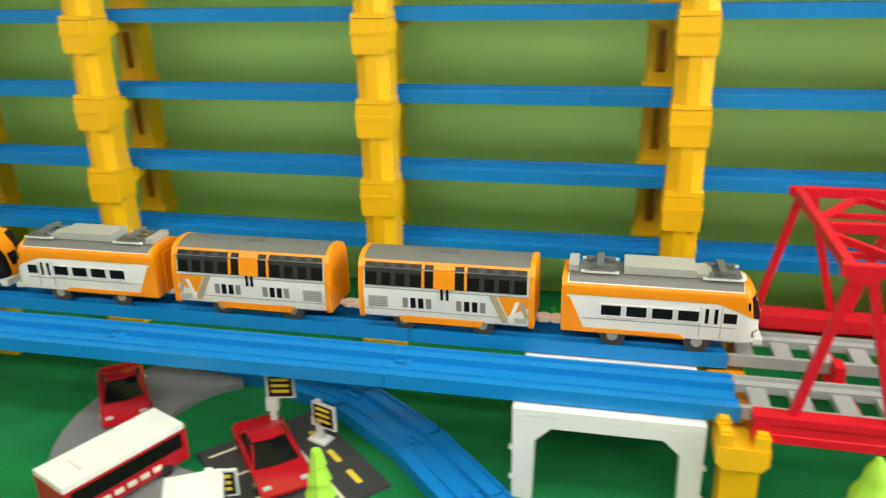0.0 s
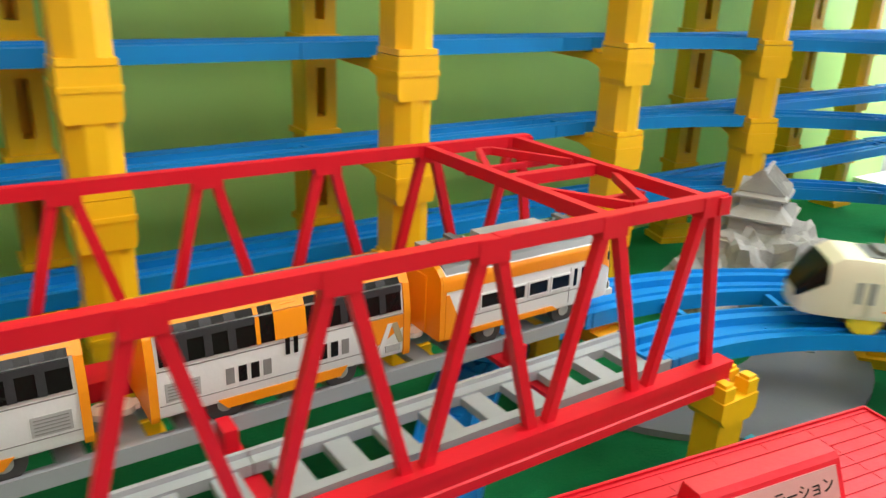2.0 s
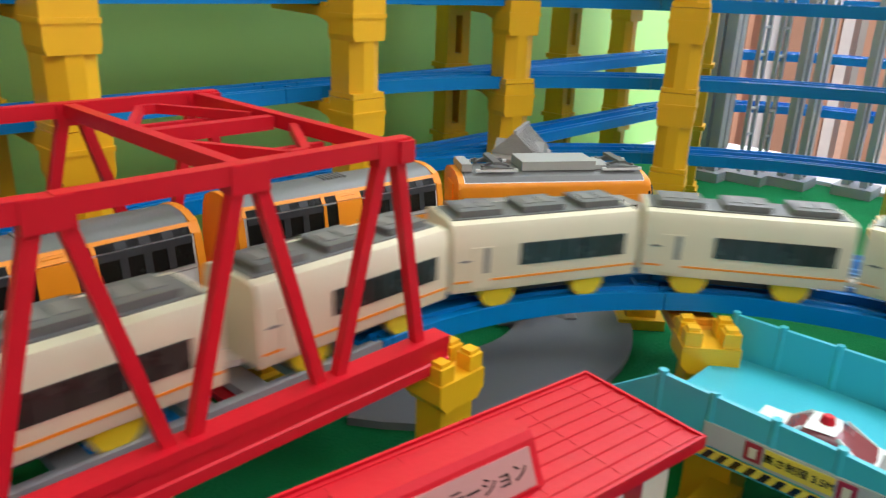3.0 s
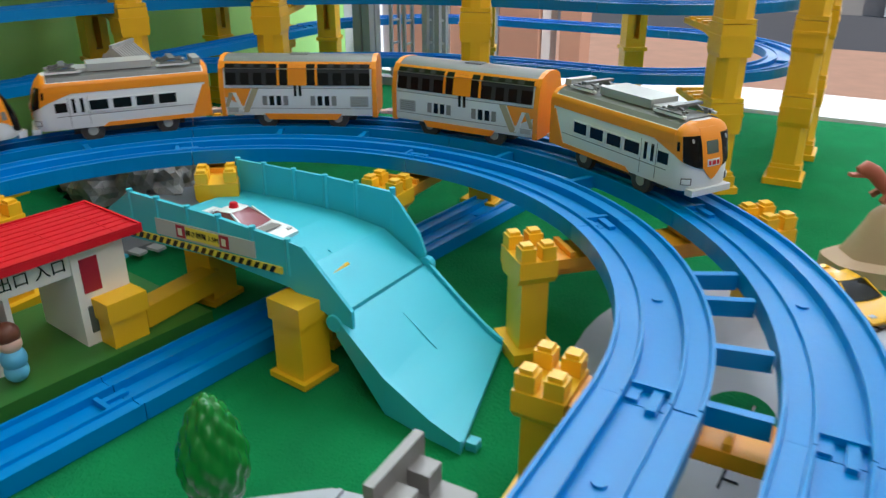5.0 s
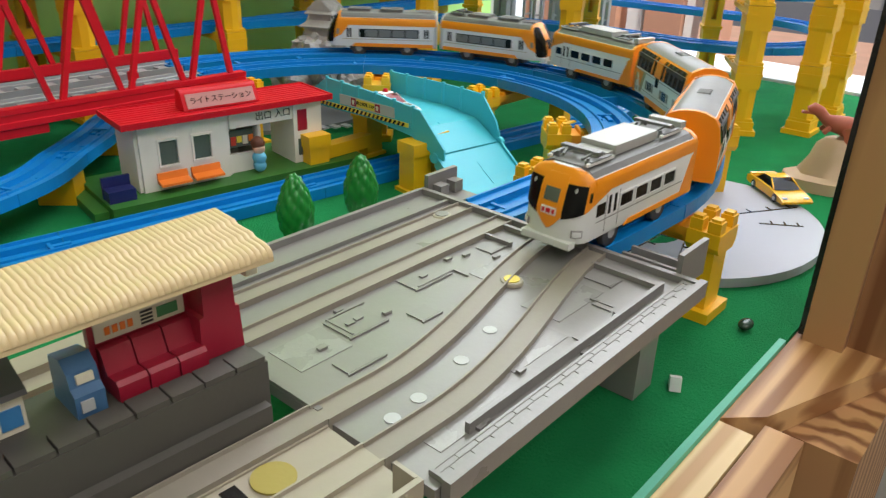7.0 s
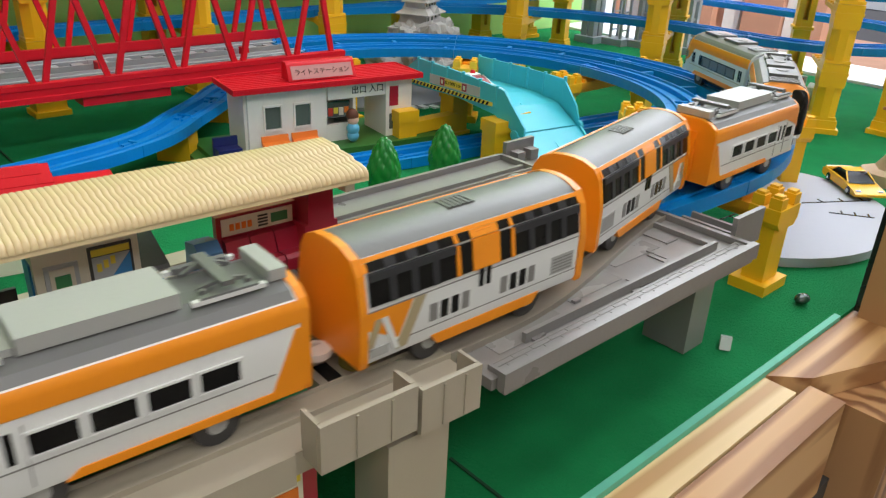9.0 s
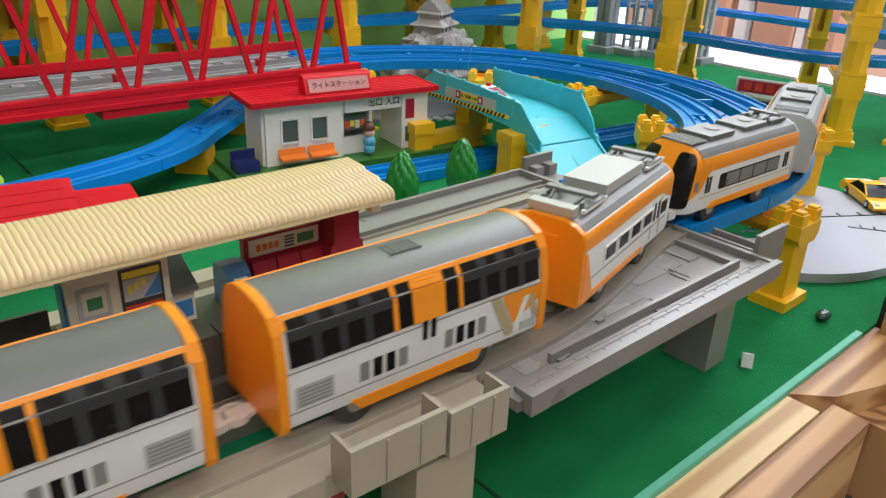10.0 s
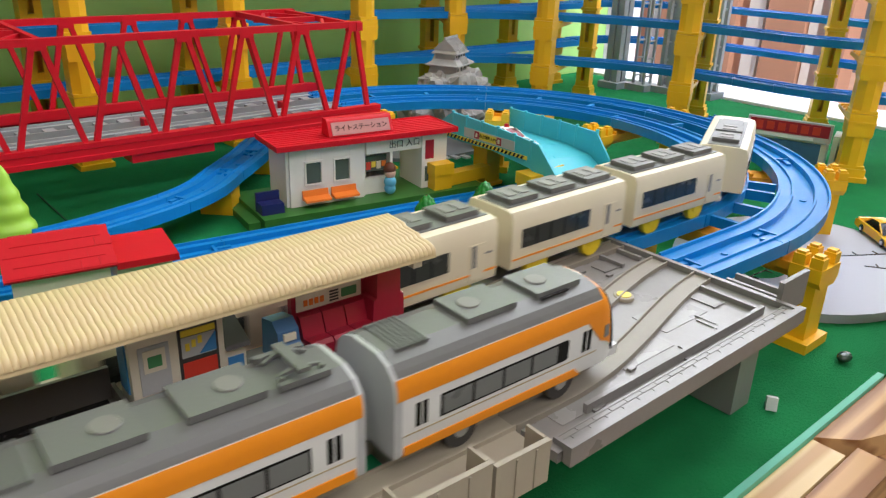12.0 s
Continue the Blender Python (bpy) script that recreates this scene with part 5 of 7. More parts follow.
for ang, r0, r1 in ((-35, 0.04, 0.112), (-60, 0.06, 0.100), (175, 0.03, 0.10), (200, 0.05, 0.10)):
    d = Vector((math.cos(radians(ang)), 0.86 * math.sin(radians(ang))))
    c = Vector((0.578, -0.436))
    bm = bmesh.new()
    bar(bm, (*(c + d * r0), 0.0081), (*(c + d * r1), 0.0081), 0.0013, 0.0006)
    for k in range(3):
        q = c + d * (r0 + (r1 - r0) * (0.3 + 0.3 * k))
        n = Vector((-d.y, d.x)).normalized()
        bar(bm, (*q, 0.0082), (*(q + n * 0.007), 0.0082), 0.0013, 0.0006)
    part("seam", finish(bm), BLACK, tt)
part("cutout", finish(prism(bmesh.new(), arc_pts(0.532, -0.428, 0.026, 0, 340, 20, 0.7), 0.0079, 0.0082)), MATG, tt)
park = thing("parking_plate", "dark printed toy parking plate with white lines", "toy road", pose(-0.288, 0.010, 0, 0, 0, -42))
part("sheet", boxes((-0.055, 0.055, -0.045, 0.045, 0.0004, 0.0030), bevel=0.0005), ASPH, park)
for i in range(4):
    part("bay_line", boxes((-0.045 + i * 0.030, -0.043 + i * 0.030, -0.040, 0.0, 0.0030, 0.0034)), IVORY, park)
part("bay_line", boxes((-0.050, 0.052, 0.012, 0.0145, 0.0030, 0.0034)), IVORY, park)
for i in range(3):
    part("bay_mark", boxes((-0.030 + i * 0.028, -0.014 + i * 0.028, 0.028, 0.032, 0.0030, 0.0034)), PRINTY, park)
for x, y, hgt, rz in ((-0.314, 0.046, 0.050, 12), (-0.279, 0.044, 0.033, -20), (-0.318, -0.038, 0.030, 20)):
    sg = thing("road_sign", "white plastic toy sign stand with a dark printed panel", "toy sign", pose(x, y, 0.0030, 0, 0, rz), "road signs")
    part("pole", boxes((-0.0022, 0.0022, -0.0018, 0.0018, 0.002, hgt), bevel=0.0004), WHITE, sg)
    part("foot", boxes((-0.0075, 0.0075, -0.0055, 0.0055, 0.0003, 0.0022), bevel=0.0005), WHITE, sg)
    part("collar", boxes((-0.0042, 0.0042, -0.0034, 0.0034, hgt * 0.42, hgt * 0.60), bevel=0.0006), WHITE, sg)
    pn = part("panel", boxes((-0.003, 0.017, -0.0030, -0.0012, hgt - 0.019, hgt), bevel=0.0005), WHITE, sg)
    part("panel_face", boxes((-0.0015, 0.0155, -0.0034, -0.0030, hgt - 0.0175, hgt - 0.0015)), BLACK, pn)
    for i in range(3):
        part("writing_bar", boxes((0.001, 0.013, -0.0037, -0.0034, hgt - 0.0052 - i * 0.0045, hgt - 0.0030 - i * 0.0045)), PRINTY, pn)
tp = thing("tree_plate", "pale grey plate under the two model trees", "toy plate")
part("sheet", finish(prism(bmesh.new(), [(0.274, -0.312), (0.410, -0.312), (0.404, -0.281), (0.366, -0.234), (0.281, -0.231)], 0.0004, 0.0034), 0.0005), PLATEG, tp)
part("rim", boxes((0.276, 0.404, -0.2870, -0.2850, 0.0034, 0.0052), bevel=0.0003), PLATEG, tp)


# ---- trees ----
def bumpy_tree(x, y, rz):
    ob = thing("model_tree", "glossy green plastic model tree with bumpy crown on a square foot", "toy tree", pose(x, y, 0.0034, 0, 0, rz) @ Matrix.Diagonal((0.82, 0.82, 0.88, 1)), "model trees")
    bm = bmesh.new()
    bmesh.ops.create_icosphere(bm, subdivisions=5, radius=1)
    pts = []
    for i in range(74):
        zz = 1 - 2 * (i + 0.5) / 74
        r = math.sqrt(1 - zz * zz)
        pts.append(Vector((r * math.cos(2.39996 * i), r * math.sin(2.39996 * i), zz)))
    for v in bm.verts:
        d = v.co.normalized()
        near = max(d.dot(p) for p in pts)
        ang = math.acos(min(1, near))
        b = max(0, 1 - (ang / 0.235) ** 2)
        z = d.z
        wid = 0.0150 * (1.0 - 0.34 * max(0, z) + 0.04 * max(0, -z))
        v.co = Vector((d.x * wid, d.y * wid, 0.0285 * z)) + d * 0.0019 * b + Vector((0, 0, 0.0500))
    part("crown", bm, TREEG, ob, smooth=80)
    part("trunk", finish(cylinder(bmesh.new(), 0.0052, 0.0060, 0.006, 0.032, 14)), TREEG, ob, smooth=40)
    part("foot", boxes((-0.0105, 0.0105, -0.0105, 0.0105, 0.0003, 0.0070), bevel=0.0009), TREEG, ob)


bumpy_tree(0.296, -0.262, 10)
bumpy_tree(0.358, -0.263, 50)
cone = thing("cone_tree", "lime green plastic cone-shaped model tree", "toy tree", pose(0.052, -0.022, 0))
bm = bmesh.new()
rings = []
for i in range(25):
    u = i / 24
    z = 0.010 + 0.070 * u
    r = (0.0215 * (1 - u) ** 0.85 + 0.0018) * (1 + 0.07 * math.sin(u * 30))
    rings.append([(r * math.cos(2 * math.pi * k / 20), r * math.sin(2 * math.pi * k / 20), z) for k in range(20)])
part("crown", finish(loft(bm, rings)), LIME, cone, smooth=60)
part("foot", finish(cylinder(bmesh.new(), 0.009, 0.007, 0.0003, 0.010, 16)), LIME, cone, smooth=40)
for x, y in ((-0.128, 0.168), (0.073, 0.172), (-0.243, -0.045)):
    ft = thing("fir_tree", "small green plastic fir tree", "toy tree", pose(x, y, 0), "fir trees")
    rings = []
    for i in range(5):
        z = 0.008 + 0.011 * i
        r = 0.0125 * (1 - i / 6.2)
        for zz, k in ((z, 1.0), (z + 0.010, 0.55)):
            rings.append([(r * k * (1 + 0.18 * (q % 2)) * math.cos(2 * math.pi * q / 14), r * k * (1 + 0.18 * (q % 2)) * math.sin(2 * math.pi * q / 14), zz) for q in range(14)])
    part("crown", finish(loft(bmesh.new(), rings)), LIME if y < 0 else TREEG, ft, smooth=35)
    part("trunk", finish(cylinder(bmesh.new(), 0.004, 0.003, 0.0003, 0.010, 10)), TREEG, ft)


# ---- station house ----
def station_house():
    ob = thing("station_house", "white toy station house with a red ribbed roof", "toy building", pose(0.368, -0.066, -0.0003, 0, 0, -9))
    part("base", boxes((-0.118, 0.128, -0.046, 0.046, 0.0003, 0.0125), bevel=0.0008), GRASSB, ob)
    part("base_step", boxes((-0.130, -0.1185, -0.036, 0.036, 0.0003, 0.0080), bevel=0.0006), GRASSB, ob)
    roof = part("roof", boxes((-0.099, 0.099, -0.0345, 0.0245, 0.0712, 0.0752), bevel=0.0006), RED, ob, "red plastic roof")
    for r in ((-0.099, 0.099, -0.0345, -0.0332, 0.0753, 0.0764), (-0.099, 0.099, 0.0232, 0.0245, 0.0753, 0.0764), (-0.099, -0.0977, -0.0331, 0.0231, 0.0753, 0.0764), (0.0977, 0.099, -0.0331, 0.0231, 0.0753, 0.0764)):
        part("roof_rim", boxes(r, bevel=0.0003), RED, roof)
    for i in range(9):
        y = -0.0312 + i * 0.0066
        part("roof_rib", boxes((-0.098, 0.098, y - 0.0006, y + 0.0006, 0.0752, 0.0757)), RED, roof)
    for i in range(7):
        x = -0.085 + i * 0.0283
        part("roof_seam", boxes((x - 0.0004, x + 0.0004, -0.0340, 0.0240, 0.0752, 0.0754)), RED, roof)
    # walls with open window holes
    zb, zt = 0.0127, 0.0710
    yf = -0.024
    w1 = part("front_wall", boxes((-0.084, -0.068, yf - 0.0015, yf + 0.0015, zb, zt), (-0.052, -0.038, yf - 0.0015, yf + 0.0015, zb, zt), (-0.022, -0.006, yf - 0.0015, yf + 0.0015, zb, zt),
                                  (-0.0679, -0.0521, yf - 0.0015, yf + 0.0015, zb, 0.034), (-0.0679, -0.0521, yf - 0.0015, yf + 0.0015, 0.056, zt), (-0.0379, -0.0221, yf - 0.0015, yf + 0.0015, zb, 0.034), (-0.0379, -0.0221, yf - 0.0015, yf + 0.0015, 0.056, zt)), HOUSEW, ob)
    part("rear_wall", boxes((-0.084, 0.028, 0.0225, 0.0255, zb, zt)), HOUSEW, ob)
    for x in (-0.0855, -0.0045, 0.0265):
        part("cross_wall", boxes((x - 0.0014, x + 0.0014, yf + 0.0016, 0.0224, zb, zt)), HOUSEW, ob)
    for cx in (-0.060, -0.030):
        win = part("window", boxes((cx - 0.0095, cx + 0.0095, yf - 0.0030, yf - 0.0016, 0.0325, 0.0345), (cx - 0.0095, cx + 0.0095, yf - 0.0030, yf - 0.0016, 0.0555, 0.0575), (cx - 0.0095, cx - 0.0078, yf - 0.0030, yf - 0.0016, 0.0346, 0.0554), (cx + 0.0078, cx + 0.0095, yf - 0.0030, yf - 0.0016, 0.0346, 0.0554), bevel=0.0003), HOUSEW, ob)
        part("pane", boxes((cx - 0.0077, cx + 0.0077, yf - 0.0006, yf + 0.0004, 0.0346, 0.0554)), WING, win)
        part("seat", finish(prism(bmesh.new(), [(yf - 0.0032, 0.0290), (yf - 0.0046, 0.0290), (yf - 0.0060, 0.0235), (yf - 0.0140, 0.0215), (yf - 0.0142, 0.0195), (yf - 0.0032, 0.0200)], cx - 0.0132, cx + 0.0132, "x"), 0.0005), PRINTO, ob, "orange bench seat")
    counter = part("ticket_window", boxes((-0.0030, 0.0250, yf + 0.004, yf + 0.008, zb, 0.0300), bevel=0.0004), HOUSEW, ob)
    part("timetable", boxes((-0.001, 0.023, yf + 0.0060, yf + 0.0068, 0.036, 0.052)), WING, counter)
    for i in range(4):
        part("poster", boxes((0.000 + i * 0.0058, 0.0048 + i * 0.0058, yf + 0.0054, yf + 0.0060, 0.038 + 0.002 * (i % 2), 0.046)), (PRINTR, PRINTY, IVORY, PRINTO)[i], counter)
    lint = part("lintel", boxes((-0.0030, 0.0640, yf - 0.0012, yf + 0.0012, 0.0560, 0.0708)), HOUSEW, ob)
    text_part("出口 入口", 0.0085, pose(0.040, yf - 0.0016, 0.0630, 90, 0, 0), BLACK, lint)
    kb = part("side_cabin", boxes((0.0600, 0.0900, -0.0270, 0.0200, zb, 0.0708), bevel=0.0006), HOUSEW, ob)
    part("cabin_window", boxes((0.0640, 0.0740, -0.0276, -0.0270, 0.0440, 0.0640)), MAROON, kb)
    part("cabin_vent", boxes((0.0640, 0.0740, -0.0276, -0.0270, 0.0200, 0.0360)), WING, kb)
    part("cabin_flap", boxes((0.0770, 0.0870, -0.0276, -0.0270, 0.0170, 0.0300)), PRINTR, kb)
    sign = part("roof_sign", finish(prism(bmesh.new(), [(-0.0200, 0.0760), (-0.0135, 0.0905), (-0.0115, 0.0925), (-0.0030, 0.0925), (-0.0005, 0.0760)], -0.0400, 0.0300, "x"), 0.0012, 2), RED, ob)
    part("sign_plate", finish(plate(bmesh.new(), [(-0.0365, -0.01945, 0.0773), (0.0265, -0.01945, 0.0773), (0.0265, -0.01425, 0.0889), (-0.0365, -0.01425, 0.0889)], 0.0005, 0.0004)), make_material("pink_sign", (0.50, 0.24, 0.23), 0.4, 0.05, 60), sign)
    text_part("ライトステーション", 0.0064, pose(-0.0050, -0.01790, 0.0833, 66, 0, 0), BLACK, sign)
    nb = part("navy_bench", boxes((-0.116, -0.094, -0.034, -0.020, zb, 0.0225), bevel=0.0012), NAVY, ob)
    part("bench_back", boxes((-0.1165, -0.0935, -0.0200, -0.0170, zb, 0.0310), bevel=0.0006), NAVY, nb)
    return ob


station_house()
# the small doll beside the station door: one plain shape
bm = bmesh.new()
for z, r, mi in ((0.006, 0.0052, 2), (0.012, 0.0056, 2), (0.0195, 0.0050, 0), (0.0230, 0.0056, 1)):
    res = bmesh.ops.create_uvsphere(bm, u_segments=14, v_segments=10, radius=r, matrix=Matrix.Translation((0, 0.0008 if mi == 1 else 0, z)))
    for v in res["verts"]:
        for f in v.link_faces:
            f.material_index = mi
doll = new("doll", mesh_of("doll", bm, SKIN, smooth=60))
doll.data.materials.append(HAIR)
doll.data.materials.append(DOLLB)
doll.matrix_world = pose(0.383, -0.1005, 0.0124) @ Matrix.Diagonal((1.15, 1.15, 1.2, 1))
tagged(doll, "small toy doll in blue with brown hair", "doll")

# ---- red-roofed houses ----
hs = thing("brick_roof_house", "small toy house with a red shingled roof", "toy building", pose(0.062, -0.157, 0.0, 0, 0, -10))
part("wall", boxes((-0.040, 0.020, -0.026, 0.026, 0.0003, 0.0468), bevel=0.0006), IVORY, hs)
for s in (-1, 1):
    sl = part("roof_slope", finish(plate(bmesh.new(), [(-0.044, s * 0.032, 0.0460), (0.024, s * 0.032, 0.0460), (0.024, 0, 0.0640), (-0.044, 0, 0.0640)] if s < 0 else [(-0.044, 0, 0.0640), (0.024, 0, 0.0640), (0.024, s * 0.032, 0.0460), (-0.044, s * 0.032, 0.0460)], 0.002)), RED, hs)
    for j in range(4):
        for i in range(6):
            x = -0.042 + i * 0.0112 + (0.005 if j % 2 else 0)
            y0, z0 = s * (0.0310 - j * 0.0078), 0.0466 + j * 0.0044
            y1, z1 = s * (0.0310 - j * 0.0078 - 0.0072), z0 + 0.0041
            q = [(x, y0, z0), (x + 0.0106, y0, z0), (x + 0.0106, y1, z1), (x, y1, z1)]
            if x + 0.0106 < 0.025:
                part("shingle", finish(plate(bmesh.new(), q if s < 0 else q[::-1], 0.0006, 0.0019)), RED, sl)
an = thing("annex_house", "low toy house annex with a plain red roof", "toy building", pose(0.062, -0.157, 0.0, 0, 0, -10))
part("wall", boxes((0.0245, 0.062, -0.022, 0.022, 0.0003, 0.041), bevel=0.0006), IVORY, an)
part("roof", boxes((0.0245, 0.066, -0.028, 0.028, 0.0412, 0.0462), bevel=0.0014), RED, an)

# ---- castle on its rock ----
cs = thing("model_castle", "grey weathered model castle with stacked roofs on a rock", "toy castle", pose(0.672, 0.138, 0, 0, 0, 25) @ Matrix.Diagonal((1.12, 1.12, 1.02, 1)))
bm = bmesh.new()
bmesh.ops.create_icosphere(bm, subdivisions=5, radius=1)
for v in bm.verts:
    d = v.co.copy()
    n = noise.fractal(d * 3.1, 0.9, 2.1, 5)
    v.co = Vector((d.x * 0.072, d.y * 0.058, max(0, d.z) * 0.078)) * (1 + 0.30 * n)
    v.co.z = max(0.0004, v.co.z)
part("rock", bm, STONE, cs)
zs = 0.054
for w, d, h, ov in ((0.058, 0.046, 0.017, 0.006), (0.044, 0.036, 0.015, 0.005), (0.033, 0.027, 0.012, 0.004)):
    tier = part("tier_wall", boxes((-w / 2, w / 2, -d / 2, d / 2, zs, zs + h), bevel=0.0005), STONE, cs)
    for i in range(4):
        for s in (-1, 1):
            x = -w / 2 + (i + 0.5) * w / 4
            part("tier_window", boxes((x - 0.0022, x + 0.0022, s * d / 2 - 0.0003, s * d / 2 + 0.0003, zs + h * 0.35, zs + h * 0.7)), WING, tier)
    bm = bmesh.new()
    z1 = zs + h
    loft(bm, [[(-w / 2 - ov, -d / 2 - ov, z1 - 0.003), (w / 2 + ov, -d / 2 - ov, z1 - 0.003), (w / 2 + ov, d / 2 + ov, z1 - 0.003), (-w / 2 - ov, d / 2 + ov, z1 - 0.003)],
              [(-w / 2 - ov, -d / 2 - ov, z1 - 0.0015), (w / 2 + ov, -d / 2 - ov, z1 - 0.0015), (w / 2 + ov, d / 2 + ov, z1 - 0.0015), (-w / 2 - ov, d / 2 + ov, z1 - 0.0015)],
              [(-w / 2 * 0.7, -d / 2 * 0.7, z1 + 0.006), (w / 2 * 0.7, -d / 2 * 0.7, z1 + 0.006), (w / 2 * 0.7, d / 2 * 0.7, z1 + 0.006), (-w / 2 * 0.7, d / 2 * 0.7, z1 + 0.006)]])
    roof = part("tier_roof", finish(bm, 0.0004), STONE, cs)
    for s in (-1, 1):
        g = prism(bmesh.new(), [(-0.010, z1 - 0.001), (0.010, z1 - 0.001), (0, z1 + 0.009)], min(s * d / 4, s * (d / 2 + ov * 0.8)), max(s * d / 4, s * (d / 2 + ov * 0.8)), "y")
        part("gable", finish(g, 0.0004), STONE, roof)
    zs += h + 0.0035
top = part("top_roof", finish(prism(bmesh.new(), [(-0.016, zs - 0.002), (0.016, zs - 0.002), (0, zs + 0.014)], -0.018, 0.018, "x"), 0.0005), STONE, cs)
part("ridge", boxes((-0.0195, 0.0195, -0.0012, 0.0012, zs + 0.0130, zs + 0.0160), bevel=0.0003), STONE, top)
for i in range(9):
    x = -0.016 + i * 0.004
    for s in (-1, 1):
        bm = bmesh.new()
        bar(bm, (x, s * 0.0158, zs - 0.0012), (x, s * 0.0006, zs + 0.0138), 0.0010, 0.0010)
        part("roof_tile_rib", finish(bm), STONE, top)

# ---- dinosaur on its rock ----
dn = thing("toy_dinosaur", "reddish-brown toy dinosaur on a sand-coloured rock", "toy dinosaur", pose(0.772, -0.489, 0, 0, 0, -62) @ Matrix.Diagonal((0.9, 0.9, 0.92, 1)))
rings = []
for z, r, n in ((0.0003, 0.046, 0.05), (0.012, 0.045, 0.05), (0.016, 0.036, 0.06), (0.034, 0.027, 0.08), (0.048, 0.021, 0.08), (0.054, 0.014, 0.05)):
    rings.append([((r * (1 + n * math.sin(5 * t + z * 90)) + (0.004 if z < 0.014 else 0)) * math.cos(t), 0.72 * r * (1 + n * math.cos(4 * t)) * math.sin(t), z) for t in [2 * math.pi * k / 28 for k in range(28)]])
part("rock", finish(loft(bmesh.new(), rings), 0.0008), SAND, dn, smooth=40)
spine = [(-0.038, 0.081, 0.0035), (-0.033, 0.083, 0.0062), (-0.026, 0.080, 0.0058), (-0.019, 0.073, 0.0055), (-0.010, 0.069, 0.0090), (0.002, 0.067, 0.0105), (0.014, 0.066, 0.0085), (0.026, 0.062, 0.0060), (0.036, 0.053, 0.0045), (0.042, 0.041, 0.0035), (0.040, 0.030, 0.0026), (0.032, 0.024, 0.0016)]
rings = []
for i, (x, z, r) in enumerate(spine):
    x0, z0, _ = spine[max(0, i - 1)]
    x1, z1, _ = spine[min(len(spine) - 1, i + 1)]
    t = Vector((x1 - x0, 0, z1 - z0)).normalized()
    u = Vector((-t.z, 0, t.x))
    rings.append([Vector((x, 0, z)) + u * r * math.cos(k) + Vector((0, 1, 0)) * r * 0.8 * math.sin(k) for k in [2 * math.pi * q / 14 for q in range(14)]])
part("body", finish(loft(bmesh.new(), rings)), BRICKD, dn, smooth=60)
for s in (-1, 1):
    bm = bmesh.new()
    bar(bm, (0.004, s * 0.007, 0.066), (0.010, s * 0.012, 0.050), 0.009, 0.010)
    part("leg", finish(bm, 0.003), BRICKD, dn)
    bm = bmesh.new()
    bar(bm, (-0.014, s * 0.006, 0.066), (-0.020, s * 0.008, 0.060), 0.004, 0.004)
    part("arm", finish(bm, 0.001), BRICKD, dn)
part("jaw", finish(prism(bmesh.new(), [(-0.044, 0.0775), (-0.032, 0.0770), (-0.031, 0.0800), (-0.043, 0.0795)], -0.003, 0.003, "y"), 0.0006), BRICKD, dn)

# ---- small odds and ends ----
tn = thing("sign_building", "white toy shop with a dark red sign board", "toy building", pose(0.905, -0.262, 0, 0, 0, -72))
part("wall", boxes((-0.047, 0.047, -0.018, 0.018, 0.0003, 0.0350), bevel=0.0008), HOUSEW, tn)
sgn = part("sign_board", boxes((-0.050, 0.050, -0.0215, -0.0150, 0.0355, 0.0590), bevel=0.0006), PALEG, tn, "grey-framed dark red sign board")
part("sign_face", boxes((-0.047, 0.047, -0.0220, -0.0215, 0.0420, 0.0570)), MAROON, sgn)
for i in range(6):
    part("writing_bar", boxes((-0.040 + i * 0.0135, -0.031 + i * 0.0135, -0.0224, -0.0220, 0.0445, 0.0545)), PRINTR, sgn)
part("light_strip", boxes((-0.038, 0.030, -0.0222, -0.0215, 0.0365, 0.0408)), WHITE, sgn)
part("shop_window", boxes((-0.040, 0.040, -0.0186, -0.0180, 0.006, 0.0330)), SKYB, tn)
bm = bmesh.new()
box(bm, 0.0520, 0.0580, -0.020, 0.016, 0.0003, 0.046)
box(bm, 0.0820, 0.0880, -0.020, 0.016, 0.0003, 0.046)
box(bm, 0.0582, 0.0818, -0.020, 0.016, 0.036, 0.046)
part("doorway", finish(bm, 0.0012), WHITE, tn, "white arched doorway")
part("doorway_back", boxes((0.0582, 0.0818, 0.010, 0.014, 0.0003, 0.0358)), PALEG, tn)
pl = thing("hook_piece", "small white plastic hook lying on the mat", "toy part", pose(0.446, -0.4080, 0.0, 0, 0, 20))
rings = []
for i in range(12):
    t = radians(-30 + 230 * i / 11)
    c = Vector((0.0080 * math.cos(t), 0.0, 0.0085 + 0.0075 * math.sin(t)))
    rings.append([c + Vector((math.cos(t), 0, math.sin(t))) * 0.0024 * math.cos(q) + Vector((0, 1, 0)) * 0.0030 * math.sin(q) for q in [math.pi / 4 + math.pi / 2 * k for k in range(4)]])
part("hook", finish(loft(bmesh.new(), rings), 0.0005), WHITE, pl, smooth=40)
bm = bmesh.new()
bmesh.ops.create_uvsphere(bm, u_segments=20, v_segments=12, radius=0.0052, matrix=Matrix.Translation((0.442, -0.535, 0.0038)) @ Matrix.Diagonal((1.35, 0.9, 0.62, 1)))
tagged(part("glass_bead", bm, make_material("dark_glass_bead", (0.02, 0.05, 0.03), 0.08, 0.1, 60), smooth=80), "shiny dark glass bead on the mat", "bead")
cl = thing("clear_clip", "clear cracked plastic clip lying on the mat", "plastic clip", pose(0.348, -0.531, 0.0, 0, 0, 30) @ Matrix.Diagonal((0.8, 0.8, 0.75, 1)))
part("shard", finish(prism(bmesh.new(), [(-0.005, 0.0004), (0.006, 0.0004), (0.004, 0.009), (-0.002, 0.011)], -0.004, 0.004, "y"), 0.001), CLEARP, cl)
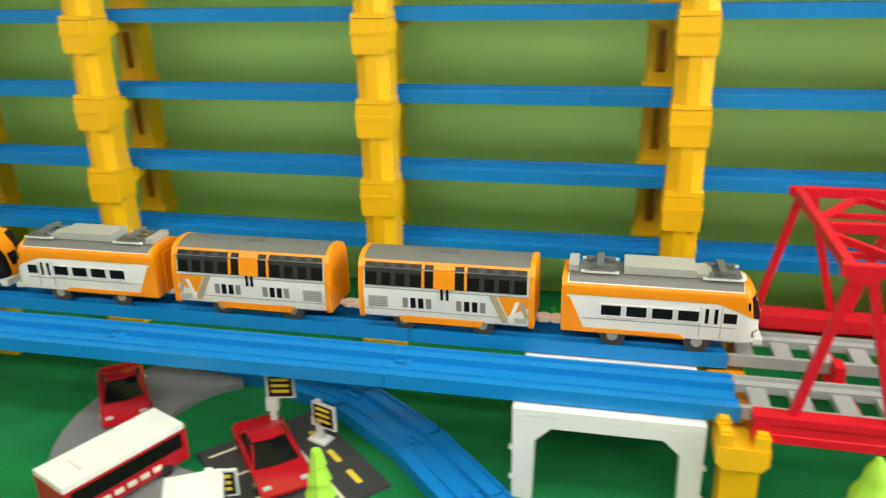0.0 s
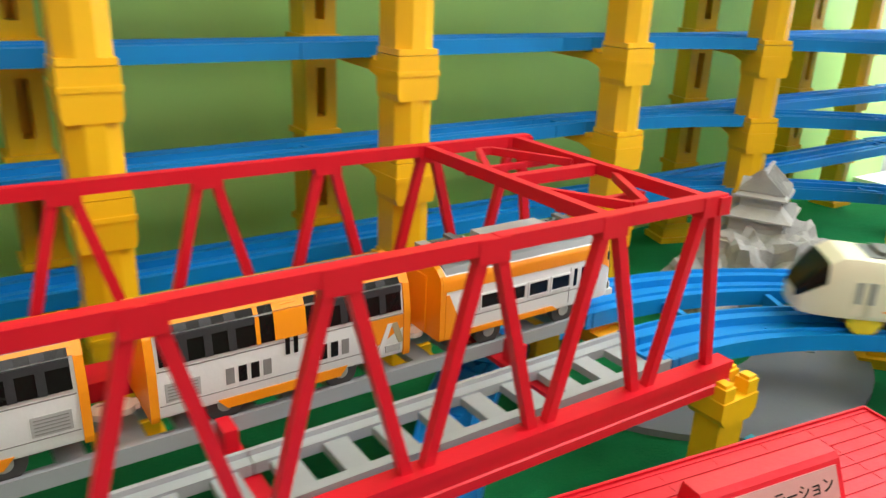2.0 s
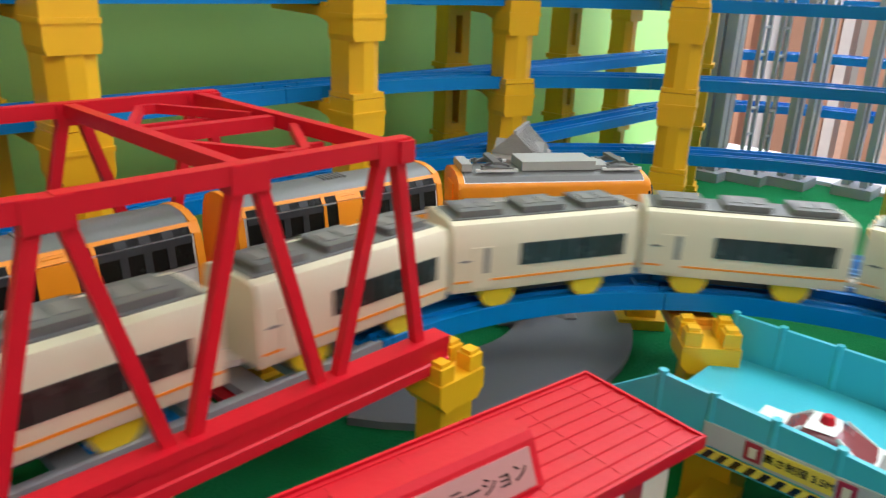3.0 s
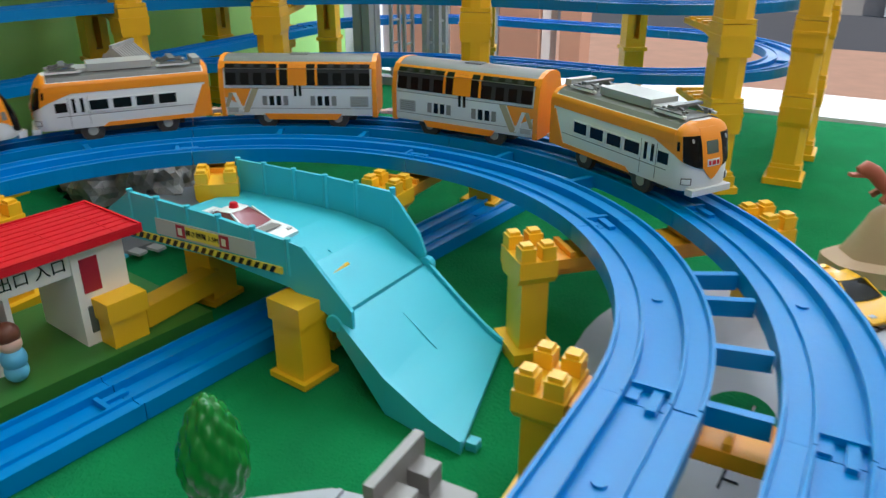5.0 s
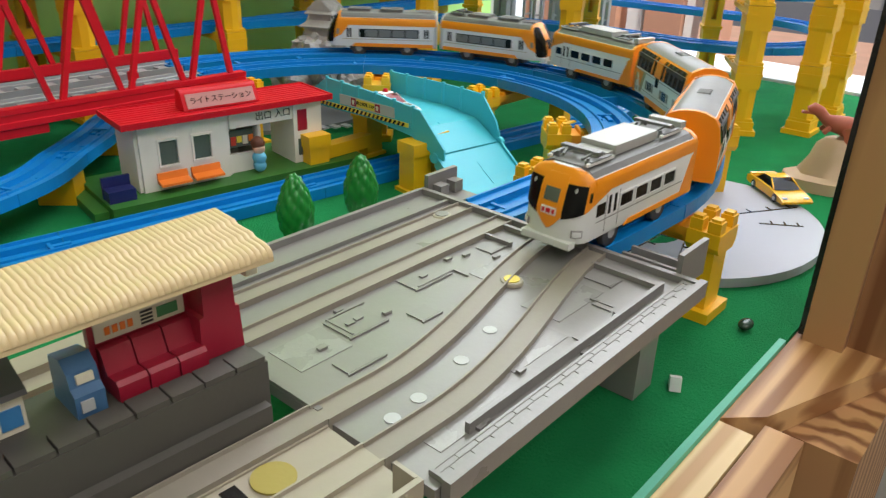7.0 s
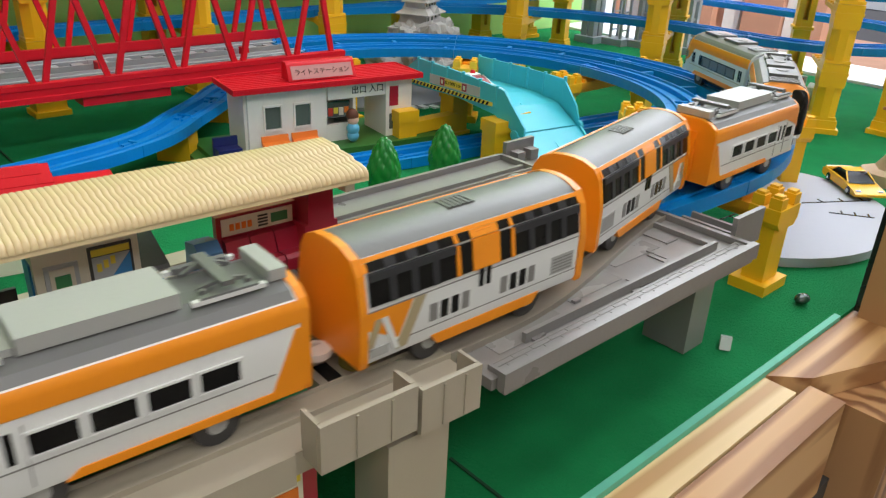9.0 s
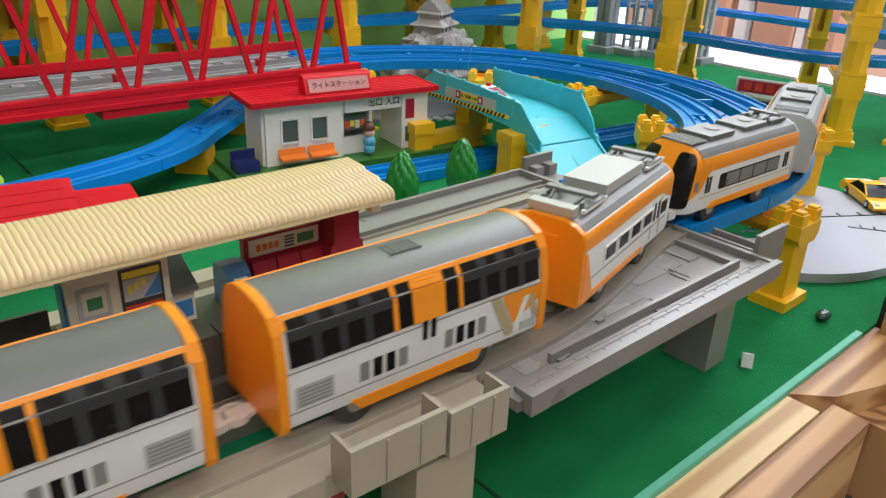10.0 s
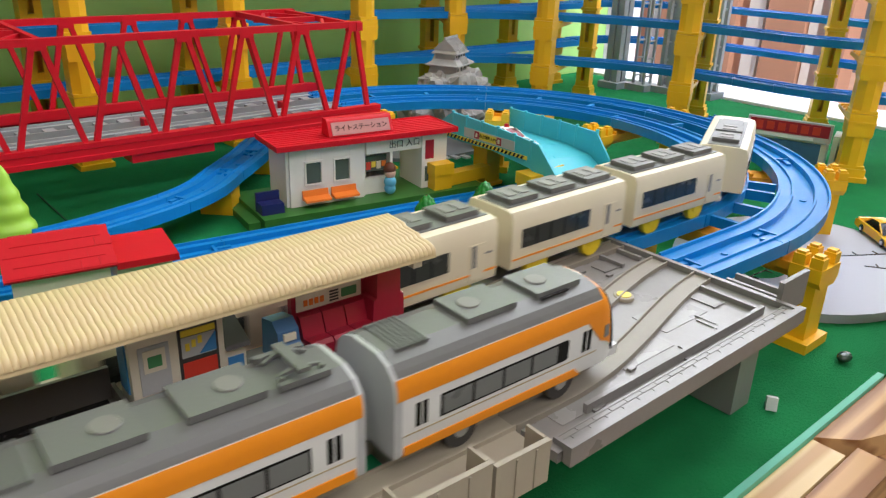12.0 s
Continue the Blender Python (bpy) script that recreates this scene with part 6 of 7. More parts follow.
part("shard", finish(prism(bmesh.new(), [(0.004, 0.0004), (0.010, 0.0004), (0.008, 0.004)], -0.005, 0.003, "y"), 0.0006), CLEARP, cl)
for x, y, r, h in ((1.140, 0.192, 0.008, 0.0062), (1.165, 0.148, 0.011, 0.0022), (1.185, 0.104, 0.010, 0.0040), (1.205, 0.035, 0.010, 0.0040)):
    py = thing("lattice_mast", "tall grey plastic lattice mast with rungs", "toy mast", pose(x, y, 0), "masts")
    for sx in (-1, 1):
        for sy in (-1, 1):
            part("upright", boxes((sx * r - h, sx * r + h, sy * r - h, sy * r + h, 0.0125, 0.60)), MASTG, py)
    for i in range(18):
        z = 0.025 + i * 0.032
        for q in (-r, r):
            part("rung", boxes((-r + h + 0.0001, r - h - 0.0001, q - 0.0012, q + 0.0012, z, z + 0.003)), MASTG, py)
    part("foot", boxes((-0.022, 0.022, -0.022, 0.022, 0.0003, 0.012), bevel=0.001), MASTG, py)


# ---- trains ----
RAILZ = TZ + 0.0074


def decor(ob, name, pts, y, material, th=0.0005, label=""):
    """The same flat panel, drawn in (x, z), on both sides of a car."""
    for s in (-1, 1):
        q = [(x, s * y, z) for x, z in (pts if s < 0 else pts[::-1])]
        a = sum((q[i][0] * q[(i + 1) % len(q)][2] - q[(i + 1) % len(q)][0] * q[i][2]) for i in range(len(q)))
        if (a > 0) != (s < 0):
            q = q[::-1]
        part(name, finish(plate(bmesh.new(), q, th)), material, ob, label)


def rect(x0, x1, z0, z1):
    return [(x0, z0), (x1, z0), (x1, z1), (x0, z1)]


def wheels(ob, xs, material=None, r=0.0086, gauge=0.0142):
    for x in xs:
        for s in (-1, 1):
            bm = bmesh.new()
            m = Matrix.Translation((x, s * gauge, r)) @ Matrix.Rotation(radians(90), 4, "X")
            cylinder(bm, r, r, -0.0022, 0.0022, 20, m)
            w = part("wheel", finish(bm, 0.0004), material or TYRE, ob, smooth=40)
            bm = bmesh.new()
            m = Matrix.Translation((x, s * (gauge + 0.0023), r)) @ Matrix.Rotation(radians(90), 4, "X")
            cylinder(bm, r * 0.42, r * 0.42, -0.0004, 0.0004, 14, m)
            part("hub", finish(bm), ROOFL if material is None else material, w)
    bm = bmesh.new()
    box(bm, min(xs) - 0.012, max(xs) + 0.012, -0.0105, 0.0105, 0.006, 0.0119)
    part("underframe", finish(bm, 0.0008), DARK, ob)


def coupling(ob, x, d):
    """A hook bar and ring at the end of a car; d is +1 at the front."""
    bm = bmesh.new()
    box(bm, min(x, x + d * 0.010), max(x, x + d * 0.010), -0.0030, 0.0030, 0.0095, 0.0125)
    bmesh.ops.create_circle(bm, cap_ends=False, segments=4, radius=0.0001, matrix=Matrix.Translation((x + d * 0.002, 0, 0.011)))
    part("coupling_bar", finish(bm, 0.0006), PINKW, ob)
    bm = bmesh.new()
    n = 14
    rings = []
    for i in range(n + 1):
        a = radians(40 + 280 * i / n) + (math.pi if d < 0 else 0) + math.pi
        c = Vector((x + d * 0.0140, 0, 0.011))
        dr = Vector((math.cos(a), math.sin(a), 0))
        rings.append([c + dr * (0.0046 + 0.0013 * math.cos(t)) + Vector((0, 0, 0.0022 * math.sin(t))) for t in [radians(45 + 90 * k) for k in range(4)]])
    loft(bm, rings)
    part("coupling_ring", finish(bm), PINKW, ob, smooth=50)


def pantograph(ob, x, z, w=0.024):
    bm = bmesh.new()
    for s in (-1, 1):
        box(bm, x - 0.0095, x + 0.0095, s * w / 2 - 0.0011, s * w / 2 + 0.0011, z, z + 0.0024)
        for t in (-1, 1):
            cylinder(bm, 0.0013, 0.0010, z, z + 0.0034, 8, Matrix.Translation((x + t * 0.0075, s * w / 2.6, 0)))
        bar(bm, (x - 0.008, s * w / 4, z + 0.002), (x, s * w / 3, z + 0.0048), 0.0013, 0.0013)
        bar(bm, (x + 0.008, s * w / 4, z + 0.002), (x, s * w / 3, z + 0.0048), 0.0013, 0.0013)
    box(bm, x - 0.0022, x + 0.0022, -w / 2, w / 2, z + 0.0040, z + 0.0058)
    part("pantograph", finish(bm), ROOFG, ob)


def section_a(w, zb, zs, zt, x):
    """Cross-section with upright sides and a softly rounded roof."""
    h = w / 2
    half = [(h * 0.98, zb), (h, zb + 0.002), (h, zs), (h * 0.93, zs + (zt - zs) * 0.42), (h * 0.74, zs + (zt - zs) * 0.78), (h * 0.40, zt)]
    return [(x, y, z) for y, z in half] + [(x, -y, z) for y, z in half[::-1]]


def nose_surface(xs, half, depth, p=0.76):
    """A rounded nose: plan curves that shrink with height; half and depth are (z, size) rows."""
    def size(rows, z):
        for (z0, a), (z1, b) in zip(rows, rows[1:]):
            if z <= z1:
                return a + (b - a) * max(0.0, (z - z0) / (z1 - z0))
        return rows[-1][1]

    def at(deg, z, lift=0.0):
        c, q = math.cos(radians(deg)), math.sin(radians(deg))
        return (xs + (size(depth, z) + lift) * abs(c) ** p, math.copysign((size(half, z) + lift) * abs(q) ** p, q), z)
    return at


def nose_solid(at, zb, zt):
    rings = []
    for i in range(15):
        z = zb + (zt - zb) * i / 14
        rings.append([at(-90 + 180 * k / 28, z) for k in range(29)])
    return finish(loft(bmesh.new(), rings))


def skin(at, a0, a1, lo, hi, lift, n=18, m=9):
    """A thin curved panel that lies on a nose, between two angles and two height lines."""
    bm = bmesh.new()
    grid = []
    for d in (0.0, -0.0010):
        rows = []
        for i in range(n + 1):
            a = a0 + (a1 - a0) * i / n
            z0, z1 = lo(a), hi(a)
            rows.append([bm.verts.new(at(a, z0 + (z1 - z0) * j / m, lift + d)) for j in range(m + 1)])
        grid.append(rows)
    o, q = grid
    for i in range(n):
        for j in range(m):
            bm.faces.new((o[i][j], o[i + 1][j], o[i + 1][j + 1], o[i][j + 1]))
            bm.faces.new((q[i][j], q[i][j + 1], q[i + 1][j + 1], q[i + 1][j]))
        bm.faces.new((o[i][0], q[i][0], q[i + 1][0], o[i + 1][0]))
        bm.faces.new((o[i][m], o[i + 1][m], q[i + 1][m], q[i][m]))
    for j in range(m):
        bm.faces.new((o[0][j], o[0][j + 1], q[0][j + 1], q[0][j]))
        bm.faces.new((o[n][j], q[n][j], q[n][j + 1], o[n][j + 1]))
    return finish(bm)


def edge_band(pts, side, x0, x1):
    """A rounded band along the edge of a roof, from outline points (y, z)."""
    ring = [(side * (y + 0.0005), z) for y, z in pts] + [(side * (y - 0.0012), z - 0.0008) for y, z in pts[::-1]]
    return loft(bmesh.new(), [[(x, y, z) for y, z in ring] for x in (x0, x1)])


def flat(z):
    return lambda a: z


def oval(a_mid, a_half, z_mid, z_half, sign, k=3.0):
    return lambda a: z_mid + sign * (z_half * max(0.0, 1 - abs((a - a_mid) / a_half) ** k) ** (1 / k) + 0.00005)


def car_a(label):
    """Express end car: white sides, orange roof edge, panelled nose, two pantographs. Front at +x."""
    ob = thing("train_car", label, "toy train car", group="orange and white train")
    L, w = 0.122, 0.0385
    f = L / 2
    bm = bmesh.new()
    xs = f - 0.0125
    loft(bm, [section_a(w, 0.0125, 0.0455, 0.0535, x) for x in (-f, xs)])
    part("body", finish(bm), CARW, ob, smooth=35)
    h = w / 2
    # orange roof edge and rear end
    for s in (-1, 1):
        bm = edge_band([(h, 0.0405), (h, 0.0455), (h * 0.982, 0.0475), (h * 0.93, 0.0490)], s, -f, xs)
        part("roof_edge", finish(bm), ORANGE, ob, "orange band along the roof edge", smooth=50)
    bm = bmesh.new()
    loft(bm, [section_a(w * 1.015, 0.0118, 0.0457, 0.0542, -f - 0.0012), section_a(w * 1.015, 0.0118, 0.0457, 0.0542, -f + 0.0022)])
    box(bm, -f - 0.0022, -f - 0.0011, -0.007, 0.007, 0.0125, 0.046)
    part("rear_end", finish(bm, 0.0003), ORANGE, ob, "orange rear end wall")
    decor(ob, "rear_wedge", [(-f + 0.002, 0.0122), (-f + 0.0145, 0.0122), (-f + 0.004, 0.0385), (-f + 0.002, 0.0385)], h, ORANGE)
    decor(ob, "sill_stripe", [(-f + 0.0142, 0.0122), (f - 0.045, 0.0122), (f - 0.049, 0.0155), (-f + 0.0130, 0.0155)], h, ORANGE)
    decor(ob, "waist_line", rect(-f + 0.012, f - 0.016, 0.0226, 0.0231), h, LINEG, 0.0002)
    for i in range(4):
        x = -f + 0.024 + i * 0.0158
        for r in (rect(x - 0.0010, x + 0.0134, 0.0251, 0.0260), rect(x - 0.0010, x + 0.0134, 0.0340, 0.0349), rect(x - 0.0010, x - 0.0002, 0.0261, 0.0339), rect(x + 0.0126, x + 0.0134, 0.0261, 0.0339)):
            decor(ob, "window_rim", r, h, CARW, 0.0008)
        decor(ob, "window", [(x, 0.0262), (x + 0.0118, 0.0262), (x + 0.0124, 0.0268), (x + 0.0124, 0.0332), (x + 0.0118, 0.0338), (x, 0.0338)], h, WINB, 0.0003)
    for x in (f - 0.0345, f - 0.0290):
        decor(ob, "door_window", rect(x, x + 0.0022, 0.0252, 0.0362), h, WINB, 0.0003)
    decor(ob, "cab_window", rect(f - 0.0235, f - 0.0155, 0.0262, 0.0335), h, WINB, 0.0003)
    for x in (f - 0.0375, f - 0.0248):
        decor(ob, "door_line", rect(x, x + 0.0004, 0.0150, 0.0375), h, LINEG, 0.0002)
    # nose: black windscreens, orange middle, number box, lamps
    at = nose_surface(xs, [(0.0125, h * 0.98), (0.0145, h), (0.0455, h), (0.0489, h * 0.93), (0.0517, h * 0.74), (0.0535, h * 0.40)],
                      [(0.0125, 0.0118), (0.0160, 0.0125), (0.0300, 0.0122), (0.0420, 0.0092), (0.0480, 0.0066), (0.0535, 0.0025)])
    part("nose", nose_solid(at, 0.0125, 0.0535), CARW, ob, "white nose", smooth=40)
    part("brow", skin(at, -90, 90, flat(0.0458), flat(0.0534), 0.0004, 26, 7), ORANGE, ob, "orange brow over the windscreens", smooth=40)
    decor(ob, "cheek", [(xs, 0.0345), (xs, 0.0404), (xs - 0.0150, 0.0404)], h, ORANGE)
    for s in (-1, 1):
        part("cheek", skin(at, s * 64, s * 90, lambda a: 0.0305 + (abs(a) - 64) / 26 * 0.0040, flat(0.0462), 0.0004, 6, 6), ORANGE, ob, smooth=40)
        part("cab_slot", skin(at, s * 72, s * 80, flat(0.0370), flat(0.0425), 0.0007, 3, 3), WINB, ob)
        scr = part("windscreen", skin(at, s * 17, s * 63, lambda a: 0.0262 + (abs(a) - 17) / 46 * 0.0045, flat(0.0460), 0.0005, 14, 8), WINB, ob, "black windscreen", smooth=40)
        part("marker_lamp", skin(at, s * 32, s * 38, oval(s * 35, 3, 0.0432, 0.0012, -1, 2), oval(s * 35, 3, 0.0432, 0.0012, 1, 2), 0.0008, 8, 3), ROOFL, scr)
        lamp = part("headlamp", skin(at, s * 38, s * 64, flat(0.0165), flat(0.0208), 0.0007, 6, 3), LINEG, ob)
        part("lens", skin(at, s * 41, s * 61, flat(0.0172), flat(0.0201), 0.0011, 5, 2), CARW, lamp)
    part("nose_door", skin(at, -17, 17, lambda a: 0.0190 + abs(a) / 17 * 0.0085, flat(0.0500), 0.0007, 12, 9), ORANGE, ob, "orange centre of the nose", smooth=40)
    part("nose_window", skin(at, -8, 8, flat(0.0350), flat(0.0425), 0.0010, 5, 4), WING, ob)
    num = part("destination_plate", skin(at, -8.5, 8.5, flat(0.0275), flat(0.0318), 0.0010, 5, 3), CARW, ob)
    for b in (-5, 0, 5):
        part("writing_bar", skin(at, b - 1.6, b + 1.6, flat(0.0284), flat(0.0309), 0.0013, 2, 2), RED, num)
    part("bumper", boxes((f - 0.004, f + 0.0016, -0.0155, 0.0155, 0.0100, 0.0140), bevel=0.001), CARW, ob)
    # roof
    part("roof_deck", finish(loft(bmesh.new(), [[(x, y, z) for y, z in ((0.0180, 0.0486), (0.0150, 0.0520), (0.0090, 0.0545), (-0.0090, 0.0545), (-0.0150, 0.0520), (-0.0180, 0.0486))] for x in (-f + 0.003, f - 0.013)])), ROOFG, ob)
    part("cooler_box", boxes((-0.024, 0.020, -0.0112, 0.0112, 0.0546, 0.0602), bevel=0.0026), ROOFL, ob)
    part("cooler_lid", boxes((0.0205, 0.0300, -0.0100, 0.0100, 0.0546, 0.0572), bevel=0.0008), ROOFL, ob)
    for x in (-0.039, 0.036):
        pantograph(ob, x, 0.0546)
        for s in (-1, 1):
            part("walkway", boxes((x - 0.012, x + 0.012, s * 0.0122 - 0.0010, s * 0.0122 + 0.0010, 0.0546, 0.0562)), CARW, ob)
    part("end_box", boxes((-f + 0.002, -f + 0.008, -0.011, 0.011, 0.0546, 0.0590), bevel=0.0012), ROOFL, ob)
    wheels(ob, (-0.030, 0.024))
    coupling(ob, -f, -1)
    return ob


def section_b(w, x, grow=0.0):
    h = w / 2 + grow
    half = [(h * 0.97, 0.0120 - grow), (h, 0.0140), (h, 0.0350), (h * 0.97, 0.0400), (h * 0.88, 0.0505), (h * 0.72, 0.0552 + grow), (h * 0.40, 0.0582 + grow), (h * 0.12, 0.0590 + grow)]
    return [(x, y, z) for y, z in half] + [(x, -y, z) for y, z in half[::-1]]


def car_b(label):
    """Double-deck middle car. The V badge is at +x."""
    ob = thing("train_car", label, "toy train car", group="orange and white train")
    L, w = 0.120, 0.0390
    f, h = L / 2, w / 2
    part("body", finish(loft(bmesh.new(), [section_b(w, -f + 0.002), section_b(w, f - 0.002)])), CARW, ob, smooth=30)
    arch = [(h * 0.735, 0.0549), (h * 0.56, 0.0575), (h * 0.36, 0.0590), (h * 0.12, 0.0598)]
    arch = arch + [(-y, z) for y, z in arch[::-1]]
    bm = loft(bmesh.new(), [[(x, y, z) for y, z in arch] for x in (-f + 0.003, f - 0.003)])
    part("roof", finish(bm), ROOFG, ob, "plain grey arched roof", smooth=50)
    for i in range(6):
        part("roof_vent", boxes((-0.006 + i * 0.0024, -0.0048 + i * 0.0024, -0.0045, 0.0045, 0.0588, 0.0604)), ROOFG, ob)
    for s, n in ((-1, "front_end"), (1, "rear_end")):
        bm = loft(bmesh.new(), [section_b(w, s * f, 0.0010), section_b(w, s * (f - 0.0035), 0.0010)])
        part("end_wall", finish(bm, 0.0004), ORANGE, ob, "orange end wall")
        coupling(ob, s * f, s)
    # window band: slanted black panes between orange posts
    y0, z0, y1, z1 = h * 0.978, 0.0372, h * 0.885, 0.0500
    yr, zr = h * 0.75, 0.0545

    def band(name, xa, xb, material, th, ka=0.0, kb=1.0):
        for s in (-1, 1):
            ya, za = y0 + (y1 - y0) * ka, z0 + (z1 - z0) * ka
            yb, zb = y0 + (y1 - y0) * kb, z0 + (z1 - z0) * kb
            q = [(xa, s * ya, za), (xb, s * ya, za), (xb, s * yb, zb), (xa, s * yb, zb)]
            part(name, finish(plate(bmesh.new(), q if s < 0 else q[::-1], th, 0.0006)), material, ob)
    for lo, hi in ((-f + 0.005, -0.0155), (0.0155, f - 0.005)):
        band("window_strip", lo, hi, WINB, 0.0006)
        for i in range(1, 4):
            x = lo + (hi - lo) * i / 4
            band("window_post", x - 0.0016, x + 0.0016, CHAR, 0.0010)
        band("window_head", lo, hi, CHAR, 0.0012, 0.78, 1.03)
    for lo, hi in ((-0.0135, -0.0072), (0.0072, 0.0135)):
        band("window_strip", lo, hi, WINB, 0.0006)
    for x in (-0.0145, 0.0145):
        band("door_post", x - 0.0009, x + 0.0009, ORANGE, 0.0012)
    band("door_panel", -0.0072, 0.0072, ORANGE, 0.0011, 0.0, 1.05)
    ya, za, yb, zb = h * 0.875, 0.0506, h * 0.775, 0.0536
    for s in (-1, 1):
        for lo, hi, k in ((-f + 0.005, -0.0155, 4), (0.0155, f - 0.005, 4), (-0.0135, -0.0072, 1), (0.0072, 0.0135, 1)):
            q = [(lo, s * ya, za), (hi, s * ya, za), (hi, s * yb, zb), (lo, s * yb, zb)]
            part("upper_window", finish(plate(bmesh.new(), q if s < 0 else q[::-1], 0.0006, 0.0004)), WINB, ob)
            for i in range(1, k):
                x = lo + (hi - lo) * i / k
                q = [(x - 0.0024, s * ya, za), (x + 0.0024, s * ya, za), (x + 0.0024, s * yb, zb), (x - 0.0024, s * yb, zb)]
                part("upper_post", finish(plate(bmesh.new(), q if s < 0 else q[::-1], 0.0009, 0.0004)), CHAR, ob)
        for lo, hi in ((-f + 0.003, -f + 0.005), (-0.0155, -0.0135), (-0.0072, 0.0072), (0.0135, 0.0155), (f - 0.005, f - 0.003)):
            q = [(lo, s * ya, za), (hi, s * ya, za), (hi, s * yb, zb), (lo, s * yb, zb)]
            part("upper_panel", finish(plate(bmesh.new(), q if s < 0 else q[::-1], 0.0009, 0.0004)), ORANGE, ob)
        q = [(-f + 0.003, s * yb, zb + 0.0001), (f - 0.003, s * yb, zb + 0.0001), (f - 0.003, s * h * 0.72, 0.0553), (-f + 0.003, s * h * 0.72, 0.0553)]
        part("cant_rail", finish(plate(bmesh.new(), q if s < 0 else q[::-1], 0.0007, 0.0004)), ORANGE, ob, "thin orange line under the roof")
        part("door_grip", boxes((-0.0040, 0.0040, s * (h * 0.80) - 0.0014, s * (h * 0.80) + 0.0014, 0.0510, 0.0535), bevel=0.0006), ORANGE, ob)
    decor(ob, "rub_line", rect(-f + 0.004, f - 0.004, 0.0346, 0.0351), h, LINEG, 0.0002)
    for x in (-0.0026, 0.0012):
        decor(ob, "door_window", rect(x, x + 0.0018, 0.0285, 0.0385), h, WINB, 0.0008)
    for x0 in (-0.0290, 0.0080):
        for i in range(4):
            x = x0 + i * 0.0054
            decor(ob, "louvre" if i in (0, 3) else "small_window", rect(x, x + 0.0036, 0.0205, 0.0285), h, LINEG if i in (0, 3) else WINB, 0.0003)
    decor(ob, "vent_grille", rect(-f + 0.0065, -f + 0.0205, 0.0195, 0.0285), h, ROOFL, 0.0003)
    for i in range(5):
        decor(ob, "grille_slat", rect(-f + 0.0075, -f + 0.0195, 0.0204 + i * 0.0016, 0.0209 + i * 0.0016), h, LINEG, 0.0005)
    decor(ob, "lower_line", rect(-f + 0.004, f - 0.004, 0.0178, 0.0182), h, LINEG, 0.0002)
    # badge: orange triangle between beige strokes
    decor(ob, "badge_field", [(f - 0.0035, 0.0345), (f - 0.0240, 0.0345), (f - 0.0175, 0.0195), (f - 0.0035, 0.0275)], h, ORANGE, 0.0003)
    decor(ob, "badge_stroke", [(f - 0.0300, 0.0345), (f - 0.0250, 0.0345), (f - 0.0160, 0.0145), (f - 0.0210, 0.0145)], h, GOLD, 0.0005)
    decor(ob, "badge_stroke", [(f - 0.0178, 0.0150), (f - 0.0150, 0.0150), (f - 0.0095, 0.0310), (f - 0.0122, 0.0310)], h, CARW, 0.0006)
    decor(ob, "badge_stroke", [(f - 0.0105, 0.0310), (f - 0.0070, 0.0310), (f - 0.0030, 0.0190), (f - 0.0060, 0.0190)], h, GOLD, 0.0005)
    decor(ob, "corner_grille", rect(f - 0.0130, f - 0.0050, 0.0145, 0.0185), h, ROOFL, 0.0004)
    for s in (-1, 1):
        part("skirt", finish(prism(bmesh.new(), [(-0.0330, 0.0135), (0.0270, 0.0135), (0.0235, 0.0085), (-0.0290, 0.0085)], s * 0.0168, s * 0.0198, "y"), 0.0006), ORANGE, ob, "orange lower skirt")
    wheels(ob, (-0.030, 0.026))
    return ob


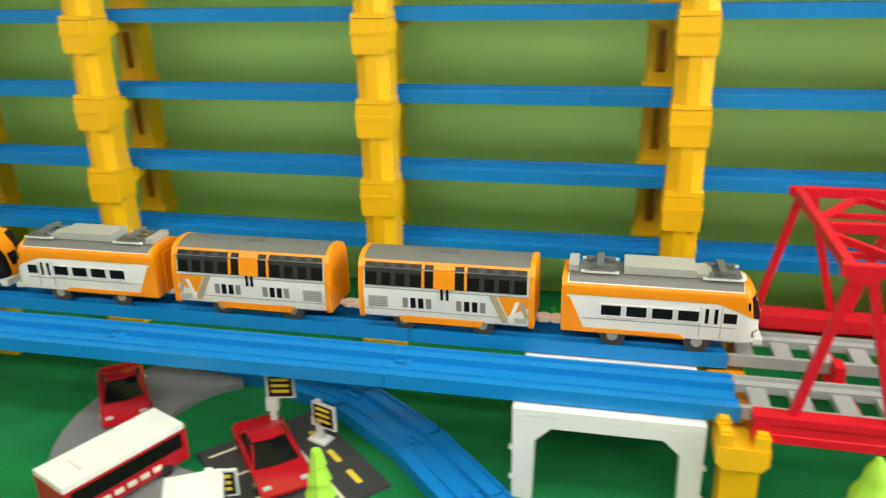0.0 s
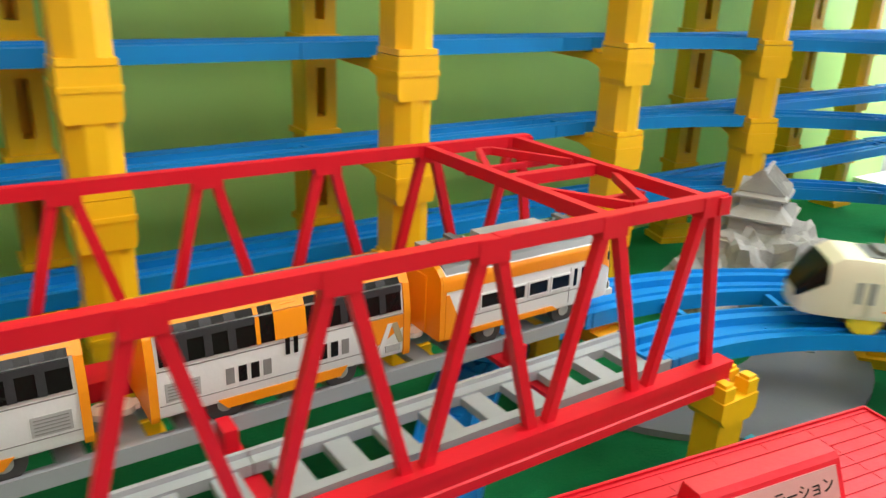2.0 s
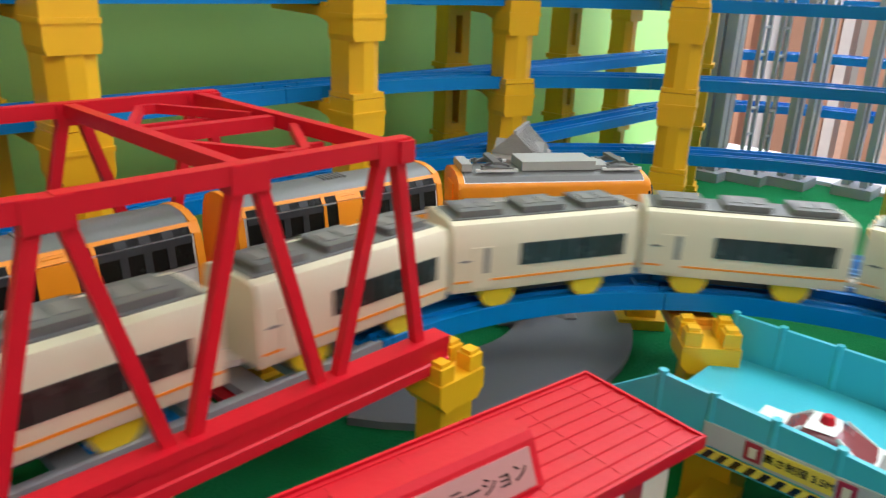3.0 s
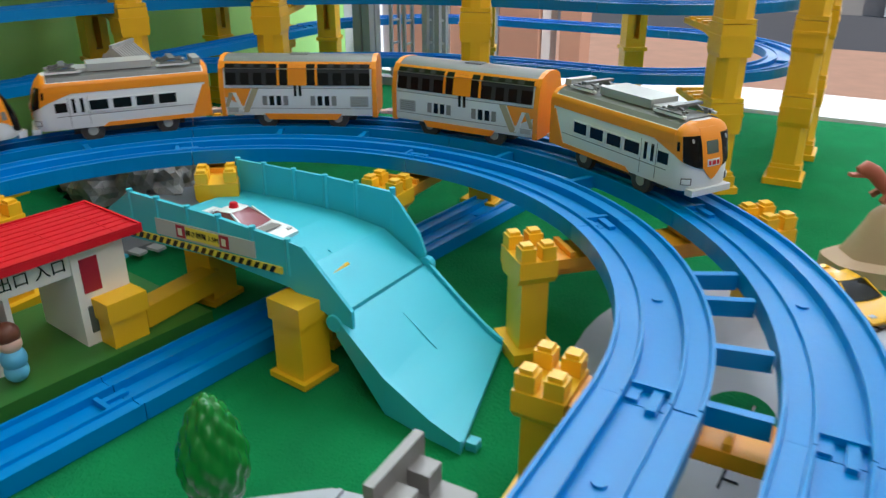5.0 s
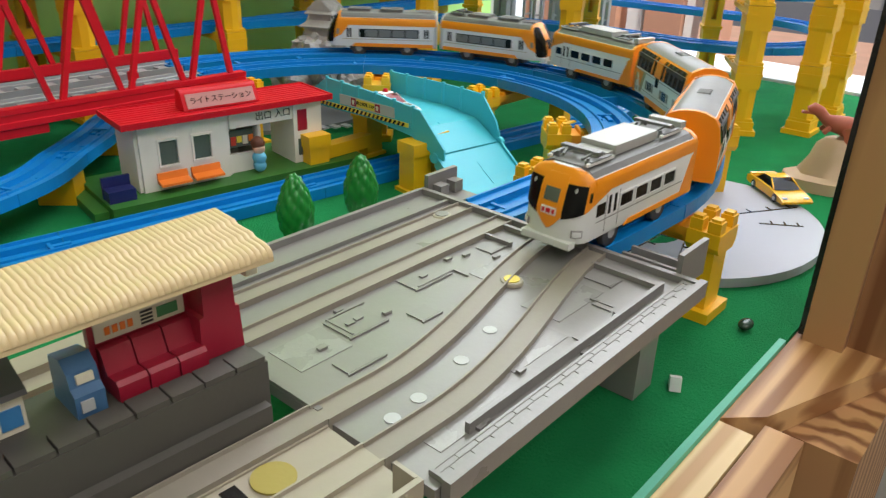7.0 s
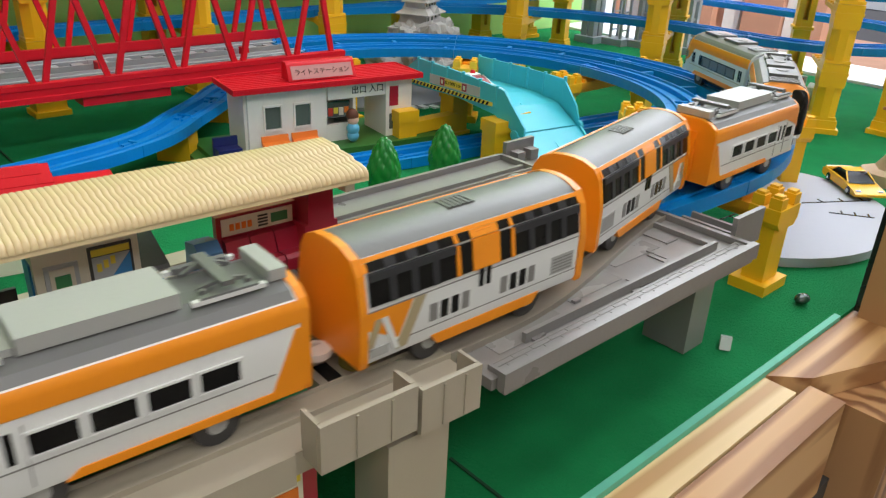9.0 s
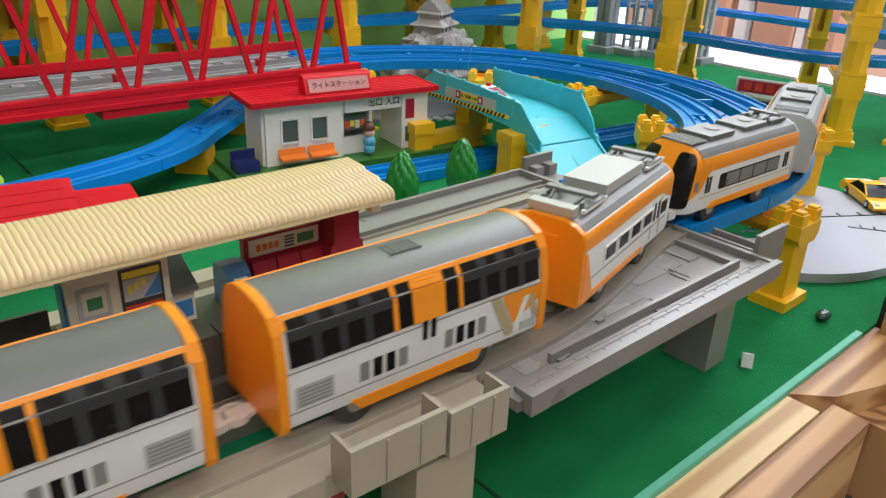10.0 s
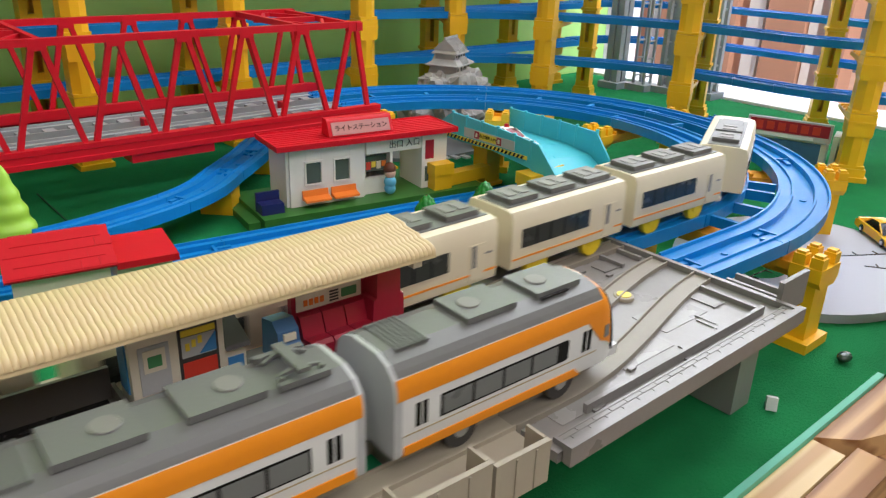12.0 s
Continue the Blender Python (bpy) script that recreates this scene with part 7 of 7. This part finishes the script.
def car_c(label, front):
    """Rounded express car: wide orange roof edge, long windows. Cab at +x if front is true."""
    ob = thing("train_car", label, "toy train car", group="orange and white train")
    L, w = 0.129, 0.0385
    f, h = L / 2, w / 2
    xs = f - 0.018
    part("body", finish(loft(bmesh.new(), [section_a(w, 0.0125, 0.0430, 0.0550, x) for x in (-f, xs)])), CARW, ob, smooth=35)
    for s in (-1, 1):
        bm = edge_band([(h, 0.0390), (h, 0.0430), (h * 0.986, 0.0456), (h * 0.935, 0.0481)], s, -f, xs)
        part("roof_edge", finish(bm), ORANGE, ob, "wide orange band along the roof edge", smooth=50)
    at = nose_surface(xs, [(0.0125, h * 0.98), (0.0145, h), (0.0430, h), (0.0480, h * 0.93), (0.0524, h * 0.74), (0.0550, h * 0.40)],
                      [(0.0125, 0.0165), (0.0150, 0.0180), (0.0220, 0.0178), (0.0300, 0.0162), (0.0400, 0.0122), (0.0480, 0.0074), (0.0550, 0.0015)])
    part("nose", nose_solid(at, 0.0125, 0.0550), CARW, ob, "white lower nose", smooth=40)
    part("nose_shell", skin(at, -90, 90, lambda a: 0.0165 + max(0, abs(a) - 45) / 45 * 0.0100, flat(0.0549), 0.0004, 30, 14), ORANGE, ob, "orange nose shell", smooth=40)
    decor(ob, "cheek", [(xs, 0.0265), (xs, 0.0390), (xs - 0.0095, 0.0390)], h, ORANGE)
    for s in (-1, 1):
        part("windscreen", skin(at, s * 13, s * 69, oval(s * 41, 28, 0.0340, 0.0172, -1, 6.0), oval(s * 41, 28, 0.0340, 0.0172, 1, 6.0), 0.0008, 26, 10), WINB, ob, "black wrap-round windscreen", smooth=40)
        part("lamp_slot", skin(at, s * 77, s * 86, flat(0.0275), flat(0.0340), 0.0007, 3, 3), LINEG, ob)
    part("nose_window", skin(at, -8, 8, flat(0.0255), flat(0.0362), 0.0008, 6, 5), WINB, ob)
    part("bumper", boxes((f - 0.005, f + 0.0012, -0.0150, 0.0150, 0.0098, 0.0155), bevel=0.001), CARW, ob)
    bm = loft(bmesh.new(), [section_a(w * 1.01, 0.0120, 0.0432, 0.0554, -f - 0.0012), section_a(w * 1.01, 0.0120, 0.0432, 0.0554, -f + 0.0022)])
    part("rear_end", finish(bm, 0.0004), PALEG, ob, "light grey gangway end")
    decor(ob, "sill_stripe", [(-f + 0.003, 0.0122), (f - 0.030, 0.0122), (f - 0.034, 0.0165), (-f + 0.003, 0.0165)], h, ORANGE)
    decor(ob, "gold_line", rect(-f + 0.003, f - 0.020, 0.0212, 0.0218), h, GOLD, 0.0002)
    decor(ob, "window_band", [(-f + 0.020, 0.0238), (f - 0.040, 0.0238), (f - 0.039, 0.0248), (f - 0.039, 0.0335), (f - 0.040, 0.0345), (-f + 0.020, 0.0345)], h, WINB, 0.0003)
    for i in range(4):
        x = -f + 0.021 + i * 0.0158
        decor(ob, "pane", rect(x, x + 0.0145, 0.0247, 0.0336), h, PANEG, 0.0005)
    for x in (-f + 0.0085, f - 0.0300):
        decor(ob, "door_window", rect(x, x + 0.0022, 0.0240, 0.0350), h, WINB, 0.0003)
        decor(ob, "door_window", rect(x + 0.0032, x + 0.0054, 0.0240, 0.0350), h, WINB, 0.0003)
    part("roof_deck", finish(loft(bmesh.new(), [[(x, y, z) for y, z in ((0.0180, 0.0484), (0.0166, 0.0506), (0.0146, 0.0530), (0.008, 0.0556), (-0.008, 0.0556), (-0.0146, 0.0530), (-0.0166, 0.0506), (-0.0180, 0.0484))] for x in (-f + 0.001, f - 0.018)])), ROOFG, ob)
    for x in ((-0.022, 0.016) if front else (-0.012, 0.026)):
        ac = part("cooler", boxes((x - 0.0130, x + 0.0130, -0.0105, 0.0105, 0.0552, 0.0580), bevel=0.001), ROOFG, ob)
        for q in (-0.004,):
            bm = cylinder(bmesh.new(), 0.0048, 0.0048, 0.0580, 0.0587, 18, Matrix.Translation((x + q, 0, 0)))
            part("fan", finish(bm, 0.0003), LINEG, ac)
    for i in range(7):
        x = (-f + 0.006 if not front else 0.034) + i * 0.0022
        part("roof_rib", boxes((x, x + 0.0011, -0.0110, 0.0110, 0.0550, 0.0563)), ROOFG, ob)
    if front:
        pantograph(ob, -f + 0.016, 0.0556, 0.020)
    else:
        part("roof_slot", boxes((0.044 - 0.03, 0.030, -0.0122, -0.0112, 0.0551, 0.0562)), BLACK, ob)
    wheels(ob, (-0.031, 0.026))
    return ob


def section_d(w, zb, zt, x, k=1.0):
    h = w / 2 * k
    half = [(h * 0.96, zb), (h, zb + (zt - zb) * 0.10), (h * 0.99, zb + (zt - zb) * 0.62), (h * 0.965, zb + (zt - zb) * 0.88), (h * 0.88, zb + (zt - zb) * 0.975), (h * 0.6, zt)]
    return [(x, y, z) for y, z in half] + [(x, -y, z) for y, z in half[::-1]]


def car_d(label, cab):
    """Cream limited-express car; cab 1 has its bullet nose at +x, 0 is a middle car."""
    ob = thing("train_car", label, "toy train car", group="cream train")
    L, w = (0.133 if cab else 0.104), 0.0385
    f, h = L / 2, w / 2
    rings = [section_d(w, 0.0125, 0.0520, -f)]
    if cab:
        rings.append(section_d(w, 0.0125, 0.0520, f - 0.040))
        for dx, k, zt in ((0.030, 0.995, 0.0530), (0.022, 0.975, 0.0528), (0.015, 0.93, 0.0480), (0.009, 0.85, 0.0405), (0.004, 0.72, 0.0325), (0.001, 0.52, 0.0258), (0.0, 0.36, 0.0225)):
            rings.append(section_d(w, 0.0125 + (0.002 if k < 0.6 else 0), zt, f - dx, k))
    else:
        rings.append(section_d(w, 0.0125, 0.0520, f))
    part("body", finish(loft(bmesh.new(), rings)), CREAM, ob, smooth=24)
    decor(ob, "orange_line", rect(-f + 0.001, f - (0.030 if cab else 0.001), 0.0186, 0.0198), h * 0.998, ORANGE, 0.0003)
    lo, hi = (-f + 0.013, f - 0.051) if cab else (-f + 0.036, f - 0.008)
    tilt = [(lo, 0.0262), (hi, 0.0262), (hi, 0.0388), (lo, 0.0388)]
    decor(ob, "window_band", tilt, h * 0.994, WINDK, 0.0006)
    for i in range(1, 5):
        x = lo + (hi - lo) * i / 5
        decor(ob, "window_mullion", rect(x - 0.0003, x + 0.0003, 0.0264, 0.0386), h * 0.994, WINB, 0.0009)
    for x in ((-f + 0.010,) if not cab else (f - 0.047, f - 0.040)):
        decor(ob, "door", rect(x, x + 0.0105, 0.0150, 0.0385), h * 0.995, CREAM, 0.0004)
        decor(ob, "door_window", rect(x + 0.0062, x + 0.0092, 0.0235, 0.0380), h * 0.995, LINEG, 0.0007)
    decor(ob, "side_mark", [(-f + 0.003, 0.0310), (-f + 0.0065, 0.0302), (-f + 0.010, 0.0310), (-f + 0.0065, 0.0320)], h * 0.995, LINEG, 0.0003)
    if cab:
        bm = bmesh.new()
        sheets = []
        for lift in (0.0006, -0.0006):
            sheets.append([[bm.verts.new((r[j][0] + lift * 0.6, r[j][1] * (1 + lift * 30), r[j][2] + lift)) for j in range(2, 10)] for r in rings[4:8]])
        top, low = sheets
        for i in range(3):
            for j in range(7):
                bm.faces.new((top[i][j], top[i + 1][j], top[i + 1][j + 1], top[i][j + 1]))
                bm.faces.new((low[i][j], low[i][j + 1], low[i + 1][j + 1], low[i + 1][j]))
            for j in (0, 7):
                bm.faces.new((top[i][j], low[i][j], low[i + 1][j], top[i + 1][j]))
        for i in (0, 3):
            for j in range(7):
                bm.faces.new((top[i][j], top[i][j + 1], low[i][j + 1], low[i][j]))
        part("windscreen", finish(bm), WINB, ob, "dark sloping windscreen", smooth=40)
    part("roof_deck", boxes((-f + 0.002, f - (0.036 if cab else 0.002), -0.0120, 0.0120, 0.0505, 0.0526), bevel=0.0006), ROOFG, ob)
    for x in ((-f + 0.022, -f + 0.052) if cab else (-0.034, 0.0, 0.034)):
        c = part("cooler", boxes((x - 0.0115, x + 0.0115, -0.0100, 0.0100, 0.0526, 0.0562), bevel=0.0012), ROOFG, ob)
        for d in (-1, 1):
            part("grille", boxes((x + d * 0.005 - 0.0032, x + d * 0.005 + 0.0032, -0.0052, 0.0052, 0.0562, 0.0568)), LINEG, c)
    if cab:
        part("roof_hatch", boxes((-f + 0.068, -f + 0.090, -0.0085, 0.0085, 0.0526, 0.0552), bevel=0.0010), ROOFG, ob)
    wheels(ob, (-0.026, 0.026), WHEELY, 0.0095)
    for d in (-1, 1):
        if not (cab and d > 0):
            coupling(ob, d * f, d)
    return ob


def between(rows, t):
    """A smooth value through rows of (time, value)."""
    ts, vs = [r[0] for r in rows], [r[1] for r in rows]
    n = len(ts)
    k = max(i for i in range(n - 1) if ts[i] <= t or i == 0)
    sl = []
    for i in range(n):
        a, b = max(0, i - 1), min(n - 1, i + 1)
        sl.append((vs[b] - vs[a]) / (ts[b] - ts[a]))
    h = ts[k + 1] - ts[k]
    u = (t - ts[k]) / h
    return ((2 * u ** 3 - 3 * u ** 2 + 1) * vs[k] + (u ** 3 - 2 * u ** 2 + u) * h * sl[k] + (3 * u ** 2 - 2 * u ** 3) * vs[k + 1] + (u ** 3 - u ** 2) * h * sl[k + 1])


def ride(car, line_of, run, middle, wheelbase, forward):
    """Key a car whose middle is that far behind the train's nose; forward -1: its own front looks back."""
    rows = []
    for i in range(61):
        t = i * 0.2
        s = between(run, t) - middle
        a, b = Vector(line_of(s - wheelbase / 2)), Vector(line_of(s + wheelbase / 2))
        c = (a + b) / 2
        h = math.degrees(math.atan2(b.y - a.y, b.x - a.x)) + (180 if forward < 0 else 0)
        rows.append((t, pose(c.x, c.y, RAILZ, 0, 0, h)))
    walk(car, rows)


def proportion(ob, kx, kz):
    """Stretch the bodywork of a car along its length and height; wheels stay round."""
    for child in ob.children_recursive:
        if child.name.split(".")[0] not in ("wheel", "hub"):
            child.data.transform(Matrix.Diagonal((kx, 1, kz, 1)))


ORANGE_RUN = [(0, 0.009), (1, 0.230), (2, 0.445), (3.6, 0.795), (5.5, 1.196), (6, 1.267), (6.5, 1.356), (7, 1.447), (7.5, 1.541), (8, 1.627), (9.5, 1.903), (10.5, 2.093), (11.5, 2.288), (12, 2.391)]
CREAM_RUN = [(0, -0.056), (2.5, 0.759), (3.5, 1.068), (11.5, 3.748), (12, 3.913)]
orange_cars = [(car_a("white and orange toy express car with black cab windows"), 0.061, 1),
               (car_b("orange and white double-deck toy car with black windows"), 0.205, 1),
               (car_b("orange and white double-deck toy car with black windows"), 0.350, -1),
               (car_a("white and orange toy express car with two pantographs"), 0.491, -1),
               (car_c("white toy express car with wide orange roof edge", True), 0.630, 1),
               (car_c("white toy express car with orange bands and grey gangway", False), 0.773, -1)]
for car, _, _ in orange_cars[:4]:
    proportion(car, 1.03, 0.94)
for car, _, _ in orange_cars[4:]:
    proportion(car, 1.0, 0.91)
cream_cars = [(car_d("cream toy express car with dark bullet nose", 1), 0.0665, 1)]
for k in range(4):
    cream_cars.append((car_d("cream toy train car with orange line and yellow wheels", 0), 0.200 + 0.116 * k, -1))
cream_cars.append((car_d("cream toy express end car with bullet nose", 1), 0.681, -1))

for car, _, _ in cream_cars:
    proportion(car, 1.0, 0.89)


def motions():
    for car, middle, forward in orange_cars:
        ride(car, outer_line, ORANGE_RUN, middle, 0.054, forward)
    for car, middle, forward in cream_cars:
        ride(car, inner_line, CREAM_RUN, middle, 0.052, forward)


motions()
